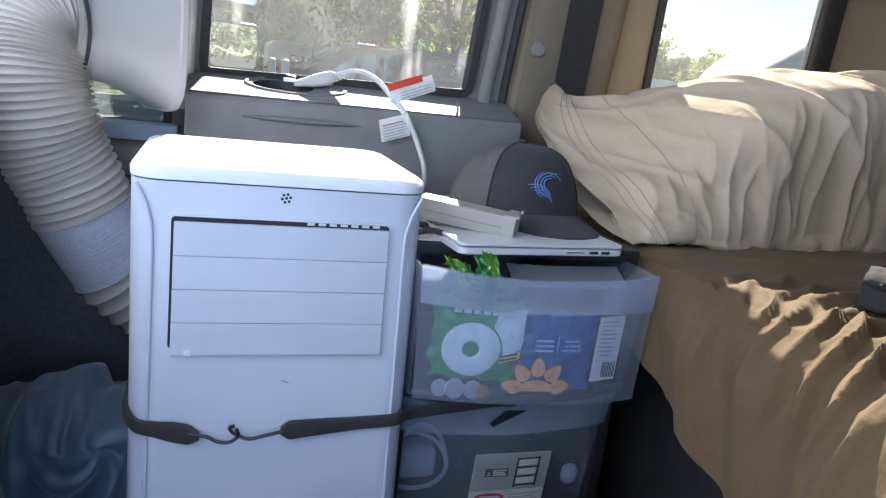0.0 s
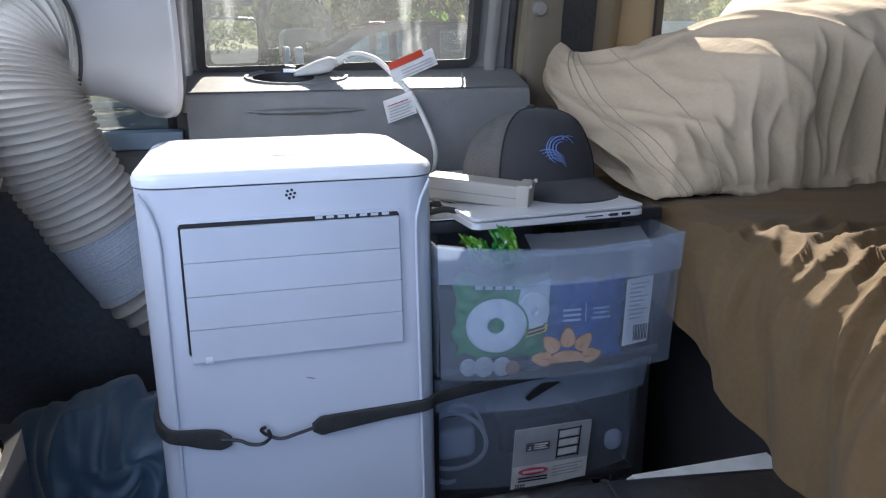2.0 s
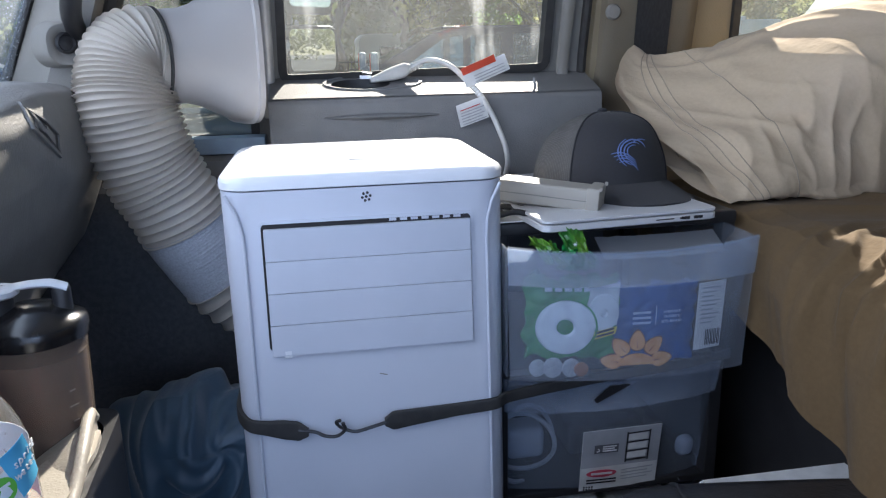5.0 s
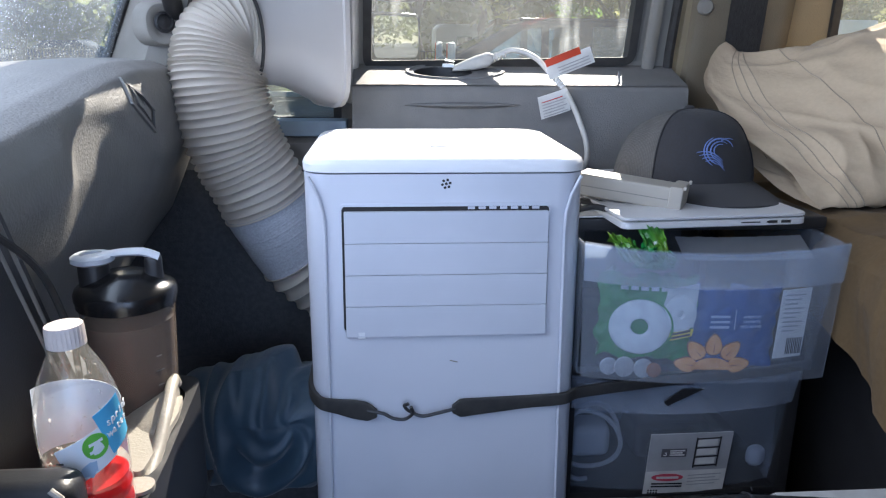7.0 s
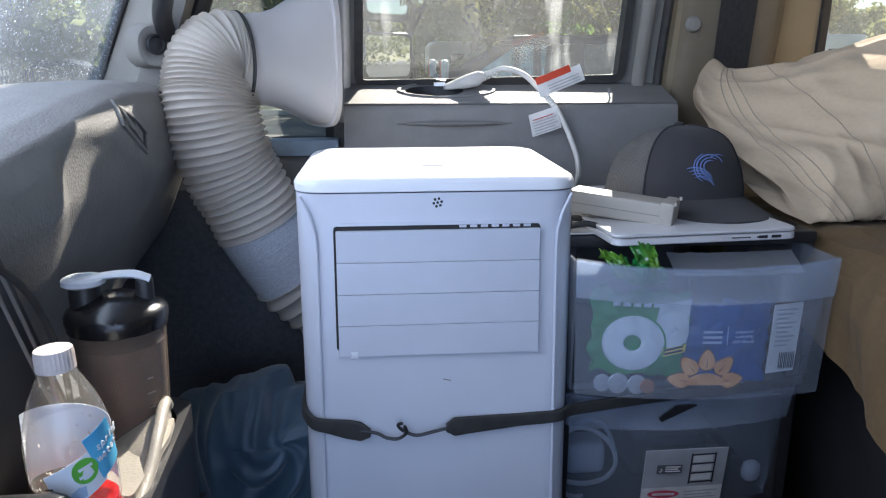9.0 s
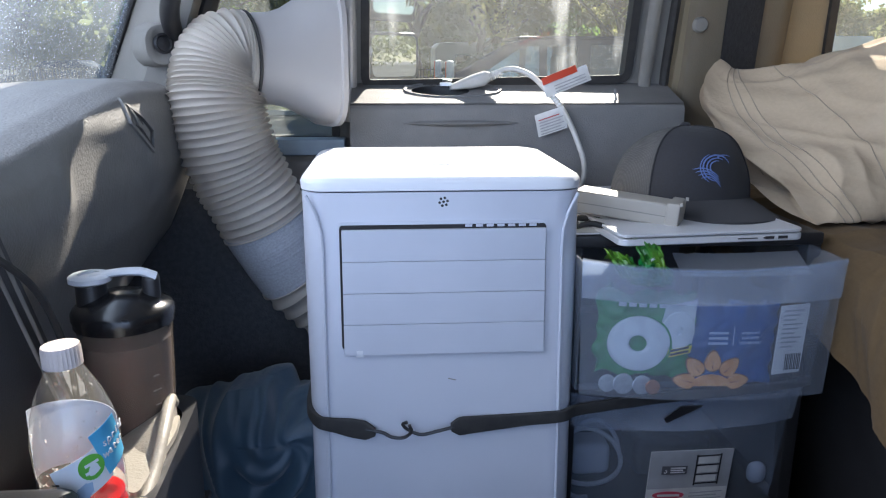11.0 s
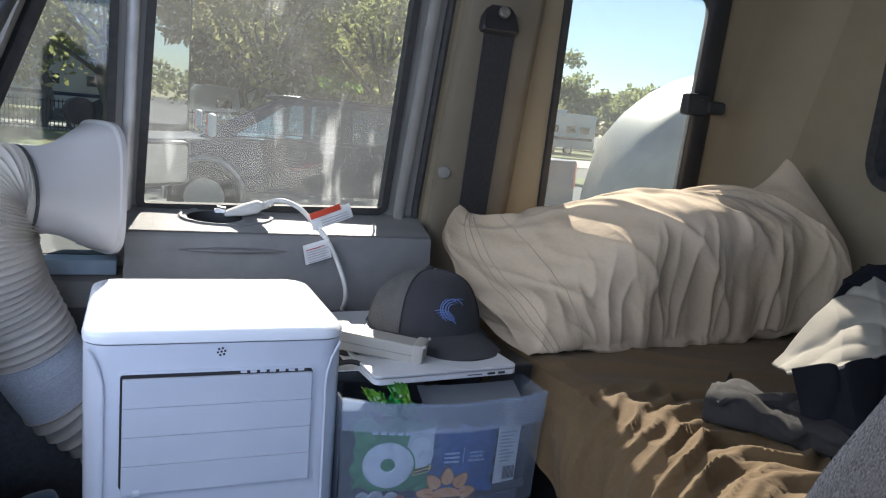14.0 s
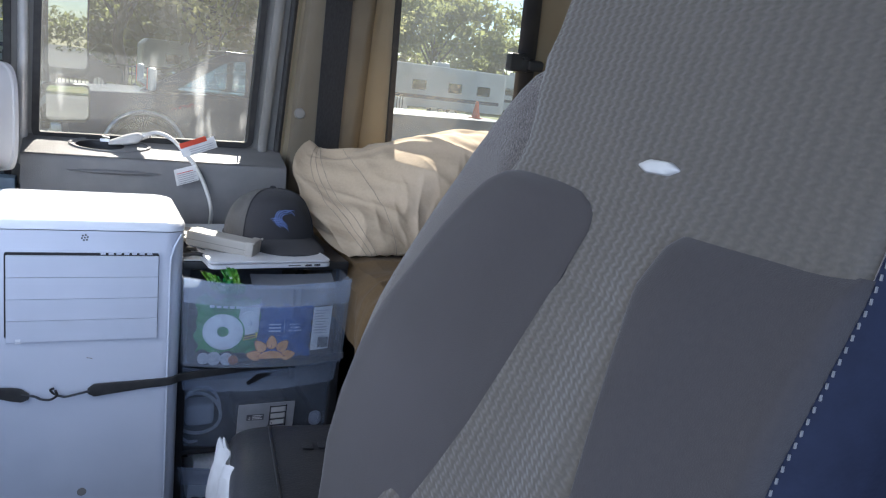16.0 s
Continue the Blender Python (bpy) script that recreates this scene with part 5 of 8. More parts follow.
# ---- driver's seat ----
SEAT_PLAIN = mat("seat_plain_cloth", (0.033, 0.0275, 0.0255), 0.95, color2=(0.029, 0.0245, 0.0225), scale=200, bump=0.3, bump_scale=900, spot=(0.042, 0.036, 0.035), spot_scale=4, sheen=0.15)
SEAT_KNIT = knitted("seat_knit", (0.077, 0.065, 0.050), (0.061, 0.052, 0.039))
SEAT_SIDE = mat("seat_side_cloth", (0.135, 0.117, 0.102), 0.97, color2=(0.040, 0.035, 0.031), scale=700, detail=2, bump=0.9, bump_scale=620, stretch=(1, 1, 0.6), spot=(0.10, 0.088, 0.08), spot_scale=160, sheen=0.3)
seat = thing("driver_seat", (0.40, -0.15, FLOOR), "grey cloth truck seat with a knitted centre panel", "seat")


def seat_x(z):
    return 0.36 + (0.25 if z > 0.85 else 0.40) * (z - 0.85)


def seat_edge(z):
    """How far the backrest reaches to both sides at a height."""
    l = float(np.interp(z, [0.36, 0.44, 0.50, 0.55, 0.60, 0.65, 0.69, 0.73, 0.80, 0.86, 0.92, 0.945, 0.965, 1.0, 1.1, 1.3], [0.0, 0.02, 0.075, 0.120, 0.152, 0.170, 0.174, 0.168, 0.148, 0.125, 0.084, 0.064, 0.040, 0.030, 0.027, 0.018]))
    r = float(np.interp(z, [0.30, 0.41, 0.63, 0.75, 0.883, 0.95, 1.1, 1.3], [-0.43, -0.412, -0.386, -0.378, -0.380, -0.39, -0.40, -0.39]))
    return l, r


def seat_ring(z):
    l, r = seat_edge(z)
    x = seat_x(z)
    th = 0.13 - 0.03 * (z > 0.96)
    sink = 0.016 * min(1, max(0, (z - 0.45) / 0.05))
    keep = float(np.interp(z, [0.835, 0.88, 0.92, 0.945, 0.965, 0.985], [0.113, 0.093, 0.060, 0.030, 0.004, -0.010]))
    pts = []
    for k in range(41):
        u = k / 40
        y = l + (r - l) * u
        e = min(u, 1 - u) * (l - r)
        rnd = 0.030 * max(0, 1 - e / 0.018) ** 2
        sunk = min(u * (l - r) - keep, (1 - u) * (l - r) - 0.012)
        pts.append((x + rnd + 0.008 + sink * min(1, max(0, sunk) / 0.01), y, z))
    for k in range(41):
        u = 1 - k / 40
        y = l + (r - l) * u
        e = min(u, 1 - u) * (l - r)
        pts.append((x + th + 0.03 - 0.04 * max(0, 1 - e / 0.04) ** 2, y, z))
    return pts


bm = loft([seat_ring(z) for z in list(np.linspace(0.32, 1.24, 60))])
bm.normal_update()
NAVY = mat("seat_navy_vinyl", (0.013, 0.016, 0.030), 0.65, scale=60, bump=0.2, spec=0.15)
for f in bm.faces:
    c = f.calc_center_median()
    f.material_index = int(c.y < seat_edge(c.z)[1] + 0.012)
under(part("backrest", bm, [SEAT_SIDE, NAVY], label="coarse woven grey seat shell with a navy flank", smooth=70), seat)


def pad(yl, yr, z0, z1, lift, material, name, seg=(48, 70), swell=0.012, prow=0.0):
    """A cushion on the front of the backrest between two edge curves."""
    def skin(u, v):
        z = z0 + (z1 - z0) * v
        a, b = yl(z), yr(z)
        y = a + (b - a) * u
        l, r = seat_edge(z)
        e = min(l - y, y - r)
        bb = -0.018 * min(1, max(0, (0.90 - z) / 0.08)) * math.exp(-((e - 0.13) / 0.055) ** 2) if not prow else 0.0
        rnd = 0.030 * max(0, 1 - e / 0.018) ** 2
        rim = min(1, u / 0.10, (1 - u) / (0.40 if prow else 0.10), min(v, 1 - v) / (0.03 if prow else 0.05))
        puff = swell * math.sqrt(max(0.0, 1 - (1 - rim) ** 2))
        jut = prow * min(1, max(0, (z - 0.52) / 0.2)) * math.sqrt(max(0.0, 1 - (1 - min(1, u / 0.16)) ** 2)) * (0.5 + 0.5 * math.cos(math.pi * max(0, (u - 0.25) / 0.75))) * math.sqrt(max(0.0, 1 - (1 - min(1, (1 - v) / 0.10)) ** 2))
        drop = 0.011 * min(1, max(0, (z - 0.79) / 0.06)) if name == "centre_panel" else 0.0
        return (seat_x(z) + bb + rnd + 0.010 - lift - puff - jut + drop, y, z)
    bm = sheet(seg[0], seg[1], skin)
    thicken(bm, 0.008)
    return under(part(name, bm, material, smooth=70), seat)


lb = lambda z: seat_edge(z)[0] - float(np.interp(z, [0.4, 0.55, 0.65, 0.75, 0.80, 0.835, 0.855, 0.867, 0.874], [0.004, 0.012, 0.040, 0.068, 0.078, 0.088, 0.098, 0.115, 0.145]))
pad(lb, lambda z: float(np.interp(z, [0.4, 0.478, 0.595, 0.67, 0.766, 0.80, 0.84, 0.858, 0.868, 0.874], [-0.045, -0.063, -0.088, -0.110, -0.128, -0.134, -0.139, -0.132, -0.108, -0.04])), 0.40, 0.874, 0.0068, SEAT_PLAIN, "side_bolster", swell=0.004, prow=0.018)
pad(lambda z: float(np.interp(z, [0.4, 0.478, 0.687, 0.823, 0.85, 0.862], [-0.30, -0.29, -0.264, -0.228, -0.232, -0.245])), lambda z: seat_edge(z)[1] + 0.012, 0.40, 0.864, 0.001, SEAT_PLAIN, "side_bolster")
pad(lambda z: float(np.interp(z, [0.4, 0.478, 0.595, 0.67, 0.753, 0.843, 0.9], [0.0, -0.021, -0.052, -0.080, -0.095, -0.081, -0.075])), lambda z: -0.32 + 0.13 * (z - 0.478), 0.40, 0.866, 0.003, SEAT_KNIT, "centre_panel", swell=0.004)
pad(lambda z: seat_edge(z)[0] - float(np.interp(z, [0.835, 0.88, 0.92, 0.945, 0.965, 0.985], [0.125, 0.105, 0.072, 0.042, 0.016, 0.002])), lambda z: seat_edge(z)[1] + 0.012, 0.79, 1.235, -0.003, SEAT_KNIT, "upper_panel", swell=0.009)
BUTTON_WHITE = mat("button_white", (0.42, 0.41, 0.39), 0.4)
bm = loft([[(x * s, y * s, z) for x, y in round_poly([(-0.023, 0), (-0.012, -0.0052), (0.012, -0.0052), (0.023, 0), (0.012, 0.0052), (-0.012, 0.0052)], 0.003)] for s, z in ((1, -0.004), (1.0, 0.002), (0.85, 0.004), (0.5, 0.005))])
ob = part("seat_button", bm, BUTTON_WHITE, label="white plastic belt guide button")
ob.matrix_basis = Matrix.Translation((seat_x(0.898) + 0.005, -0.188, 0.898)) @ pose(0, 0, 0, 0, -90 + 14, 0) @ pose(0, 0, 0, 0, 0, 92)
under(ob, seat)
STITCH = mat("stitch_thread", (0.16, 0.155, 0.15), 0.8)
for k in range(46):
    z = 0.60 + 0.30 * k / 45
    y = seat_edge(z)[1] + 0.006
    ob = part("stitch", box((seat_x(z) + 0.012, y + 0.004, z), (0.0014, 0.0009, 0.0034)), STITCH)
    under(ob, seat)
bm = sheet(30, 40, lambda u, v: (-0.13 + 0.50 * u + 0.0, -0.46 + 0.68 * v, 0.33 + 0.05 * math.sqrt(max(0, 1 - (2 * v - 1) ** 4)) * math.sqrt(max(0, 1 - max(0, 1 - u / 0.25) ** 2))))
thicken(bm, 0.06)
under(part("seat_cushion", bm, SEAT_PLAIN), seat)
under(part("seat_base", box((0.14, -0.13, 0.12), (0.44, 0.48, 0.38), 0.02), BLACK_PLASTIC), seat)

# ---- bed and pillow ----
SHEET_CLOTH = mat("sheet_cloth", (0.128, 0.081, 0.036), 0.92, color2=(0.116, 0.073, 0.032), scale=150, bump=0.45, bump_scale=110, sheen=0.03, spot=(0.134, 0.086, 0.038), spot_scale=5)
PILLOW_CLOTH = mat("pillow_cloth", (0.56, 0.44, 0.305), 0.92, color2=(0.53, 0.415, 0.288), scale=150, bump=0.45, bump_scale=95, sheen=0.1, spot=(0.62, 0.495, 0.37), spot_scale=5)
bench = thing("rear_bench", (0.945, 0.24, FLOOR), "dark rear bench under the made-up bed", "bench")
under(part("bench_box", box((0.965, 0.24, 0.15), (0.72, 2.04, 0.44), 0.02), DARK_GAP), bench)
under(part("bench_cushion", box((0.945, 0.24, 0.42), (0.77, 2.04, 0.10), 0.03), DARK_GAP), bench)
under(part("mattress", box((0.945, 0.24, 0.50), (0.78, 2.04, 0.06), 0.025), PILLAR_GREY), bench)
PROF = [(1.31, 0.535), (1.0, 0.542), (0.7, 0.543), (0.575, 0.542), (0.535, 0.533), (0.512, 0.51), (0.503, 0.47), (0.500, 0.40), (0.503, 0.32), (0.512, 0.24), (0.52, 0.16), (0.525, 0.1)]


def step(a, b, x):
    t = min(1.0, max(0.0, (x - a) / (b - a)))
    return t * t * (3 - 2 * t)


def bed_skin(u, v):
    y = -0.75 + 2.03 * u
    drop = float(np.interp(y, [-0.75, 0.3, 0.585, 0.68, 0.753, 0.846, 1.0, 1.28], [0.14, 0.21, 0.325, 0.365, 0.395, 0.43, 0.45, 0.45])) + 0.006 * noise.noise(Vector((y * 7, 3, 0)))
    if v < 0.62:
        s = v / 0.62 * 4.6
        k = min(int(s), 4)
        f = s - k
        x = PROF[k][0] * (1 - f) + PROF[k + 1][0] * f
        z = PROF[k][1] * (1 - f) + PROF[k + 1][1] * f
    else:
        z_hi = PROF[4][1] * 0.4 + PROF[5][1] * 0.6
        z = z_hi + (drop - z_hi) * (v - 0.62) / 0.38
        x = float(np.interp(z, [p[1] for p in reversed(PROF[4:])], [p[0] for p in reversed(PROF[4:])]))
    top = 1 - step(0.53, 0.66, v)
    deep = max(0.0, 0.535 - z)
    # the cloth bellies out where it has slipped over the edge
    belly = step(0.58, 0.30, y) * (0.06 * step(0.0, 0.16, deep) + 0.035 * step(0.75, 0.5, x) * step(0.40, 0.62, v))
    # rucks run across the bed and fall over its edge
    warp = 0.060 * noise.noise(Vector((x * 6.5, y * 5, 0))) + 0.022 * noise.noise(Vector((x * 15, y * 13, 4)))
    q = (y - 0.30 * (x - 0.52) + 0.30 * deep * (y - 0.62) + warp)
    mask = step(0.80, 0.66, y) * step(0.05, 0.30, y) * step(0.88, 0.66, x)
    lam = 0.040 if q > 0.56 else 0.040 + 0.10 * min(0.3, 0.56 - q)
    ph = (q - 0.56) / lam
    saw = 0.5 + 0.5 * math.sin(2 * math.pi * ph + 0.6 * math.sin(2 * math.pi * ph))
    rise = (0.55 + 0.6 * noise.noise(Vector((round(ph) * 3.1, x * 5, 1)))) * (0.012 if q > 0.56 else 0.019)
    d = 1.65 * mask * rise * (saw ** 1.7 - 0.25)
    d += 0.011 * mask * (fold((q, x * 0.3, 0), 26, 2.2, 5) - 0.4) + 0.004 * mask * noise.noise(Vector((x * 30, q * 50, 2)))
    # long soft creases in the flat part
    d += 0.009 * (1 - mask) * (fold((x * 0.35, y + 0.3 * x, 0), 11, 1.3, 5) - 0.5) + 0.0012 * noise.noise(Vector((x, y, z)) * 28)
    yy = y + 0.22 * deep + 0.03 * noise.noise(Vector((y * 4, z * 3, 2)))
    h = 0.011 * math.sin(yy * 46 + 1.5 * noise.noise(Vector((y * 5, 0, 0)))) + 0.010 * noise.noise(Vector((yy * 11, z * 1.6, 5))) + 0.005 * (fold((0, yy, z * 0.15), 21, 1.2, 7) - 0.5)
    h *= step(0.0, 0.10, deep) * (1 - top)
    h += (1 - top) * d * 0.9 * (1 - step(0.04, 0.15, deep))
    return (x - h - belly - (1 - top) * 0.012, y, z + d * (0.1 + 0.9 * top) + 0.004 * top)


bed = tagged(part("bed_sheet", sheet(400, 230, bed_skin), SHEET_CLOTH, smooth=180), "rumpled brown cotton sheet over the rear bench", "bed sheet")
pillow = thing("body_pillow", (0.85, 1.05, 0.54), "long tan cotton pillow lying against the side wall", "pillow")
A0, B0, A1, B1 = Vector((0.470, 1.205, 0.782)), Vector((0.528, 0.905, 0.552)), Vector((1.235, 1.095, 0.935)), Vector((1.30, 0.92, 0.65))


def pillow_skin(u, v, cut=(0.0, 1.0), lift=0.0):
    """Round a cased cushion: u round it, v from its open hem to its far end."""
    s = cut[0] + (cut[1] - cut[0]) * v
    a = 2 * math.pi * u
    A, B = A0.lerp(A1, s), B0.lerp(B1, s)
    full = (1 - abs(2 * min(1, max(0, (s + 0.02) / 1.04)) - 1) ** 3.0) ** 0.7
    swell = 0.10 + 0.90 * step(0.0, 0.42, s) if s < 0.5 else full
    tip = max(0, (s - 0.80) / 0.20) ** 2
    A = A + Vector((0, 0.0, -0.092 * full - 0.055 * max(0, s - 0.1) * (1 - tip)))
    B = B + Vector((0, 0.03 * full, -0.05 * max(0, s - 0.1) * (1 - tip) * 1.3))
    C, M = (A + B) / 2, (A - B) / 2
    axis = (A1 - A0).normalized()
    N = axis.cross(M).normalized()
    if N.y > 0:
        N = -N
    up = (N + Vector((0, 0.25, 1.1)) * swell).normalized()
    th = 0.006 + 0.128 * swell
    ca, sa = math.cos(a), math.sin(a)
    p = C + M * (math.copysign(abs(ca) ** 0.9, ca)) * (1 + 0.10 * full) + up * th * math.copysign(abs(sa) ** 0.8, sa) * (1.0 if sa > 0 else 0.6)
    if 0 < a < math.pi:
        p.z += swell * (0.030 * math.exp(-((a - 1.6) / 0.5) ** 2) + 0.040 * math.exp(-((a - 2.1) / 0.4) ** 2) - 0.006 * math.exp(-((a - 0.8) / 0.5) ** 2))
        p.y -= swell * 0.066 * math.exp(-((a - 1.98) / 0.52) ** 2)
    # the open end bows out and sags
    p -= axis * (0.050 * (1 - ca * ca) * step(0.20, 0.0, s) - 0.030 * max(0, ca) ** 6 * step(0.10, 0.0, s) - 0.014 * noise.noise(Vector((ca * 2.2, sa, 3))) * step(0.10, 0.0, s))
    k = min(1, 0.45 + s / 0.14, (1 - s) / 0.06)
    X, Y = s * 0.75, -ca * 0.17
    X += 0.03 * noise.noise(Vector((X * 5, Y * 5, 2)))
    Y += 0.03 * noise.noise(Vector((X * 5, Y * 5, 8)))
    low = step(-0.02, 0.14, Y)

    def crease(dx, dy, f, sharp, seed, run=0.2):
        n = math.hypot(dx, dy)
        dx, dy = dx / n, dy / n
        return fold((X * dy - Y * dx, (X * dx + Y * dy) * run, 0.15 * (sa > 0)), f, sharp, seed) - 0.35

    soft = 0.5 + 0.5 * noise.noise(Vector((X * 4, Y * 5, 11)))

    def drape(dx, dy, f, seed, run=0.3):
        n = math.hypot(dx, dy)
        dx, dy = dx / n, dy / n
        return noise.noise(Vector(((X * dy - Y * dx) * f, (X * dx + Y * dy) * f * run, seed)))

    w = 0.020 * drape(0.5, 0.85, 9, 4) + 0.013 * drape(0.75, 0.66, 17, 9) + 0.022 * soft * crease(0.6, 0.8, 8, 3.2, 3, 0.25)
    w += 0.018 * low * drape(-0.10, 1.0, 17, 12, 0.4) + 0.012 * low * crease(0.1, 1.0, 15, 2.6, 12, 0.4) + 0.006 * drape(0.2, 1.0, 34, 1, 0.4) + 0.004 * soft * drape(1.0, 0.35, 28, 6, 0.3) * (1 - low)
    w += 0.011 * (1 - soft) * crease(0.7, 0.7, 17, 2.4, 21, 0.25) + 0.008 * low * crease(-0.3, 1.0, 24, 2.2, 31, 0.3)
    w += step(0.30, 0.08, s) * (0.007 * crease(0.75, 0.65, 22, 2.2, 41, 0.3) + 0.005 * drape(0.9, 0.4, 30, 17, 0.3))
    w *= max(0, k)
    return p + N * sa * (w + lift) + M.normalized() * ca * (w * 0.6 + lift)


bm = sheet(190, 320, lambda u, v: pillow_skin(u, v), close_u=True)
under(part("pillow_case", bm, PILLOW_CLOTH, smooth=180), pillow)
HEM_THREAD = mat("hem_thread", (0.40, 0.33, 0.25), 0.9)
for s in (0.050, 0.064, 0.078, 0.145):
    line = [pillow_skin(u, s, lift=0.0008) for u in np.linspace(0, 1, 120)]
    under(part("hem_seam", tube(line, 0.0008, 6), HEM_THREAD), pillow)

# ---- things on and in the cart ----
XM = (X0 + X1) / 2
PAPER = mat("paper", (0.75, 0.75, 0.74), 0.8, scale=30)
INK = mat("ink", (0.03, 0.03, 0.035), 0.7)
RED_INK = mat("red_ink", (0.55, 0.03, 0.03), 0.6)
GREEN_BAG = mat("green_film", (0.005, 0.16, 0.03), 0.3, color2=(0.008, 0.20, 0.04), scale=12, bump=0.3, bump_scale=50)
LIME_FILM = mat("lime_film", (0.15, 0.30, 0.02), 0.25, color2=(0.03, 0.17, 0.03), scale=28, bump=0.3, bump_scale=60)
BLUE_BAG = mat("blue_film", (0.002, 0.075, 0.28), 0.3, color2=(0.002, 0.056, 0.21), scale=10, bump=0.3, bump_scale=40)
MINT = mat("mint_white", (0.60, 0.63, 0.65), 0.5, color2=(0.44, 0.48, 0.50), scale=55, bump=0.4, bump_scale=160)
PETAL = mat("petal_orange", (0.72, 0.36, 0.14), 0.5, color2=(0.58, 0.24, 0.07), scale=60)
PETAL_EDGE = mat("petal_edge", (0.16, 0.07, 0.04), 0.6)
YELLOW = mat("yellow_film", (0.75, 0.60, 0.06), 0.4)


def dfront(x, z, d):
    """Behind the front of the top drawer: d metres inside."""
    u = (x - XM) / 0.30 + 0.5
    v = (z - 0.343) / 0.189
    return (x, 0.770 + 0.020 * (0.5 - u) + 0.004 * (1 - v) + 0.02 * (2 * u - 1) ** 2 + 0.008 + d, z)


def bag_sheet(x0, x1, z0, z1, d, bulge, seed):
    def fn(u, v):
        x, z = x0 + (x1 - x0) * u, z0 + (z1 - z0) * v
        x += 0.005 * noise.noise(Vector((z * 45, seed, 1))) * (2 * u - 1) ** 2 * 2
        z += 0.005 * noise.noise(Vector((x * 45, seed, 5))) * (2 * v - 1) ** 2 * 2
        k = math.sin(math.pi * u) ** 0.5 * math.sin(math.pi * v) ** 0.5
        w = 0.003 * fold((x, z, seed), 40, 1.5, seed) + 0.004 * noise.noise(Vector((x * 60 + seed, z * 60, seed)))
        return dfront(x, z, d - bulge * k + w)
    bm = sheet(56, 48, fn)
    thicken(bm, 0.02)
    return bm


candy = thing("candy_bag", dfront(0.235, 0.345, 0.03), "green foil candy bag printed with white mint rings", "candy bag")
under(part("bag_film", bag_sheet(0.197, 0.314, 0.378, 0.490, 0.014, 0.006, 2), GREEN_BAG), candy)


def ring(cx, cz, r1, r0, d, sx=1.0):
    bm = loft([[dfront(cx + sx * r * math.cos(a), cz + r * math.sin(a), d - h) for a in np.linspace(0, 2 * math.pi, 41)[:-1]] for r, h in ((r1, 0.0), (r1 * 0.96, 0.0025), (r1 * 0.8, 0.004), (r0 * 1.35, 0.0035), (r0 * 1.05, 0.0015), (r0, 0.0))], caps=False)
    return bm


under(part("mint_ring", ring(0.2445, 0.425, 0.0375, 0.0105, 0.006), MINT, label="white printed mint ring"), candy)
under(part("white_field", panel([(0.268, 0.434), (0.310, 0.426), (0.312, 0.484), (0.276, 0.476)], [], lambda u, v, w: dfront(u, v, 0.0085 - w), 0.0012), MINT), candy)
under(part("mint_ring", ring(0.292, 0.444, 0.025, 0.0045, 0.0072, 0.80), MINT), candy)
hoop = lambda r: [(0.2445 + r * math.cos(a), 0.425 + r * math.sin(a)) for a in np.linspace(0, 2 * math.pi, 41)[:-1]]
under(part("ring_outline", panel(hoop(0.0400), [hoop(0.0376)], lambda u, v, w: dfront(u, v, 0.0036 - w), 0.0006), GREEN_BAG, label="dark green outline"), candy)
under(part("yellow_flash", panel([(0.279, 0.408), (0.307, 0.416), (0.309, 0.426), (0.281, 0.419)], [], lambda u, v, w: dfront(u, v, 0.004 - w), 0.0008), YELLOW), candy)
for k in range(2):
    under(part("print_bar", panel([(0.283, 0.411 + k * 0.005), (0.305, 0.417 + k * 0.005), (0.305, 0.420 + k * 0.005), (0.283, 0.414 + k * 0.005)], [], lambda u, v, w: dfront(u, v, 0.0034 - w), 0.0006), INK), candy)
for k in range(6):
    under(part("print_bar", panel([(0.218 + k * 0.012, 0.474), (0.227 + k * 0.012, 0.474), (0.227 + k * 0.012, 0.479), (0.218 + k * 0.012, 0.479)], [], lambda u, v, w: dfront(u, v, 0.004 - w), 0.0006), MINT), candy)
# the bag's gathered top standing out of the drawer


def frill(x0, z0, x1, z1, w0, w1, lean, seed):
    """A pleated fan of film, narrow at its neck."""
    def fn(u, v):
        w = w0 + (w1 - w0) * v ** 0.7
        x = x0 + (x1 - x0) * v + (u - 0.5) * w
        z = z0 + (z1 - z0) * v + lean * (u - 0.5) * v + 0.004 * noise.noise(Vector((u * 7, v * 3, seed)))
        return dfront(x, z, 0.012 + 0.003 * math.sin(u * 11 + seed + 2 * v) * (0.4 + 0.6 * v) + 0.007 * noise.noise(Vector((u * 5, v * 6, seed))))
    bm = sheet(40, 16, fn)
    thicken(bm, 0.0006)
    return bm


under(part("crumpled_top", frill(0.266, 0.510, 0.246, 0.556, 0.020, 0.036, -0.010, 3), LIME_FILM, label="crumpled bright green film"), candy)
under(part("crumpled_top", frill(0.234, 0.508, 0.216, 0.540, 0.024, 0.034, -0.010, 8), LIME_FILM), candy)
under(part("crumpled_top", frill(0.256, 0.500, 0.262, 0.526, 0.050, 0.040, -0.012, 5), GREEN_BAG), candy)
for k in range(6):
    a = radians(60 * k)
    under(part("printed_flake", panel([(0.2530 + 0.0005 * math.cos(a + 1.57), 0.536 + 0.0005 * math.sin(a + 1.57)), (0.2530 + 0.0035 * math.cos(a), 0.536 + 0.0035 * math.sin(a)), (0.2530 - 0.0005 * math.cos(a + 1.57), 0.536 - 0.0005 * math.sin(a + 1.57))], [], lambda u, v, w: dfront(u, v, 0.0035 - w), 0.0006), MINT), candy)
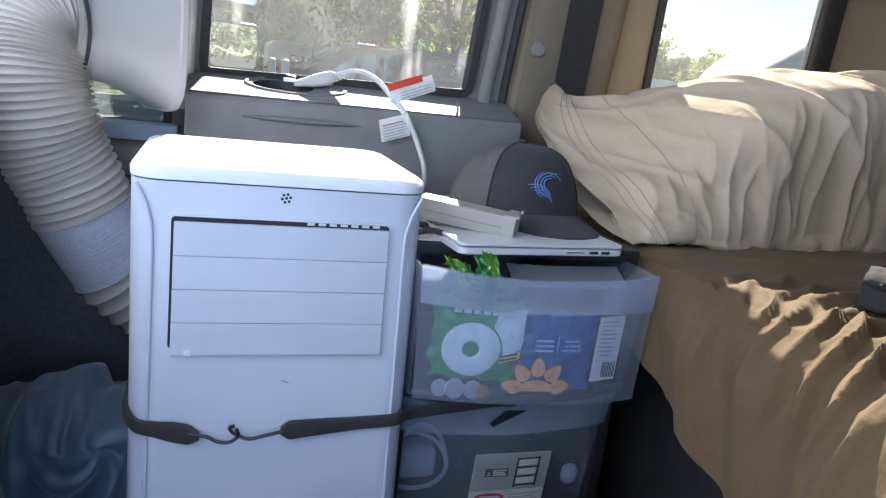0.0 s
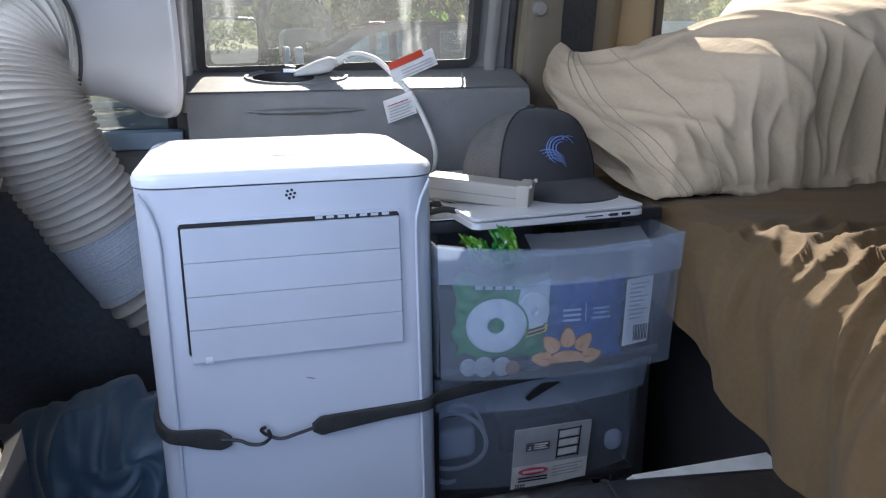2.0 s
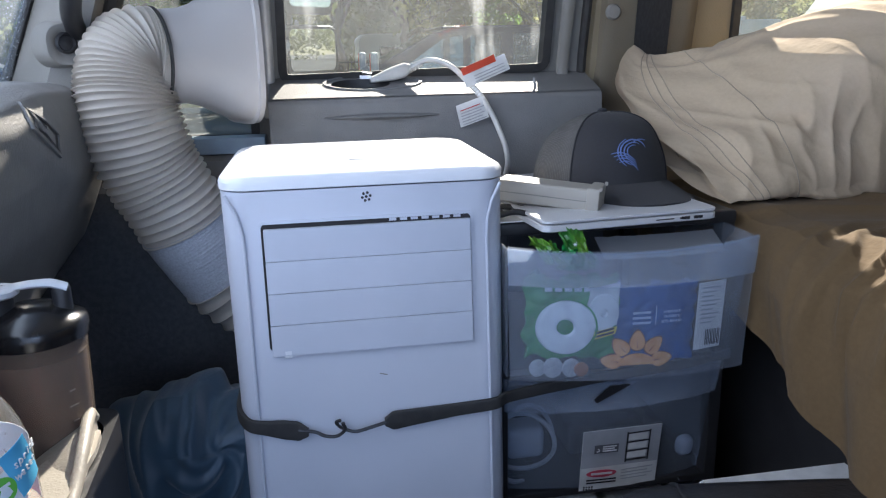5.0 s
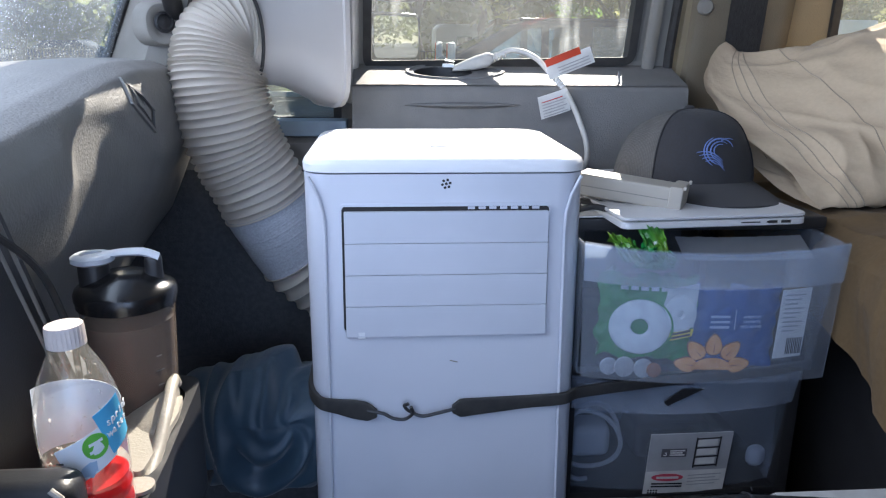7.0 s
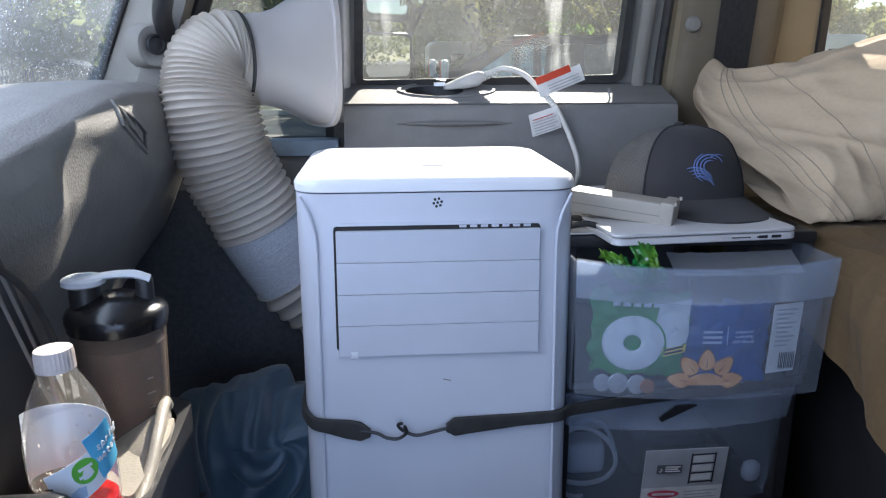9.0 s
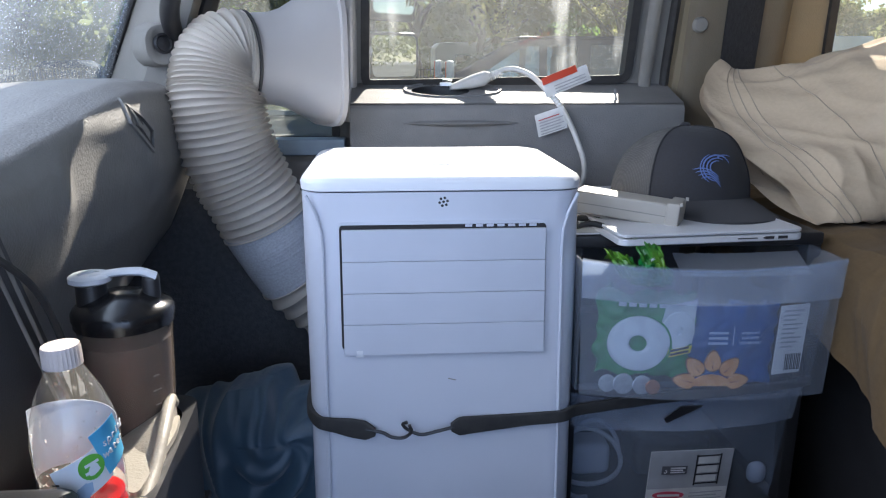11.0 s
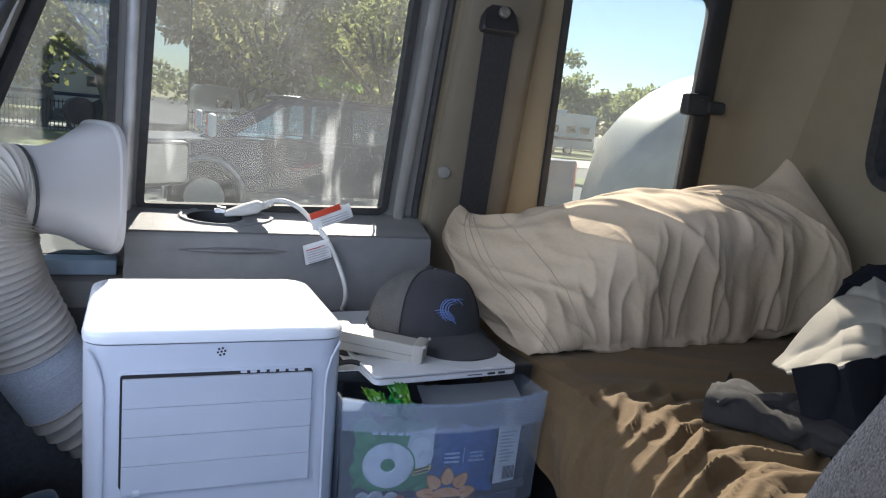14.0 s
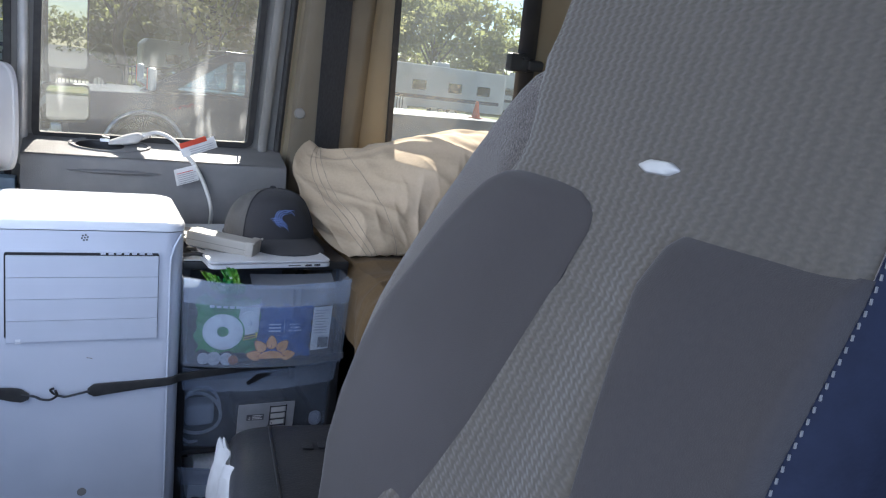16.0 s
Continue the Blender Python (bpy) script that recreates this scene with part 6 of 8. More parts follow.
tagged(part("clear_wrapper", sheet(30, 12, lambda u, v: tuple(Vector(dfront(0.30 + 0.17 * u, 0.508 + 0.020 * v + 0.0012 * noise.noise(Vector((u * 14, v * 6, 2))), 0.03 + 0.04 * v)))), hazy("wrapper_film", (0.5, 0.52, 0.56), 0.5, 0.15)), "crinkled clear wrapper lying in the drawer", "wrapper")

seeds = thing("seed_bag", dfront(0.36, 0.345, 0.03), "blue snack bag printed with an orange sunflower", "snack bag")
under(part("bag_film", bag_sheet(0.312, 0.419, 0.370, 0.478, 0.014, 0.006, 7), BLUE_BAG), seeds)
for k in range(5):
    a = radians(8 + 41 * k)
    dirx, dirz = math.cos(a), math.sin(a)
    c = (0.338 + 0.034 * dirx, 0.372 + 0.032 * dirz)
    for big, d, m in ((1.12, 0.0075, PETAL_EDGE), (1.0, 0.0068, PETAL)):
        pet = [(c[0] + big * (dirx * 0.0135 * math.cos(t) - dirz * 0.0095 * math.sin(t) * (1 - 0.35 * math.cos(t))), c[1] + big * (dirz * 0.0135 * math.cos(t) + dirx * 0.0095 * math.sin(t) * (1 - 0.35 * math.cos(t)))) for t in np.linspace(0, 2 * math.pi, 19)[:-1]]
        under(part("petal", panel(pet, [], lambda u, v, w, d=d: dfront(u, v, d - w), 0.0012), m), seeds)
    vein = [(c[0] - dirx * 0.010 - dirz * 0.0006, c[1] - dirz * 0.010 + dirx * 0.0006), (c[0] + dirx * 0.002, c[1] + dirz * 0.002), (c[0] - dirx * 0.010 + dirz * 0.0006, c[1] - dirz * 0.010 - dirx * 0.0006)]
    under(part("petal_vein", panel(vein, [], lambda u, v, w: dfront(u, v, 0.0054 - w), 0.0005), PETAL_EDGE), seeds)
half = [(0.338 + 0.025 * math.cos(t), 0.370 + 0.016 * math.sin(t)) for t in np.linspace(0, math.pi, 14)]
under(part("flower_disc", panel(half, [], lambda u, v, w: dfront(u, v, 0.0062 - w), 0.0014), PETAL), seeds)
PALE_PRINT = mat("pale_print", (0.35, 0.45, 0.65), 0.6)
for q in range(3):
    under(part("print_bar", panel([(0.330, 0.440 - 0.007 * q), (0.354, 0.440 - 0.007 * q), (0.354, 0.443 - 0.007 * q), (0.330, 0.443 - 0.007 * q)], [], lambda u, v, w: dfront(u, v, 0.0066 - w), 0.0006), PALE_PRINT), seeds)
for q, word in enumerate(("AMERICA'S", "FAVORITE", "SEED BRAND")):
    under(lettering(word, 0.0048, PALE_PRINT, Matrix.Translation(dfront(0.382, 0.4395 - 0.0065 * q, 0.0060)) @ pose(0, 0, 0, 90, 0, 0), None), seeds)
under(part("print_rule", panel([(0.3605, 0.424), (0.3612, 0.424), (0.3612, 0.450), (0.3605, 0.450)], [], lambda u, v, w: dfront(u, v, 0.0066 - w), 0.0006), PALE_PRINT), seeds)
under(part("nutrition_label", panel([(0.418, 0.382), (0.456, 0.384), (0.459, 0.476), (0.420, 0.474)], [], lambda u, v, w: dfront(u, v, 0.010 - w), 0.002), PAPER, label="white printed panel with a bar code"), seeds)
for k in range(9):
    x = 0.433 + 0.0025 * k
    ob = part("bar_code_bar", panel([(x, 0.388), (x + 0.0013 + 0.0005 * (k % 2), 0.388), (x + 0.0013, 0.410), (x, 0.410)], [], lambda u, v, w: dfront(u, v, 0.0074 - w), 0.0004), INK)
    under(ob, seeds)
for k in range(9):
    ob = part("print_bar", panel([(0.424, 0.467 - 0.006 * k), (0.451 - 0.005 * (k % 3), 0.467 - 0.006 * k), (0.451 - 0.005 * (k % 3), 0.469 - 0.006 * k), (0.424, 0.469 - 0.006 * k)], [], lambda u, v, w: dfront(u, v, 0.0074 - w), 0.0004), mat("grey_print", (0.42, 0.42, 0.44), 0.7) if k == 0 else bpy.data.materials["grey_print"])
    under(ob, seeds)
COIN = mat("coin_silver", (0.6, 0.6, 0.6), 0.35, 0.8, scale=200, bump=0.3)
COPPER = mat("coin_copper", (0.45, 0.18, 0.09), 0.4, 0.7)
for x, z, m, r in ((0.226, 0.374, COIN, 0.0135), (0.249, 0.374, COIN, 0.0125), (0.262, 0.372, COPPER, 0.0095), (0.207, 0.373, COIN, 0.0115)):
    bm = lathe([(0.001, 0), (r, 0), (r, 0.0017), (r * 0.9, 0.0022), (r * 0.88, 0.0017), (0.001, 0.0019)], 24)
    ob = part("coin", bm, m)
    ob.matrix_basis = Matrix.Translation(dfront(x + 0.004, z - 0.005, 0.005)) @ pose(0, 0, 0, 84, 0, 0)
    tagged(ob, "copper coin leaning in the drawer" if m is COPPER else "silver coin leaning in the drawer", "coin", "coins in the drawer")

# sticker and contents of the middle drawer


def d2(x, z, d):
    u = (x - XM) / 0.312 + 0.5
    v = (z - 0.142) / 0.188
    return (x + 0.004, 0.842 + 0.025 * (1 - v) + 0.02 * (2 * u - 1) ** 2 - d, z - 0.010)


STICKER_GREY = mat("sticker_grey", (0.42, 0.43, 0.46), 0.5, scale=20)
PINK = mat("sticker_red", (0.60, 0.07, 0.12), 0.5)
label_st = thing("product_sticker", d2(0.35, 0.15, 0.001), "white and grey product sticker on the middle drawer", "sticker")


def stick(name, pts, d, m, label=""):
    return under(part(name, panel(pts, [], lambda u, v, w: d2(u, v, d + w), 0.0004), m, label=label), label_st)


rect = lambda x0, z0, x1, z1: [(x0, z0), (x1, z0), (x1, z1), (x0, z1)]
stick("sheet", rect(0.290, 0.148, 0.410, 0.252), 0.0012, PAPER)
stick("grey_field", rect(0.2905, 0.188, 0.4095, 0.2515), 0.0018, STICKER_GREY)
stick("number_field", rect(0.308, 0.214, 0.344, 0.228), 0.0023, mat("field_dark", (0.12, 0.12, 0.14), 0.5))
ob = lettering("3", 0.013, PAPER, Matrix.Translation(d2(0.3135, 0.2165, 0.0029)) @ pose(0, 0, 0, 90, 0, 0), None, "numeral")
under(ob, label_st)
for q in range(3):
    stick("print_bar", rect(0.320, 0.2165 + 0.0037 * q, 0.341 - 0.003 * (q % 2), 0.2186 + 0.0037 * q), 0.0028, PAPER)
for q in range(4):
    z = 0.196 + 0.0155 * q
    stick("cart_picture_shelf", rect(0.356, z, 0.390 + 0.001 * q, z + 0.0022), 0.0024, INK)
for x in (0.3555, 0.3905):
    stick("cart_picture_post", rect(x, 0.194, x + 0.0022, 0.246), 0.0024, INK)
for q in range(3):
    stick("cart_picture_drawer", rect(0.359, 0.2 + 0.0155 * q, 0.388, 0.2105 + 0.0155 * q), 0.0022, PAPER)
stick("red_oval", [(0.322 + 0.023 * math.cos(t), 0.178 + 0.0065 * math.sin(t)) for t in np.linspace(0, 2 * math.pi, 25)[:-1]], 0.0023, PINK, "plain red oval mark")
stick("oval_bar", rect(0.306, 0.1762, 0.338, 0.1798), 0.0029, PAPER)
for q in range(2):
    stick("print_bar", rect(0.300, 0.1655 - 0.005 * q, 0.345, 0.168 - 0.005 * q), 0.0023, INK)
for q in range(4):
    stick("print_bar", rect(0.352, 0.180 - 0.0055 * q, 0.402 - 0.008 * (q % 2), 0.1815 - 0.0055 * q), 0.0023, STICKER_GREY)
for q in range(8):
    stick("checker", rect(0.296 + 0.004 * (q // 2), 0.1495 + 0.004 * (q % 2) + 0.0, 0.2985 + 0.004 * (q // 2), 0.152 + 0.004 * (q % 2)), 0.0023, INK)
WIRE = mat("pale_wire", (0.45, 0.45, 0.46), 0.6)
tagged(part("coiled_cable", tube(curve_points([(0.20 + 0.045 * math.cos(t) + 0.02, 0.905 + 0.012 * math.sin(1.7 * t), 0.215 + 0.05 * math.sin(t) - 0.002 * t) for t in np.linspace(0, 11, 34)], 160), 0.0035, 8), WIRE), "coiled pale cable in the middle drawer", "cable")
for c, sz, lb_, cat_ in (((0.225, 0.93, 0.20), (0.06, 0.05, 0.05), "grey charger lying in the middle drawer", "charger"), ((0.475, 0.90, 0.175), (0.028, 0.02, 0.034), "small white plug in the middle drawer", "plug"), ((0.36, 0.97, 0.185), (0.12, 0.08, 0.06), "dark pouch in the middle drawer", "pouch")):
    tagged(part(cat_, box(c, sz, 0.012, 3), BLACK_RUBBER if cat_ == "pouch" else STICKER_GREY if cat_ == "charger" else WHITE_PLASTIC), lb_, cat_)
tagged(part("strap_tongue", panel([(0.305, 0.300), (0.352, 0.326), (0.322, 0.326), (0.300, 0.306)], [], lambda u, v, w: d2(u, v, 0.001 + w), 0.002), BLACK_PLASTIC), "black flap at the edge of the middle drawer", "flap")
# cloths in the lowest drawer
TOWEL = mat("towel", (0.72, 0.72, 0.72), 0.95, color2=(0.62, 0.62, 0.63), scale=200, bump=0.6, bump_scale=500)
for k, (x0, x1, z0, z1, dy) in enumerate(((0.205, 0.345, 0.012, 0.062, 0.0), (0.215, 0.335, 0.062, 0.104, 0.008), (0.35, 0.47, 0.0, 0.07, 0.01))):
    def cloth(u, v, x0=x0, x1=x1, z0=z0, z1=z1, dy=dy, k=k):
        a = 2 * math.pi * v
        cz, hz = (z0 + z1) / 2, (z1 - z0) / 2
        c, s = math.cos(a), math.sin(a)
        x = x0 + (x1 - x0) * u + 0.004 * noise.noise(Vector((u * 5, v * 9, k)))
        return (x, 0.945 + dy + 0.06 * math.copysign(abs(c) ** 0.4, c) + 0.004 * noise.noise(Vector((u * 9, v * 7, k + 3))), cz + hz * math.copysign(abs(s) ** 0.4, s) + 0.004 * noise.noise(Vector((u * 7, v * 5, k + 9))))
    tagged(part("folded_cloth", sheet(30, 40, cloth), TOWEL, smooth=70), "folded white cloth in the lowest drawer", "cloth", "cloths in the drawer")

# laptop, power brick, papers and cap on the cart
TOPZ = 0.550
lap = thing("laptop", Matrix.Translation((0.458, 0.822, TOPZ)) @ pose(0, 0, 0, 0, 0, 5.2), "closed silver laptop lying on the drawer cart", "laptop")
LW, LD = 0.245, 0.345
for nm, z0, z1, m in (("base", 0.0, 0.0095, ALUMINIUM), ("lid", 0.0103, 0.0155, ALUMINIUM)):
    bm = loft([[(-LW / 2 + x * s, LD / 2 + y * s, z) for x, y in rounded(LW, LD, 0.011, 5)] for s, z in ((0.985, z0), (1.0, z0 + 0.0015), (1.0, z1 - 0.001), (0.992, z1))])
    part(nm, bm, m, lap)
for x, w, h in ((-0.078, 0.026, 0.0014), (-0.048, 0.012, 0.0036), (-0.030, 0.013, 0.0036), (-0.055, 0.003, 0.002)):
    part("port", box((x, -0.0002, 0.0052), (w, 0.0012, h), 0.0003), DARK_GAP, lap)
BONE = mat("bone_plastic", (0.37, 0.345, 0.30), 0.45, color2=(0.345, 0.32, 0.28), scale=8, spot=(0.33, 0.30, 0.26), spot_scale=6)
brick = thing("power_brick", Matrix.Translation((0.246, 0.902, TOPZ + 0.016)) @ pose(0, 0, 0, 0, 4.5, -30), "bone-white plastic power brick resting on the laptop", "power brick")
part("case", box((0.006, 0, 0.0160), (0.138, 0.046, 0.030), 0.004, 3), BONE, brick)
part("case_seam", box((0, 0, 0.0150), (0.1388, 0.0468, 0.0012)), PILLAR_GREY, brick)
part("end_cap", box((0.068, 0, 0.0170), (0.018, 0.0515, 0.034), 0.004, 2), BONE, brick)
for y in (-0.023, 0.023):
    part("corner_ridge", box((0.0775, y, 0.033), (0.004, 0.004, 0.005), 0.001), BONE, brick)
tagged(part("white_box", box((0.205, 1.0, TOPZ + 0.024), (0.06, 0.07, 0.016), 0.004), BONE), "small white box behind the power brick", "box")
for k, (x, y, a) in enumerate(((0.205, 0.885, 20), (0.225, 0.915, -12))):
    tagged(part("paper_slip", box((x, y, TOPZ + 0.002 + 0.003 * k), (0.06, 0.04, 0.0016)), PAPER), "white paper slip on the cart top", "paper").rotation_euler = (0, 0, 0)
tagged(part("charging_cable", tube(curve_points([(0.175, 0.88, TOPZ + 0.008), (0.20, 0.87, TOPZ + 0.014), (0.23, 0.86, TOPZ + 0.006), (0.215, 0.90, TOPZ + 0.012), (0.19, 0.94, TOPZ + 0.008)], 40), 0.004, 8), BLACK_RUBBER), "short black cable on the cart top", "cable")

CAP_BLACK = mat("cap_cotton", (0.032, 0.031, 0.033), 0.95, color2=(0.034, 0.034, 0.039), scale=300, bump=0.4, bump_scale=1500, sheen=0.05)
CAP_MESH = woven("cap_mesh", (0.125, 0.12, 0.114), (0.10, 0.096, 0.092), (3600, 3600), bump=0.35, sheen=0.0)
LOGO_BLUE = mat("thread_blue", (0.16, 0.24, 0.52), 0.6, scale=400, bump=0.3)
hat = thing("baseball_cap", Matrix.Translation((0.376, 1.03, TOPZ + 0.018)) @ pose(0, 0, 0, 0, 0, -84), "black mesh-backed baseball cap with a blue embroidered swirl", "cap")


def crown(a, v, out=0.0):
    """The cap's crown: a round it from its front (+x), v from rim to top."""
    front, back = max(0, math.cos(a)), max(0, -math.cos(a - 0.25))
    r = 0.097 + 0.008 * math.cos(a) + 0.026 * back
    h = 0.108
    ph = v * math.pi / 2
    rr = r * (math.cos(ph) ** (0.74 - 0.16 * front + 0.42 * back)) + out
    z = h * (math.sin(ph) ** (0.95 - 0.12 * front)) + out * 0.5
    dent = -0.003 * noise.noise(Vector((math.cos(a) * 2, math.sin(a) * 2, v * 3)))
    return ((rr + dent) * math.cos(a), (rr + dent) * math.sin(a) * 0.93, z)


SPL = radians(56)
bm = sheet(40, 26, lambda u, v: crown(-SPL + 2 * SPL * u, v * 0.995))
part("front_panel", bm, CAP_BLACK, hat)
bm = sheet(50, 26, lambda u, v: crown(SPL + (2 * math.pi - 2 * SPL) * u, v * 0.995, -0.0005))
part("mesh_back", bm, CAP_MESH, hat)
for a in (-SPL, SPL):
    part("seam", tube([crown(a, v, 0.0008) for v in np.linspace(0, 0.98, 24)], 0.0013, 6), CAP_BLACK, hat)
part("rim_band", tube([crown(a, 0.0, 0.0005) for a in np.linspace(0, 2 * math.pi, 61)], 0.0025, 6), CAP_BLACK, hat)
part("button", lathe([(0.0075, 0), (0.007, 0.003), (0.004, 0.005), (0.001, 0.0055)], 16, (0, 0, 0.1075)), CAP_BLACK, hat)


def brim(u, v):
    a = radians(-78) + radians(156) * u
    base = Vector(crown(a, 0.0, -0.002))
    k = math.cos(a) ** 0.55 if math.cos(a) > 0 else 0
    reach = 0.080 * k * v
    p = base + Vector((reach * 1.0, base.y * 0.12 * v * k, 0))
    p.z = 0.004 - 0.010 * v * k + 0.016 * math.cos(a) ** 2 * (1 - 0.6 * v) * 0.5 - 0.05 * (p.y / 0.1) ** 2 * v * 0.2
    return p


bm = sheet(50, 16, brim)
thicken(bm, 0.003)
part("brim", bm, CAP_BLACK, hat)


def on_cap(p, q):
    """Embroidery: p and q metres across and up the front panel."""
    return crown((p - 0.006) / 0.098, 0.32 + q / 0.16, 0.0014)


for r, a0, a1, th in ((0.0215, 15, 262, 0.0006), (0.0160, 48, 250, 0.0005), (0.0110, 70, 238, 0.0004), (0.0255, 115, 240, 0.0004)):
    line = [on_cap(0.006 + r * math.cos(radians(t)), r * 0.92 * math.sin(radians(t))) for t in np.linspace(a0, a1, 26)]
    part("embroidery", tube(line, lambda t, th=th: 0.0003 + 1.5 * th * math.sin(math.pi * t) ** 0.6, 6), LOGO_BLUE, hat)
for k in range(4):
    line = [on_cap(-0.030 + 0.004 * k + (0.038 - 0.003 * k) * t, -0.003 - 0.0042 * k - 0.012 * t * t + 0.004 * math.sin(3 * t)) for t in np.linspace(0, 1, 14)]
    part("embroidery", tube(line, lambda t: 0.0003 + 0.0006 * math.sin(math.pi * t) ** 0.7, 6), LOGO_BLUE, hat)
line = [on_cap(0.008 + 0.022 * t, 0.0165 + 0.003 * math.sin(3 * t)) for t in np.linspace(0, 1, 10)]
part("embroidery", tube(line, lambda t: 0.0003 + 0.0010 * (1 - t), 6), LOGO_BLUE, hat)

# power cord with its plug on the door ledge
CORD = mat("cord_white", (0.62, 0.61, 0.58), 0.45, scale=30)
cord = thing("extension_cord", (0.12, 1.30, 0.73), "pale grey power cord with a moulded plug and tags", "power cord")
CP = curve_points([(0.118, 1.300, 0.740), (0.150, 1.285, 0.754), (0.182, 1.255, 0.745), (0.209, 1.232, 0.718), (0.232, 1.216, 0.690), (0.256, 1.205, 0.642), (0.270, 1.19, 0.585), (0.273, 1.245, 0.50), (0.27, 1.24, 0.30)], 120)
under(part("cable", tube(CP, 0.0047, 10), CORD), cord)
bm = loft([[Vector((0.048, 1.300, 0.7215)).lerp(Vector((0.120, 1.300, 0.740)), t) + Vector((0, y * k, z * q)) for y, z in rounded(1, 1, 0.3, 3)] for t, k, q in ((0, 0.026, 0.008), (0.05, 0.028, 0.011), (0.55, 0.03, 0.024), (0.85, 0.026, 0.026), (0.95, 0.018, 0.018), (1.0, 0.013, 0.013))])
under(part("plug_body", bm, CORD), cord)
for k in range(4):
    bmr = tube([(0.117 + 0.006 * k, 1.300 - 0.002 * k, 0.7395 + 0.0024 * k), (0.121 + 0.006 * k, 1.299 - 0.002 * k, 0.741 + 0.0024 * k)], 0.0085 - 0.0007 * k, 10)
    under(part("strain_relief", bmr, CORD), cord)
for dy in (-0.008, 0.008):
    under(part("prong", box((0.040, 1.300 + dy, 0.727), (0.020, 0.0016, 0.006), 0.0005), METAL), cord)
under(part("prong", tube([(0.034, 1.300, 0.735), (0.050, 1.300, 0.732)], 0.0024, 8), METAL), cord)


def tag_sheet(o, ux, uz, w, h, curl, name, m, cut=None):
    """A slightly curled paper tag from corner o."""
    ux, uz = Vector(ux).normalized(), Vector(uz).normalized()
    nn = ux.cross(uz)
    bm = sheet(14, 8, lambda u, v: Vector(o) + ux * w * u + uz * h * v + nn * curl * math.sin(math.pi * u))
    thicken(bm, 0.0006)
    return under(part(name, bm, m, smooth=70), cord)


u1, z1 = (0.93, 0.0, 0.37), (-0.37, 0.0, 0.93)
tag_sheet((0.206, 1.2195, 0.7065), u1, z1, 0.082, 0.028, 0.001, "warning_tag", PAPER)["label"] = "white warning tag with a red band"
tag_sheet((0.1995, 1.2175, 0.7275), u1, z1, 0.062, 0.012, 0.001, "red_band", mat("tag_red", (0.62, 0.06, 0.02), 0.5))
for k in range(3):
    o = Vector((0.222, 1.2165, 0.7165)) + Vector(z1) * 0.005 * k
    tag_sheet(o, u1, z1, 0.056, 0.0014, 0.001, "print_bar", bpy.data.materials["grey_print"])
for k in range(5):
    p = CP[50 + 2 * k]
    under(part("tag_wrap", tube([CP[49 + 2 * k], CP[50 + 2 * k]], 0.0056 + 0.0003 * (k % 2), 10), PAPER), cord)
u2, z2 = (0.95, 0.0, 0.31), (-0.22, 0.0, 0.97)
tag_sheet((0.193, 1.211, 0.641), u2, z2, 0.052, 0.038, 0.001, "printed_tag", PAPER)
for k in range(6):
    o = Vector((0.197, 1.2085, 0.645)) + Vector(z2).normalized() * 0.0048 * k
    tag_sheet(o, u2, z2, 0.043 - 0.006 * (k % 2), 0.0014, 0.001, "print_bar", bpy.data.materials["grey_print"] if k < 5 else RED_INK)
tagged(part("thin_cable", tube(curve_points([(0.335, 1.255, 0.72), (0.338, 1.24, 0.66), (0.325, 1.235, 0.60), (0.30, 1.235, 0.53), (0.29, 1.235, 0.42)], 40), 0.0022, 8), mat("cable_grey", (0.3, 0.3, 0.31), 0.6)), "thin grey cable hanging down the door", "cable")

# rubber strap round air conditioner and cart
strap = thing("bungee_strap", (0, 0.78, 0.33), "black rubber strap hooked round the air conditioner and cart", "strap")


def flat_strap(pts, widths, name):
    pts = curve_points(pts, 40)
    rings = []
    for i, p in enumerate(pts):
        t = i / 40
        w = float(np.interp(t, np.linspace(0, 1, len(widths)), widths))
        d = (pts[min(i + 1, 40)] - pts[max(i - 1, 0)]).normalized()
        n = Vector((d.y, -d.x, 0)).normalized()
        up = Vector((0, 0, 1))
        rings.append([p + n * a * 0.0032 + up * b * w for a, b in ((-1, -0.9), (-0.3, -1), (0.6, -1), (1, -0.7), (1, 0.7), (0.6, 1), (-0.3, 1), (-1, 0.9))])
    bm = loft(rings)
    bmesh.ops.recalc_face_normals(bm, faces=bm.faces)
    return under(part(name, bm, BLACK_RUBBER), strap)


F = lambda x, z, w=0.004: acf(x, z, w)
flat_strap([(-0.170, 0.96, 0.344), (-0.171, 0.86, 0.342), (-0.169, 0.818, 0.340), F(-0.156, 0.337), F(-0.135, 0.331), F(-0.105, 0.326, 0.006), F(-0.086, 0.323, 0.009)], [0.0075, 0.0075, 0.0075, 0.008, 0.008, 0.0085, 0.0095, 0.0125, 0.0125, 0.005], "strap_end")
flat_strap([F(0.008, 0.327, 0.011), F(0.03, 0.328, 0.008), F(0.10, 0.331), F(0.150, 0.334), (0.170, 0.802, 0.335), (0.22, 0.815, 0.335), (0.32, 0.835, 0.335), (0.44, 0.850, 0.336), (0.515, 0.862, 0.339)], [0.005, 0.0125, 0.0105, 0.0082, 0.0078, 0.0075, 0.0075, 0.0075, 0.0075, 0.0072, 0.0072, 0.007, 0.007], "strap_end")
wire = curve_points([F(-0.098, 0.327, 0.010), F(-0.078, 0.324, 0.012), F(-0.066, 0.318, 0.013), F(-0.052, 0.317, 0.014), F(-0.042, 0.325, 0.016), F(-0.044, 0.335, 0.018)], 30)
under(part("wire_hook", tube(wire, 0.0022, 8), BLACK_PLASTIC), strap)
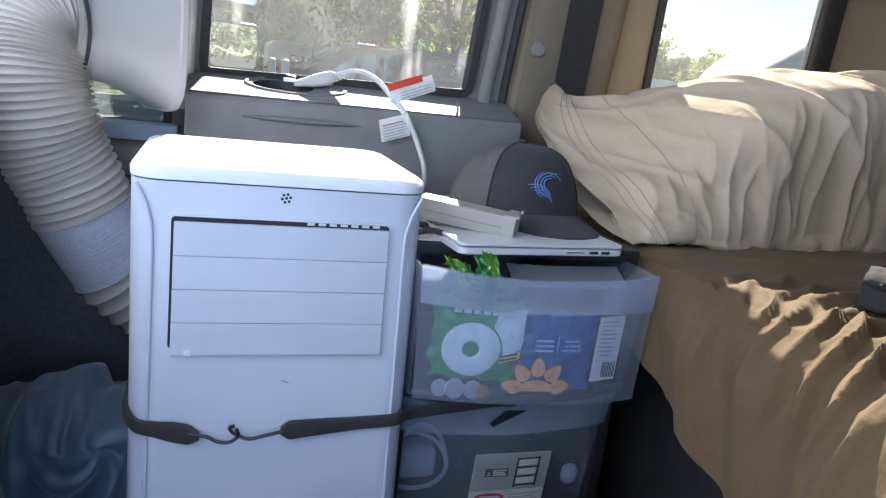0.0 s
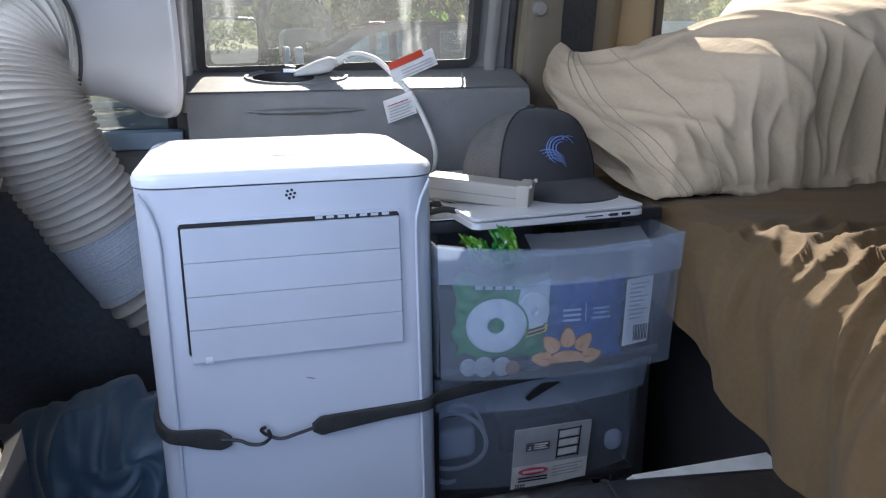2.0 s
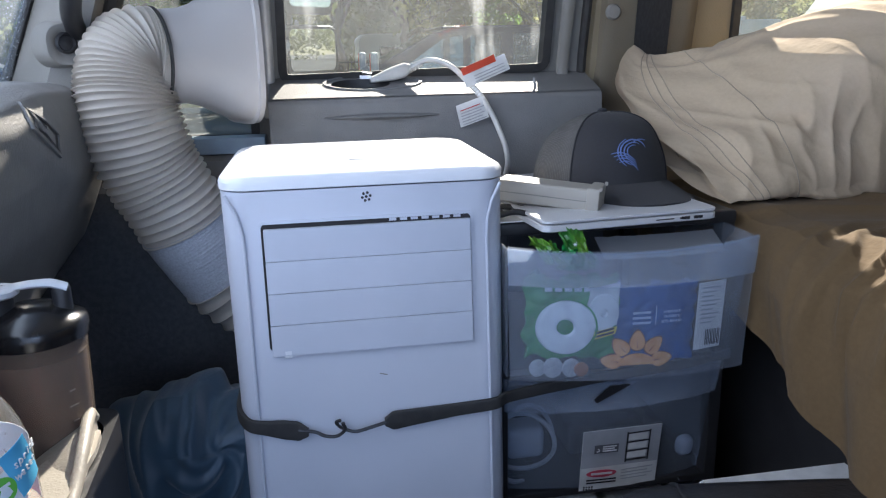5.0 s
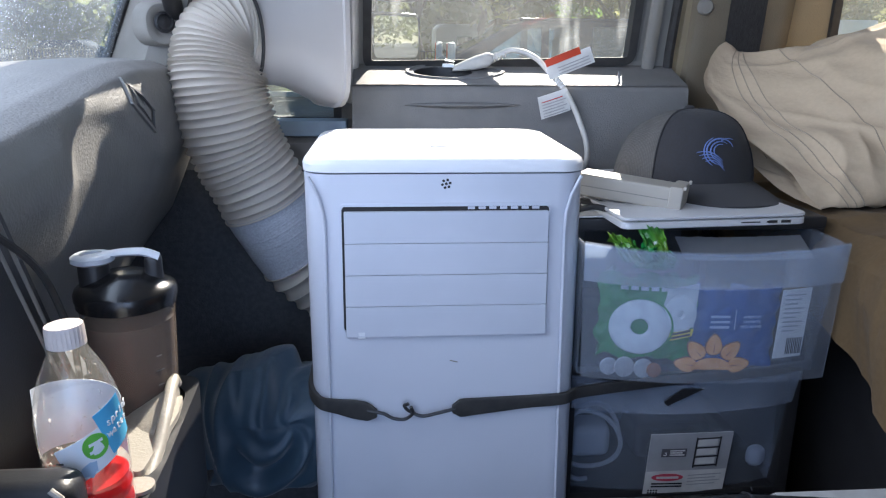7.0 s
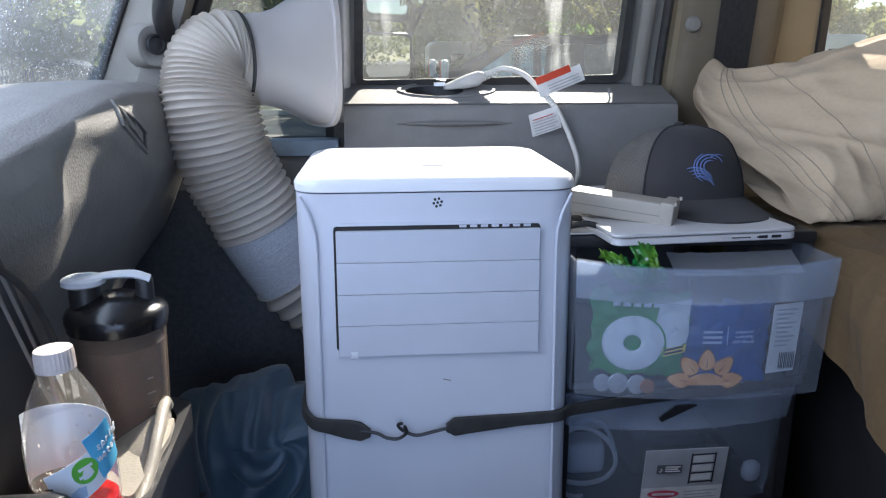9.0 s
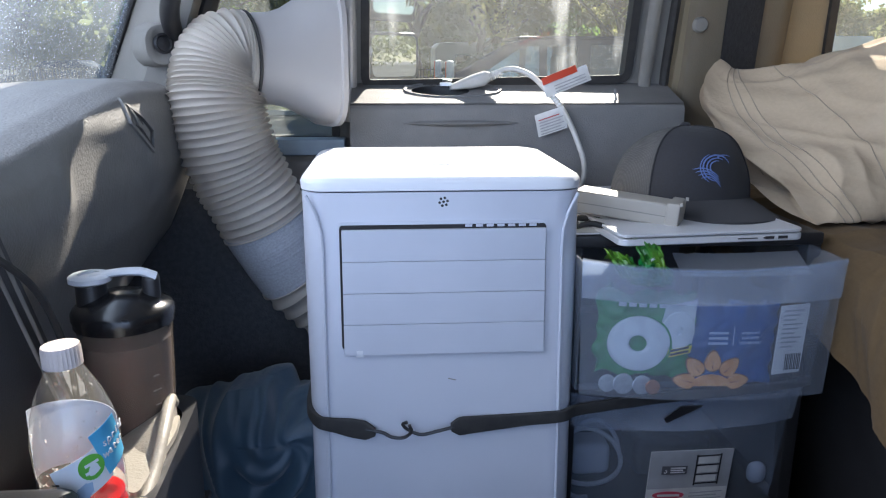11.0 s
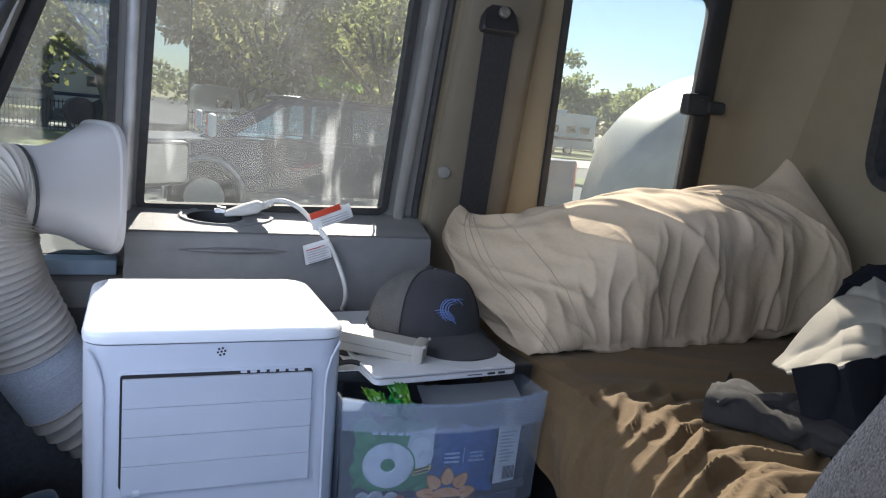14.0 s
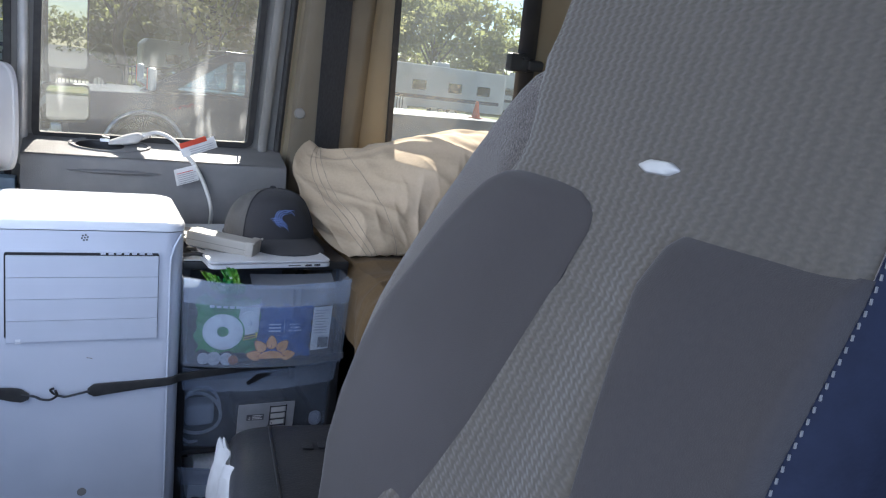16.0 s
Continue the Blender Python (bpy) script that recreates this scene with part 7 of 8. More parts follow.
wire = curve_points([F(0.012, 0.328, 0.012), F(-0.01, 0.324, 0.014), F(-0.03, 0.321, 0.015), F(-0.046, 0.327, 0.013), F(-0.052, 0.335, 0.015), F(-0.047, 0.339, 0.018)], 30)
under(part("wire_hook", tube(wire, 0.0022, 8), BLACK_PLASTIC), strap)

# ---- drinks in the dashboard cup holder ----
HOLDER = mat("holder_grey", (0.34, 0.31, 0.265), 0.4, color2=(0.31, 0.285, 0.24), scale=30, bump=0.3, bump_scale=300, spot=(0.32, 0.295, 0.25))
holder = thing("cup_holder", (-0.32, 0.55, 0.30), "grey plastic cup holder pulled out of the dashboard", "cup holder")
CX, CY, SX, SY = -0.302, 0.46, -0.322, 0.645
circ = lambda x, y, r: [(x + r * math.cos(a), y + r * math.sin(a)) for a in np.linspace(0, 2 * math.pi, 33)[:-1]]
bm = panel(round_poly([(-0.40, 0.385), (-0.262, 0.395), (-0.262, 0.52), (-0.272, 0.70), (-0.40, 0.72)], 0.02), [circ(CX, CY, 0.0365), circ(SX, SY, 0.0445)], lambda u, v, w: (u, v, 0.418 - w), 0.120)
under(part("tray", bm, BLACK_PLASTIC), holder)
under(part("tray_floor", box((-0.335, 0.55, 0.294), (0.13, 0.32, 0.008), 0.002), BLACK_PLASTIC), holder)
# the swept side wing, rolled over at its rim into a sloping inner panel
def wing(u, v):
    y = 0.45 + 0.203 * u
    top = float(np.interp(u, [0, 0.2, 0.45, 0.62, 0.8, 0.93, 1.0], [0.398, 0.406, 0.420, 0.434, 0.443, 0.443, 0.432]))
    x = -0.274 - 0.009 * u + 0.008 * math.sin(math.pi * u) + 0.012 * (1 - v) ** 2
    return (x, y, 0.27 + (top - 0.27) * v)


def inner_panel(u, v):
    x, y, z = wing(0.34 + 0.62 * u, 1.0)
    wide = 0.050 * math.sin(math.pi * (0.12 + 0.80 * u)) ** 0.6
    return (x - 0.003 - wide * v, y - 0.010 * v, z - 0.002 - 0.020 * v ** 1.5)


under(part("side_wing", thicken(sheet(30, 16, wing), 0.008), HOLDER, label="sunlit swept grey wing"), holder)
under(part("inner_panel", thicken(sheet(24, 12, inner_panel), 0.004), HOLDER), holder)
under(part("wing_edge", tube([Vector(wing(u, 1.0)) + Vector((-0.003, 0, 0.001)) for u in np.linspace(0, 1, 30)], 0.006, 10), HOLDER), holder)
bm = panel(round_poly([(-0.335, 0.545), (-0.275, 0.50), (-0.27, 0.60), (-0.275, 0.64)], 0.012), [], lambda u, v, w: (u, v, 0.424 + 0.03 * (v - 0.5) - w), 0.006)
under(part("finger", bm, HOLDER), holder)
bm = panel(rounded(0.050, 0.024, 0.011), [], lambda u, v, w: (-0.286 + u, 0.49 + v, 0.421 - w), 0.005)
under(part("finger", bm, HOLDER), holder)

under(part("front_wall", box((-0.372, 0.405, 0.365), (0.184, 0.036, 0.24), 0.012, 3), BLACK_PLASTIC), holder)
under(part("wall_edge", tube(curve_points([(-0.292, 0.388, 0.484), (-0.283, 0.387, 0.474), (-0.279, 0.387, 0.45), (-0.278, 0.388, 0.425)], 16), 0.0022, 8), HOLDER), holder)
PET = glass("pet_plastic", 0.06, 0.35, (0.96, 0.97, 0.98), speck_scale=190)
RED_DRINK = hazy("red_drink", (0.75, 0.03, 0.03), 0.25, 0.1)
RED_DRINK.node_tree.nodes["Transparent BSDF"].inputs[0].default_value = (0.9, 0.08, 0.07, 1)
bottle = thing("drink_bottle", Matrix.Translation((CX + 0.010, CY, 0.299)) @ pose(0, 0, 0, 0, -2.0, 0) @ Matrix.Diagonal((0.92, 0.92, 1, 1)), "clear plastic bottle half full of red drink", "bottle")
prof = [(0.020, 0.0), (0.030, 0.003), (0.0325, 0.010)]
for k in range(11):
    prof += [(0.0328, 0.014 + 0.013 * k), (0.0312, 0.0185 + 0.013 * k), (0.0328, 0.023 + 0.013 * k)]
prof += [(0.0332, 0.168), (0.0332, 0.203), (0.0318, 0.213), (0.0290, 0.224), (0.0245, 0.236), (0.0190, 0.2465), (0.0150, 0.254), (0.0132, 0.258), (0.0132, 0.266)]
part("bottle_body", lathe(prof, 36), PET, bottle)
part("drink", lathe([(0.0005, 0.003)] + [(r - 0.0012, z) for r, z in prof if 0.003 <= z < 0.150] + [(0.0305, 0.152), (0.0005, 0.152)], 36), RED_DRINK, bottle, "red drink")
capr = [(0.0142 + (0.0006 if k % 2 else 0), a) for k, a in enumerate(np.linspace(0, 2 * math.pi, 61)[:-1])]
bm = loft([[(r * s * math.cos(a), r * s * math.sin(a), 0.258 + z) for r, a in capr] for s, z in ((1, 0), (1, 0.012), (0.95, 0.0155), (0.5, 0.0160), (0.02, 0.0160))])
part("screw_cap", bm, mat("cap_white", (0.66, 0.58, 0.54), 0.5), bottle, "white screw cap")
LAB_BLUE = mat("label_blue", (0.06, 0.36, 0.62), 0.4, color2=(0.10, 0.45, 0.70), scale=30)
LAB_GREEN = mat("label_green", (0.12, 0.45, 0.06), 0.4)
LAB_PALE = mat("label_pale_blue", (0.35, 0.50, 0.68), 0.45)
LAB_WHITE = mat("label_white", (0.72, 0.72, 0.72), 0.45, color2=(0.62, 0.68, 0.74), scale=40)


def patch(ac, zc, w, h, rot, name, m, r=0.0338, n=14, label=""):
    """A stuck-on label, w by h, turned by rot, bent round the bottle about the angle ac."""
    c, s = math.cos(radians(rot)), math.sin(radians(rot))

    def fn(u, v):
        X, Y = (u - 0.5) * w, (v - 0.5) * h
        a = radians(ac) + (X * c - Y * s) / r
        return (r * math.cos(a), r * math.sin(a), zc + X * s + Y * c)

    bm = sheet(n, 6, fn)
    thicken(bm, 0.0004)
    return part(name, bm, m, bottle, label)


patch(-64, 0.182, 0.040, 0.030, 22, "paper_label", LAB_WHITE, label="white label with a green disc")
patch(-20, 0.199, 0.026, 0.037, 20, "blue_label", LAB_BLUE, 0.0341)
patch(112, 0.192, 0.098, 0.052, 10, "back_label", LAB_WHITE, 0.0322, 24)
for k in range(4):
    patch(-68 + 3 * k, 0.170 + 0.0035 * (k % 2), 0.008, 0.006, 30 * k, "print_fleck", LAB_PALE, 0.0342, 5)
for word, z in (("spring", 0.2005), ("water", 0.1915)):
    for i, ch in enumerate(word):
        a = radians(-31) + i * 0.0046 / 0.0344
        lettering(ch, 0.0085, LAB_WHITE, Matrix.Translation((0.0346 * math.cos(a), 0.0346 * math.sin(a), z + 0.0014 * i)) @ pose(0, 0, 0, 0, 0, math.degrees(a) + 90) @ pose(0, 0, 0, 90, 0, 0), bottle)
bm = bmesh.new()
pts = [bm.verts.new((0.0344 * math.cos(radians(-52) + 0.29 * math.cos(t)), 0.0344 * math.sin(radians(-52) + 0.29 * math.cos(t)), 0.189 + 0.0098 * math.sin(t))) for t in np.linspace(0, 2 * math.pi, 25)[:-1]]
bm.faces.new(pts)
thicken(bm, 0.0004)
part("green_disc", bm, LAB_GREEN, bottle, "plain green disc")
for k in range(2):
    patch(-52, 0.186 + 0.006 * k, 0.011, 0.0022, 14, "print_bar", LAB_WHITE, 0.0352, 8)
for k in range(9):
    a = -66 - 33 + 1.4 * k
    patch(a, 0.1755 - 0.0034 * k + 0.004, 0.006, 0.0012 + 0.0006 * (k % 2), 0, "bar_code_bar", INK, 0.0343, 4)

SMOKE = hazy("smoked_plastic", (0.32, 0.25, 0.20), 0.5, 0.22)
shaker = thing("shaker_bottle", (SX, SY, 0.338), "smoked grey shaker bottle with a black lid", "shaker bottle")
part("cup", lathe([(0.033, 0.0), (0.036, 0.003), (0.0365, 0.02), (0.0415, 0.13), (0.0434, 0.187)], 40), SMOKE, shaker)
part("drink", lathe([(0.0345, 0.004), (0.035, 0.02), (0.0395, 0.13), (0.0412, 0.170), (0.001, 0.171)], 32), mat("shake_brown", (0.20, 0.145, 0.11), 0.6), shaker)
part("lid", lathe([(0.0440, 0.185), (0.0458, 0.186), (0.0460, 0.194), (0.0470, 0.193), (0.0470, 0.199), (0.0450, 0.203), (0.040, 0.206), (0.030, 0.212), (0.018, 0.2165), (0.001, 0.218)], 40), mat("lid_black", (0.014, 0.014, 0.015), 0.2, scale=30, bump=0.05), shaker, "black screw lid")
tilt_v = Vector((-0.97, -0.24, 0)).normalized()
sp = tilt_v * 0.026
part("spout", lathe([(0.0145, 0.198), (0.0140, 0.226), (0.012, 0.229)], 24, (sp.x, sp.y, 0)), BLACK_PLASTIC, shaker)
hg = tilt_v * -0.027
bm = box((0, 0, 0), (0.016, 0.022, 0.030), 0.006, 3)
ob = part("hinge_post", bm, BLACK_PLASTIC, shaker)
ob.matrix_basis = Matrix.Translation((hg.x, hg.y, 0.2175)) @ pose(0, 0, 0, 0, 0, 14)
FLIP = mat("flip_white", (0.66, 0.70, 0.76), 0.4)
line = [Vector((sp.x, sp.y, 0.2325)) - tilt_v * 0.058 * t + Vector((0, 0, 0.003 * math.sin(math.pi * t) - 0.004 * max(0, t - 0.8) / 0.2)) for t in np.linspace(0, 1, 14)]
fl = part("flip_cap", tube(line, lambda t: 0.0085 + 0.002 * t, 12, squash=(1.0, 0.35)), FLIP, shaker, "pale flip cap")
part("stopper", lathe([(0.0165, 0.0), (0.0195, 0.002), (0.0195, 0.0065), (0.0165, 0.0085), (0.011, 0.0085), (0.010, 0.006), (0.001, 0.006)], 24, (sp.x, sp.y, 0.2275)), FLIP, fl)
for k in range(7):
    a = radians(-38)
    r = 0.0385 + 0.0004 * k + 0.0015
    ob = part("volume_mark", box((0, 0, 0), (0.0008, 0.006 + 0.003 * (k % 2), 0.001)), PILLAR_GREY, shaker)
    ob.matrix_basis = Matrix.Translation((r * math.cos(a), r * math.sin(a), 0.05 + 0.015 * k)) @ pose(0, 0, 0, 0, 0, -38)

# ---- footwell: bag, shoe, shift knob, console ----
NYLON = mat("nylon_blue", (0.040, 0.082, 0.125), 0.34, color2=(0.034, 0.071, 0.110), scale=40, bump=0.15, bump_scale=900, sheen=0.3)


def sack(u, v):
    a, ph = 2 * math.pi * u, math.pi * v
    c = Vector((-0.248, 1.0, 0.205))
    d = Vector((math.cos(a) * math.sin(ph) ** 0.8, math.sin(a) * math.sin(ph) ** 0.8, -math.cos(ph)))
    p = Vector((d.x * 0.145, d.y * 0.115, math.copysign(abs(d.z) ** 0.85, d.z) * 0.090)) + c
    # long folds hang down its slack side, others wind round the gathered neck
    px, pz = p.x + 0.212, p.z - 0.246
    rr, an = math.hypot(px, pz), math.atan2(pz, px)
    wind = step(-0.290, -0.250, p.x - 0.25 * (p.z - 0.25))
    slack = 0.022 * (fold((p.x + 0.30 * p.z + 0.02 * noise.noise(p * 6), p.z * 0.10, p.y * 0.3), 10, 1.5, 4) - 0.45) + 0.008 * (fold((p.x + 0.22 * p.z, p.z * 0.12, 0), 27, 1.5, 8) - 0.45)
    q = an * 1.0 + 26 * rr + 1.3 * noise.noise(p * 10)
    twist = (0.011 * math.sin(2 * q + 1.5 * noise.noise(p * 11)) + 0.006 * math.sin(5.3 * q + 2 + 3 * noise.noise(p * 7))) * step(0.0, 0.045, rr) + 0.008 * (fold((q * 0.25, rr * 2, 0), 4, 1.4, 2) - 0.4)
    p += d * ((1 - wind) * slack + wind * twist + 0.012 * noise.noise(p * 8))
    p.z = max(0.122 + 0.022 * abs(math.sin(p.x * 38)), p.z)
    return p


bag = thing("nylon_sack", (-0.265, 0.985, 0.122), "crumpled blue nylon sack in the footwell", "sack")
under(part("sack_body", sheet(240, 170, sack, close_u=True), NYLON, smooth=180), bag)


tagged(part("floor_hump", box((-0.29, 1.11, 0.025), (0.34, 0.19, 0.19), 0.03), CARPET), "dark carpeted hump in the footwell", "floor", kind="structure")
shoe = thing("sneaker", Matrix.Translation((-0.318, 0.945, FLOOR)) @ pose(0, 0, 0, 0, 0, 6), "maroon mesh sneaker with a white rubber toe", "shoe")


def shoe_ring(s):
    x = -0.15 + 0.30 * s
    w = 0.036 + 0.012 * math.sin(math.pi * min(1, s * 1.05)) - 0.018 * max(0, s - 0.85) / 0.15
    h = float(np.interp(s, [0, 0.25, 0.45, 0.7, 0.92, 1.0], [0.085, 0.085, 0.078, 0.062, 0.046, 0.028]))
    return x, w, h


bm = loft([[(x, w * math.cos(a), 0.022 + (h - 0.0) * abs(math.sin(a)) ** 0.7) for a in np.linspace(0, math.pi, 18)] for x, w, h in [shoe_ring(s) for s in np.linspace(0, 0.985, 26)]])
part("upper", bm, woven("maroon_mesh", (0.13, 0.015, 0.025), (0.09, 0.01, 0.02), (3200, 3200), bump=0.8, kind="x"), shoe)
bm = loft([[(x * 1.02, w * k, z) for k, z in ((-1.06, 0.0), (-1.1, 0.012), (-1.05, 0.028), (1.05, 0.028), (1.1, 0.012), (1.06, 0.0))] for x, w, h in [shoe_ring(s) for s in np.linspace(0, 1.0, 26)]])
part("sole", bm, mat("sole_white", (0.60, 0.58, 0.55), 0.7), shoe, "off-white rubber sole")
bm = loft([[(x + 0.002, w * 1.04 * math.cos(a), 0.022 + (h * 0.92 + 0.003) * abs(math.sin(a)) ** 0.7) for a in np.linspace(0, math.pi, 16)] for x, w, h in [shoe_ring(s) for s in np.linspace(0.86, 1.0, 8)]])
part("toe_cap", bm, bpy.data.materials["sole_white"], shoe)
for k in range(4):
    x, w, h = shoe_ring(0.42 + 0.07 * k)
    part("lace", tube([(x, -0.6 * w, h * 0.85 + 0.02), (x + 0.006, 0, h + 0.027), (x, 0.6 * w, h * 0.85 + 0.02)], 0.0028, 6), INK, shoe)
CRACKLE = mat("crackle", (0.40, 0.39, 0.37), 0.3, color2=(0.20, 0.20, 0.20), scale=70, detail=1, bump=0.5, bump_scale=90, stretch=(1, 1, 2.5))
knob = thing("shift_knob", (-0.247, 0.445, 0.256), "pale crackle-patterned shift knob on a dark lever", "shift knob")
part("knob_head", lathe([(0.012, 0.07), (0.030, 0.082), (0.0385, 0.100), (0.037, 0.116), (0.028, 0.128), (0.014, 0.134), (0.001, 0.135)], 32), CRACKLE, knob)
part("lever", tube([(0, 0, 0.075), (0.02, 0.02, -0.15), (0.04, 0.03, -0.37)], 0.010, 10), BLACK_PLASTIC, knob)
LEATHER = mat("black_leather", (0.014, 0.014, 0.016), 0.22, color2=(0.024, 0.023, 0.024), scale=60, bump=0.35, bump_scale=260, spot=(0.03, 0.03, 0.03), spot_scale=8, rough2=0.5)
con = thing("centre_console", Matrix.Translation((0.236, 0.625, FLOOR)) @ pose(0, 0, 0, 0, 0, -8), "black leather-topped console between the seats", "console")
part("base", box((0.155, -0.20, 0.14), (0.29, 0.36, 0.28), 0.015), BLACK_PLASTIC, con)


def lid_skin(u, v):
    a = 2 * math.pi * v
    c, s = math.cos(a), math.sin(a)
    x = 0.155 + 0.160 * math.copysign(abs(c) ** 0.35, c)
    e = min(u, 1 - u) * 0.40
    k = min(1, e / 0.045)
    shrink = math.sqrt(max(0, 1 - (1 - k) ** 2))
    z = 0.335 + (0.065 * shrink * 0.9 + 0.004) * math.copysign(abs(s) ** 0.5, s)
    return (0.155 + (x - 0.155) * (0.82 + 0.18 * shrink), -0.40 + 0.40 * u, z + 0.002 * noise.noise(Vector((u * 4, v * 4, 1))))


part("armrest_lid", sheet(50, 60, lid_skin), LEATHER, con, "padded black leather lid", smooth=70)
part("seam", tube([(0.062, -0.39 + 0.385 * t, 0.400 - 0.03 * max(0, (t - 0.9) / 0.1) ** 2) for t in np.linspace(0, 1, 24)], 0.0022, 6), LEATHER, con)
for k in range(26):
    part("stitch", box((0.067, -0.37 + 0.0142 * k, 0.4005), (0.0010, 0.0055, 0.0006)), LEATHER, con)
for k in range(5):
    part("embossed_bar", box((0.12 + 0.026 * k, -0.115, 0.4005), (0.018, 0.022, 0.0012), 0.0004), LEATHER, con)
part("embossed_bar", box((0.19, -0.145, 0.4005), (0.05, 0.006, 0.001), 0.0004), LEATHER, con)
tagged(part("plastic_bag", sheet(26, 22, lambda u, v: (0.195 + 0.045 * u + 0.012 * noise.noise(Vector((u * 4, v * 5, 1))), 0.60 - 0.18 * v, 0.10 + 0.205 * math.sin(math.pi * (0.15 + 0.6 * u)) + 0.02 * noise.noise(Vector((u * 6, v * 4, 7))))), mat("bag_white", (0.68, 0.70, 0.72), 0.4, bump=0.3, bump_scale=40)), "crumpled white plastic bag beside the console", "plastic bag")
for k in range(4):
    tagged(part("paper_sheet", box((0.50, 0.66 - 0.004 * k, 0.225 + 0.004 * k), (0.20, 0.13, 0.0025)), PAPER), "white paper sheet stacked beside the console", "paper", "papers beside the console")
tagged(part("paper_stand", box((0.50, 0.66, 0.075), (0.18, 0.12, 0.29), 0.006), BLACK_PLASTIC), "black box under the papers", "box")

# ---- jacket on the bed ----
JACKET = mat("jacket_cloth", (0.27, 0.245, 0.20), 0.85, color2=(0.24, 0.22, 0.18), scale=60, bump=0.2, bump_scale=800, spot=(0.23, 0.21, 0.17), sheen=0.1)
DARK_CLOTH = mat("jacket_dark_cloth", (0.009, 0.010, 0.014), 0.85, spec=0.2, scale=60, bump=0.2)
CUFF = mat("jacket_cuff", (0.026, 0.024, 0.024), 0.9, color2=(0.022, 0.021, 0.020), scale=90, bump=0.3, bump_scale=700)
jacket = thing("jacket", (0.85, 0.45, 0.545), "crumpled olive-grey jacket with a black underside thrown on the bed", "jacket")


def creased(net, seed, amp, nu=60, nv=60):
    """Cloth stiffly folded over the corners of a coarse net."""
    net = np.array(net, float)
    rows, cols = net.shape[0] - 1, net.shape[1] - 1

    def fn(u, v):
        a, b = min(u * rows, rows - 1e-6), min(v * cols, cols - 1e-6)
        i, j = int(a), int(b)
        f, g = a - i, b - j
        f, g = f * 0.5 + step(0, 1, f) * 0.5, g * 0.5 + step(0, 1, g) * 0.5
        p = Vector((net[i, j] * (1 - f) + net[i + 1, j] * f) * (1 - g) + (net[i, j + 1] * (1 - f) + net[i + 1, j + 1] * f) * g)
        w = noise.noise(p * 9 + Vector((seed, 0, 0))) + 0.5 * noise.noise(p * 22 + Vector((0, seed, 0))) - 1.2 * (fold(p, 11, 4, seed) - 0.2)
        return p + Vector((-0.5, -0.4, 0.7)) * amp * w
    return thicken(sheet(nu, nv, fn), 0.004)


def heap(c, r, seed, sharp=1.0, amp=0.05):
    """A crumpled mound of cloth."""
    def fn(u, v):
        a, ph = 2 * math.pi * u, math.pi / 2 * v
        d = Vector((math.cos(a) * math.cos(ph), math.sin(a) * math.cos(ph), math.sin(ph)))
        w = 1 + 0.22 * noise.noise(d * 1.6 + Vector((seed, 0, 0)))
        p = Vector(c) + Vector((d.x * r[0], d.y * r[1], d.z * r[2])) * w
        p += d * amp * (noise.noise(p * 8 + Vector((seed, 0, 0))) + 0.45 * noise.noise(p * 19 + Vector((0, seed, 0))) - 0.4 * fold(p, 12, 3 * sharp, seed))
        p.z = max(p.z, 0.548)
        return p
    return sheet(90, 46, fn, close_u=True)


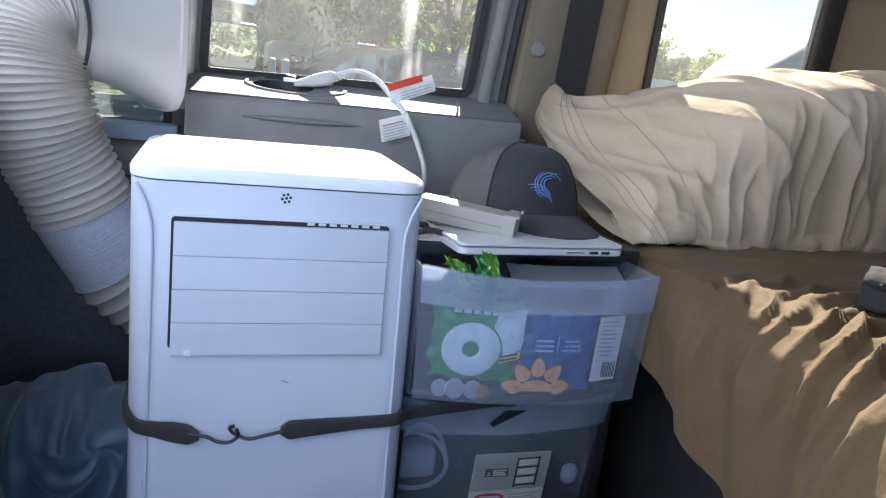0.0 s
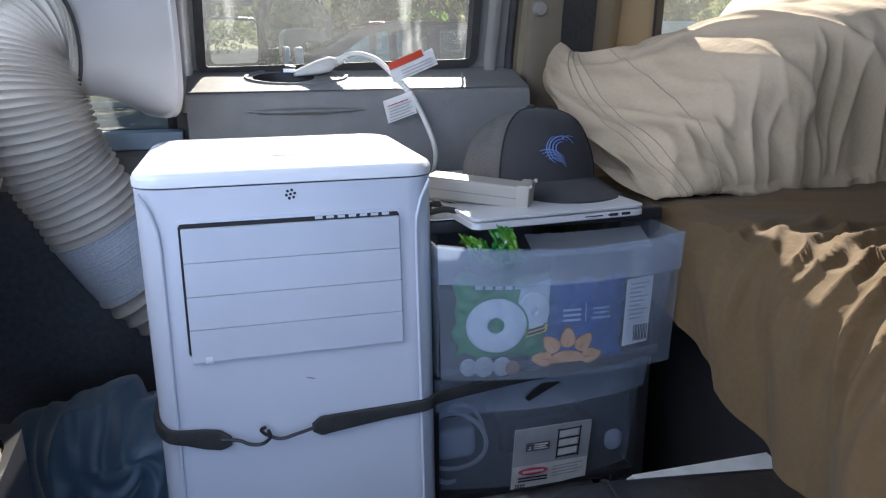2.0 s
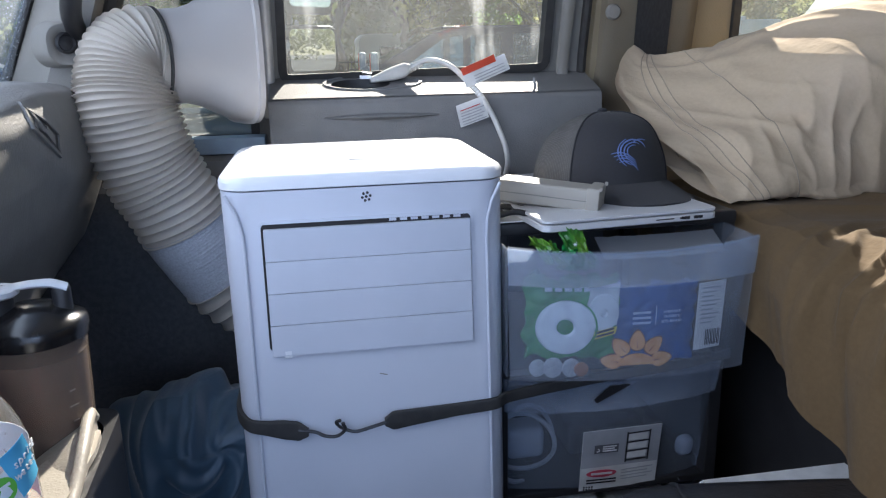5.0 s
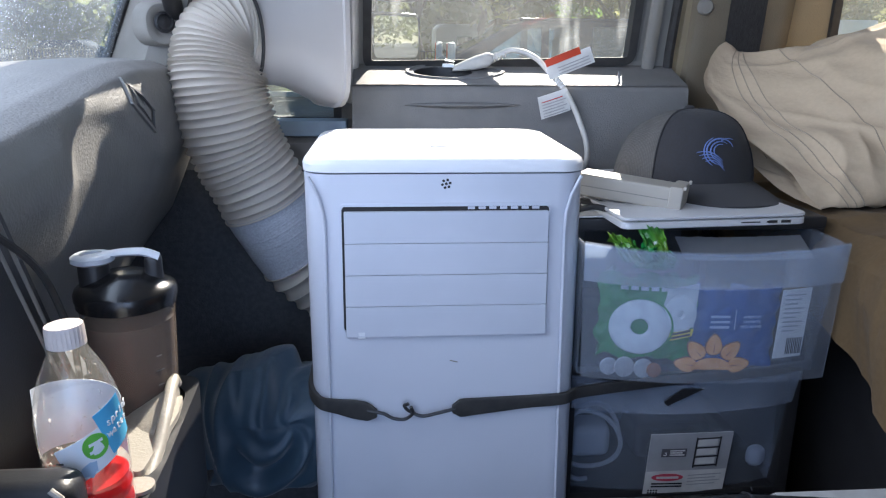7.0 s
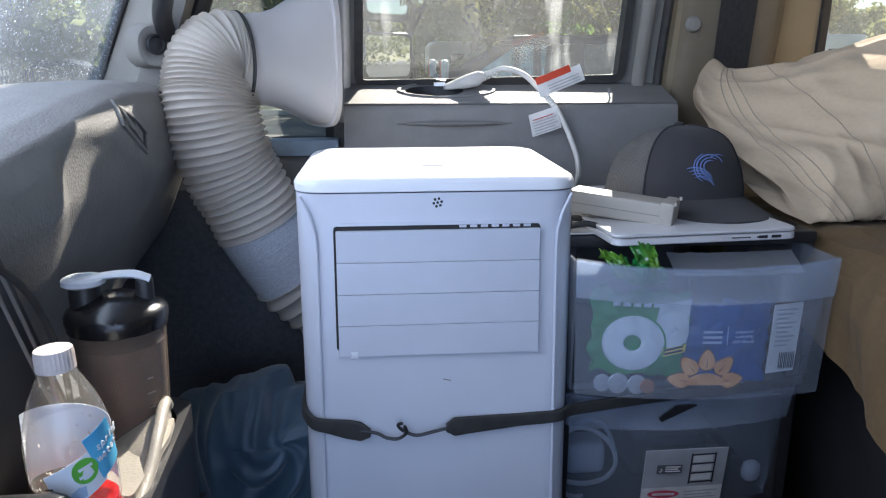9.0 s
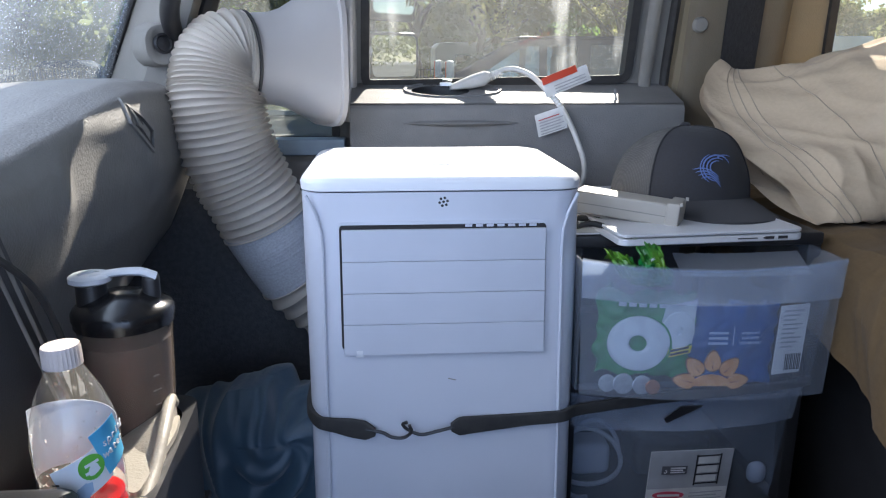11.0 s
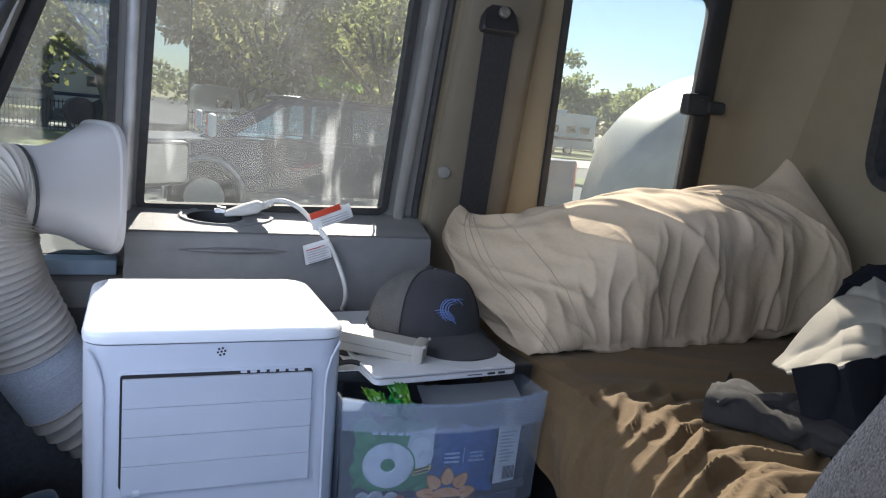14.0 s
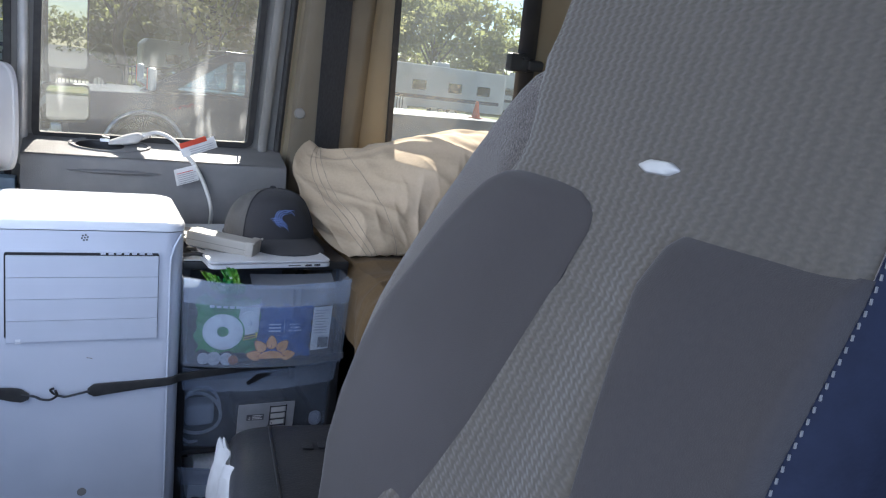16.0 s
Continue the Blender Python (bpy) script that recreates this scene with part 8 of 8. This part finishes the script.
back = [[(0.748, 0.597, 0.636), (0.85, 0.60, 0.730), (0.93, 0.60, 0.766), (1.04, 0.60, 0.76)],
        [(0.742, 0.580, 0.638), (0.80, 0.535, 0.702), (0.87, 0.535, 0.735), (0.99, 0.53, 0.74)],
        [(0.712, 0.530, 0.650), (0.74, 0.480, 0.672), (0.80, 0.470, 0.690), (0.93, 0.46, 0.70)]]
under(part("back_panel", creased(back, 4, 0.008), JACKET, smooth=180), jacket)
# underside, hood and collar take the near-black material
inside = [[(0.716, 0.534, 0.645), (0.744, 0.484, 0.668), (0.804, 0.474, 0.686), (0.93, 0.465, 0.695)],
          [(0.728, 0.520, 0.60), (0.750, 0.455, 0.615), (0.82, 0.435, 0.63), (0.94, 0.42, 0.63)],
          [(0.722, 0.500, 0.552), (0.745, 0.430, 0.552), (0.83, 0.405, 0.552), (0.95, 0.39, 0.552)]]
under(part("underside", creased(inside, 14, 0.012), DARK_CLOTH, label="black underside", smooth=180), jacket)
under(part("hood", heap((0.93, 0.50, 0.55), (0.12, 0.10, 0.19), 14, 1.4, 0.03), DARK_CLOTH, smooth=180), jacket)
collar = [[(0.855, 0.603, 0.722), (0.88, 0.606, 0.752), (0.90, 0.59, 0.745)], [(0.92, 0.603, 0.755), (0.93, 0.606, 0.778), (0.95, 0.585, 0.760)], [(1.00, 0.60, 0.75), (1.00, 0.606, 0.775), (1.01, 0.58, 0.76)]]
under(part("collar", creased(collar, 21, 0.005, 30, 20), DARK_CLOTH, smooth=180), jacket)
# an empty cuff, flattened, with a pale hem
rings = []
for k in range(24):
    f = k / 23
    c = Vector((0.668, 0.618, 0.574)).lerp(Vector((0.775, 0.42, 0.568)), f) + Vector((0.012 * math.sin(math.pi * f), 0, 0.004 * math.sin(9 * f)))
    wide, high = 0.040 + 0.008 * math.sin(7 * f), 0.028 - 0.006 * math.sin(math.pi * f)
    rings.append([c + Vector((wide * 0.85 * math.cos(a), wide * 0.5 * math.cos(a), high * math.copysign(abs(math.sin(a)) ** 0.7, math.sin(a)))) + Vector((1, 1, 1)) * 0.012 * noise.noise(Vector((math.cos(a) * 2.2, math.sin(a) * 2.2, f * 7))) for a in np.linspace(0, 2 * math.pi, 37)[:-1]])
under(part("sleeve", thicken(loft(rings, caps=False), 0.003), CUFF, label="dark grey sleeve end", smooth=180), jacket)
hem = [[(0.69, 0.585, 0.592), (0.715, 0.555, 0.606), (0.745, 0.535, 0.612)], [(0.695, 0.565, 0.592), (0.722, 0.535, 0.603), (0.752, 0.515, 0.605)], [(0.71, 0.55, 0.582), (0.735, 0.52, 0.585), (0.76, 0.50, 0.58)]]
under(part("hem", creased(hem, 8, 0.008, 36, 30), CUFF, smooth=180), jacket)
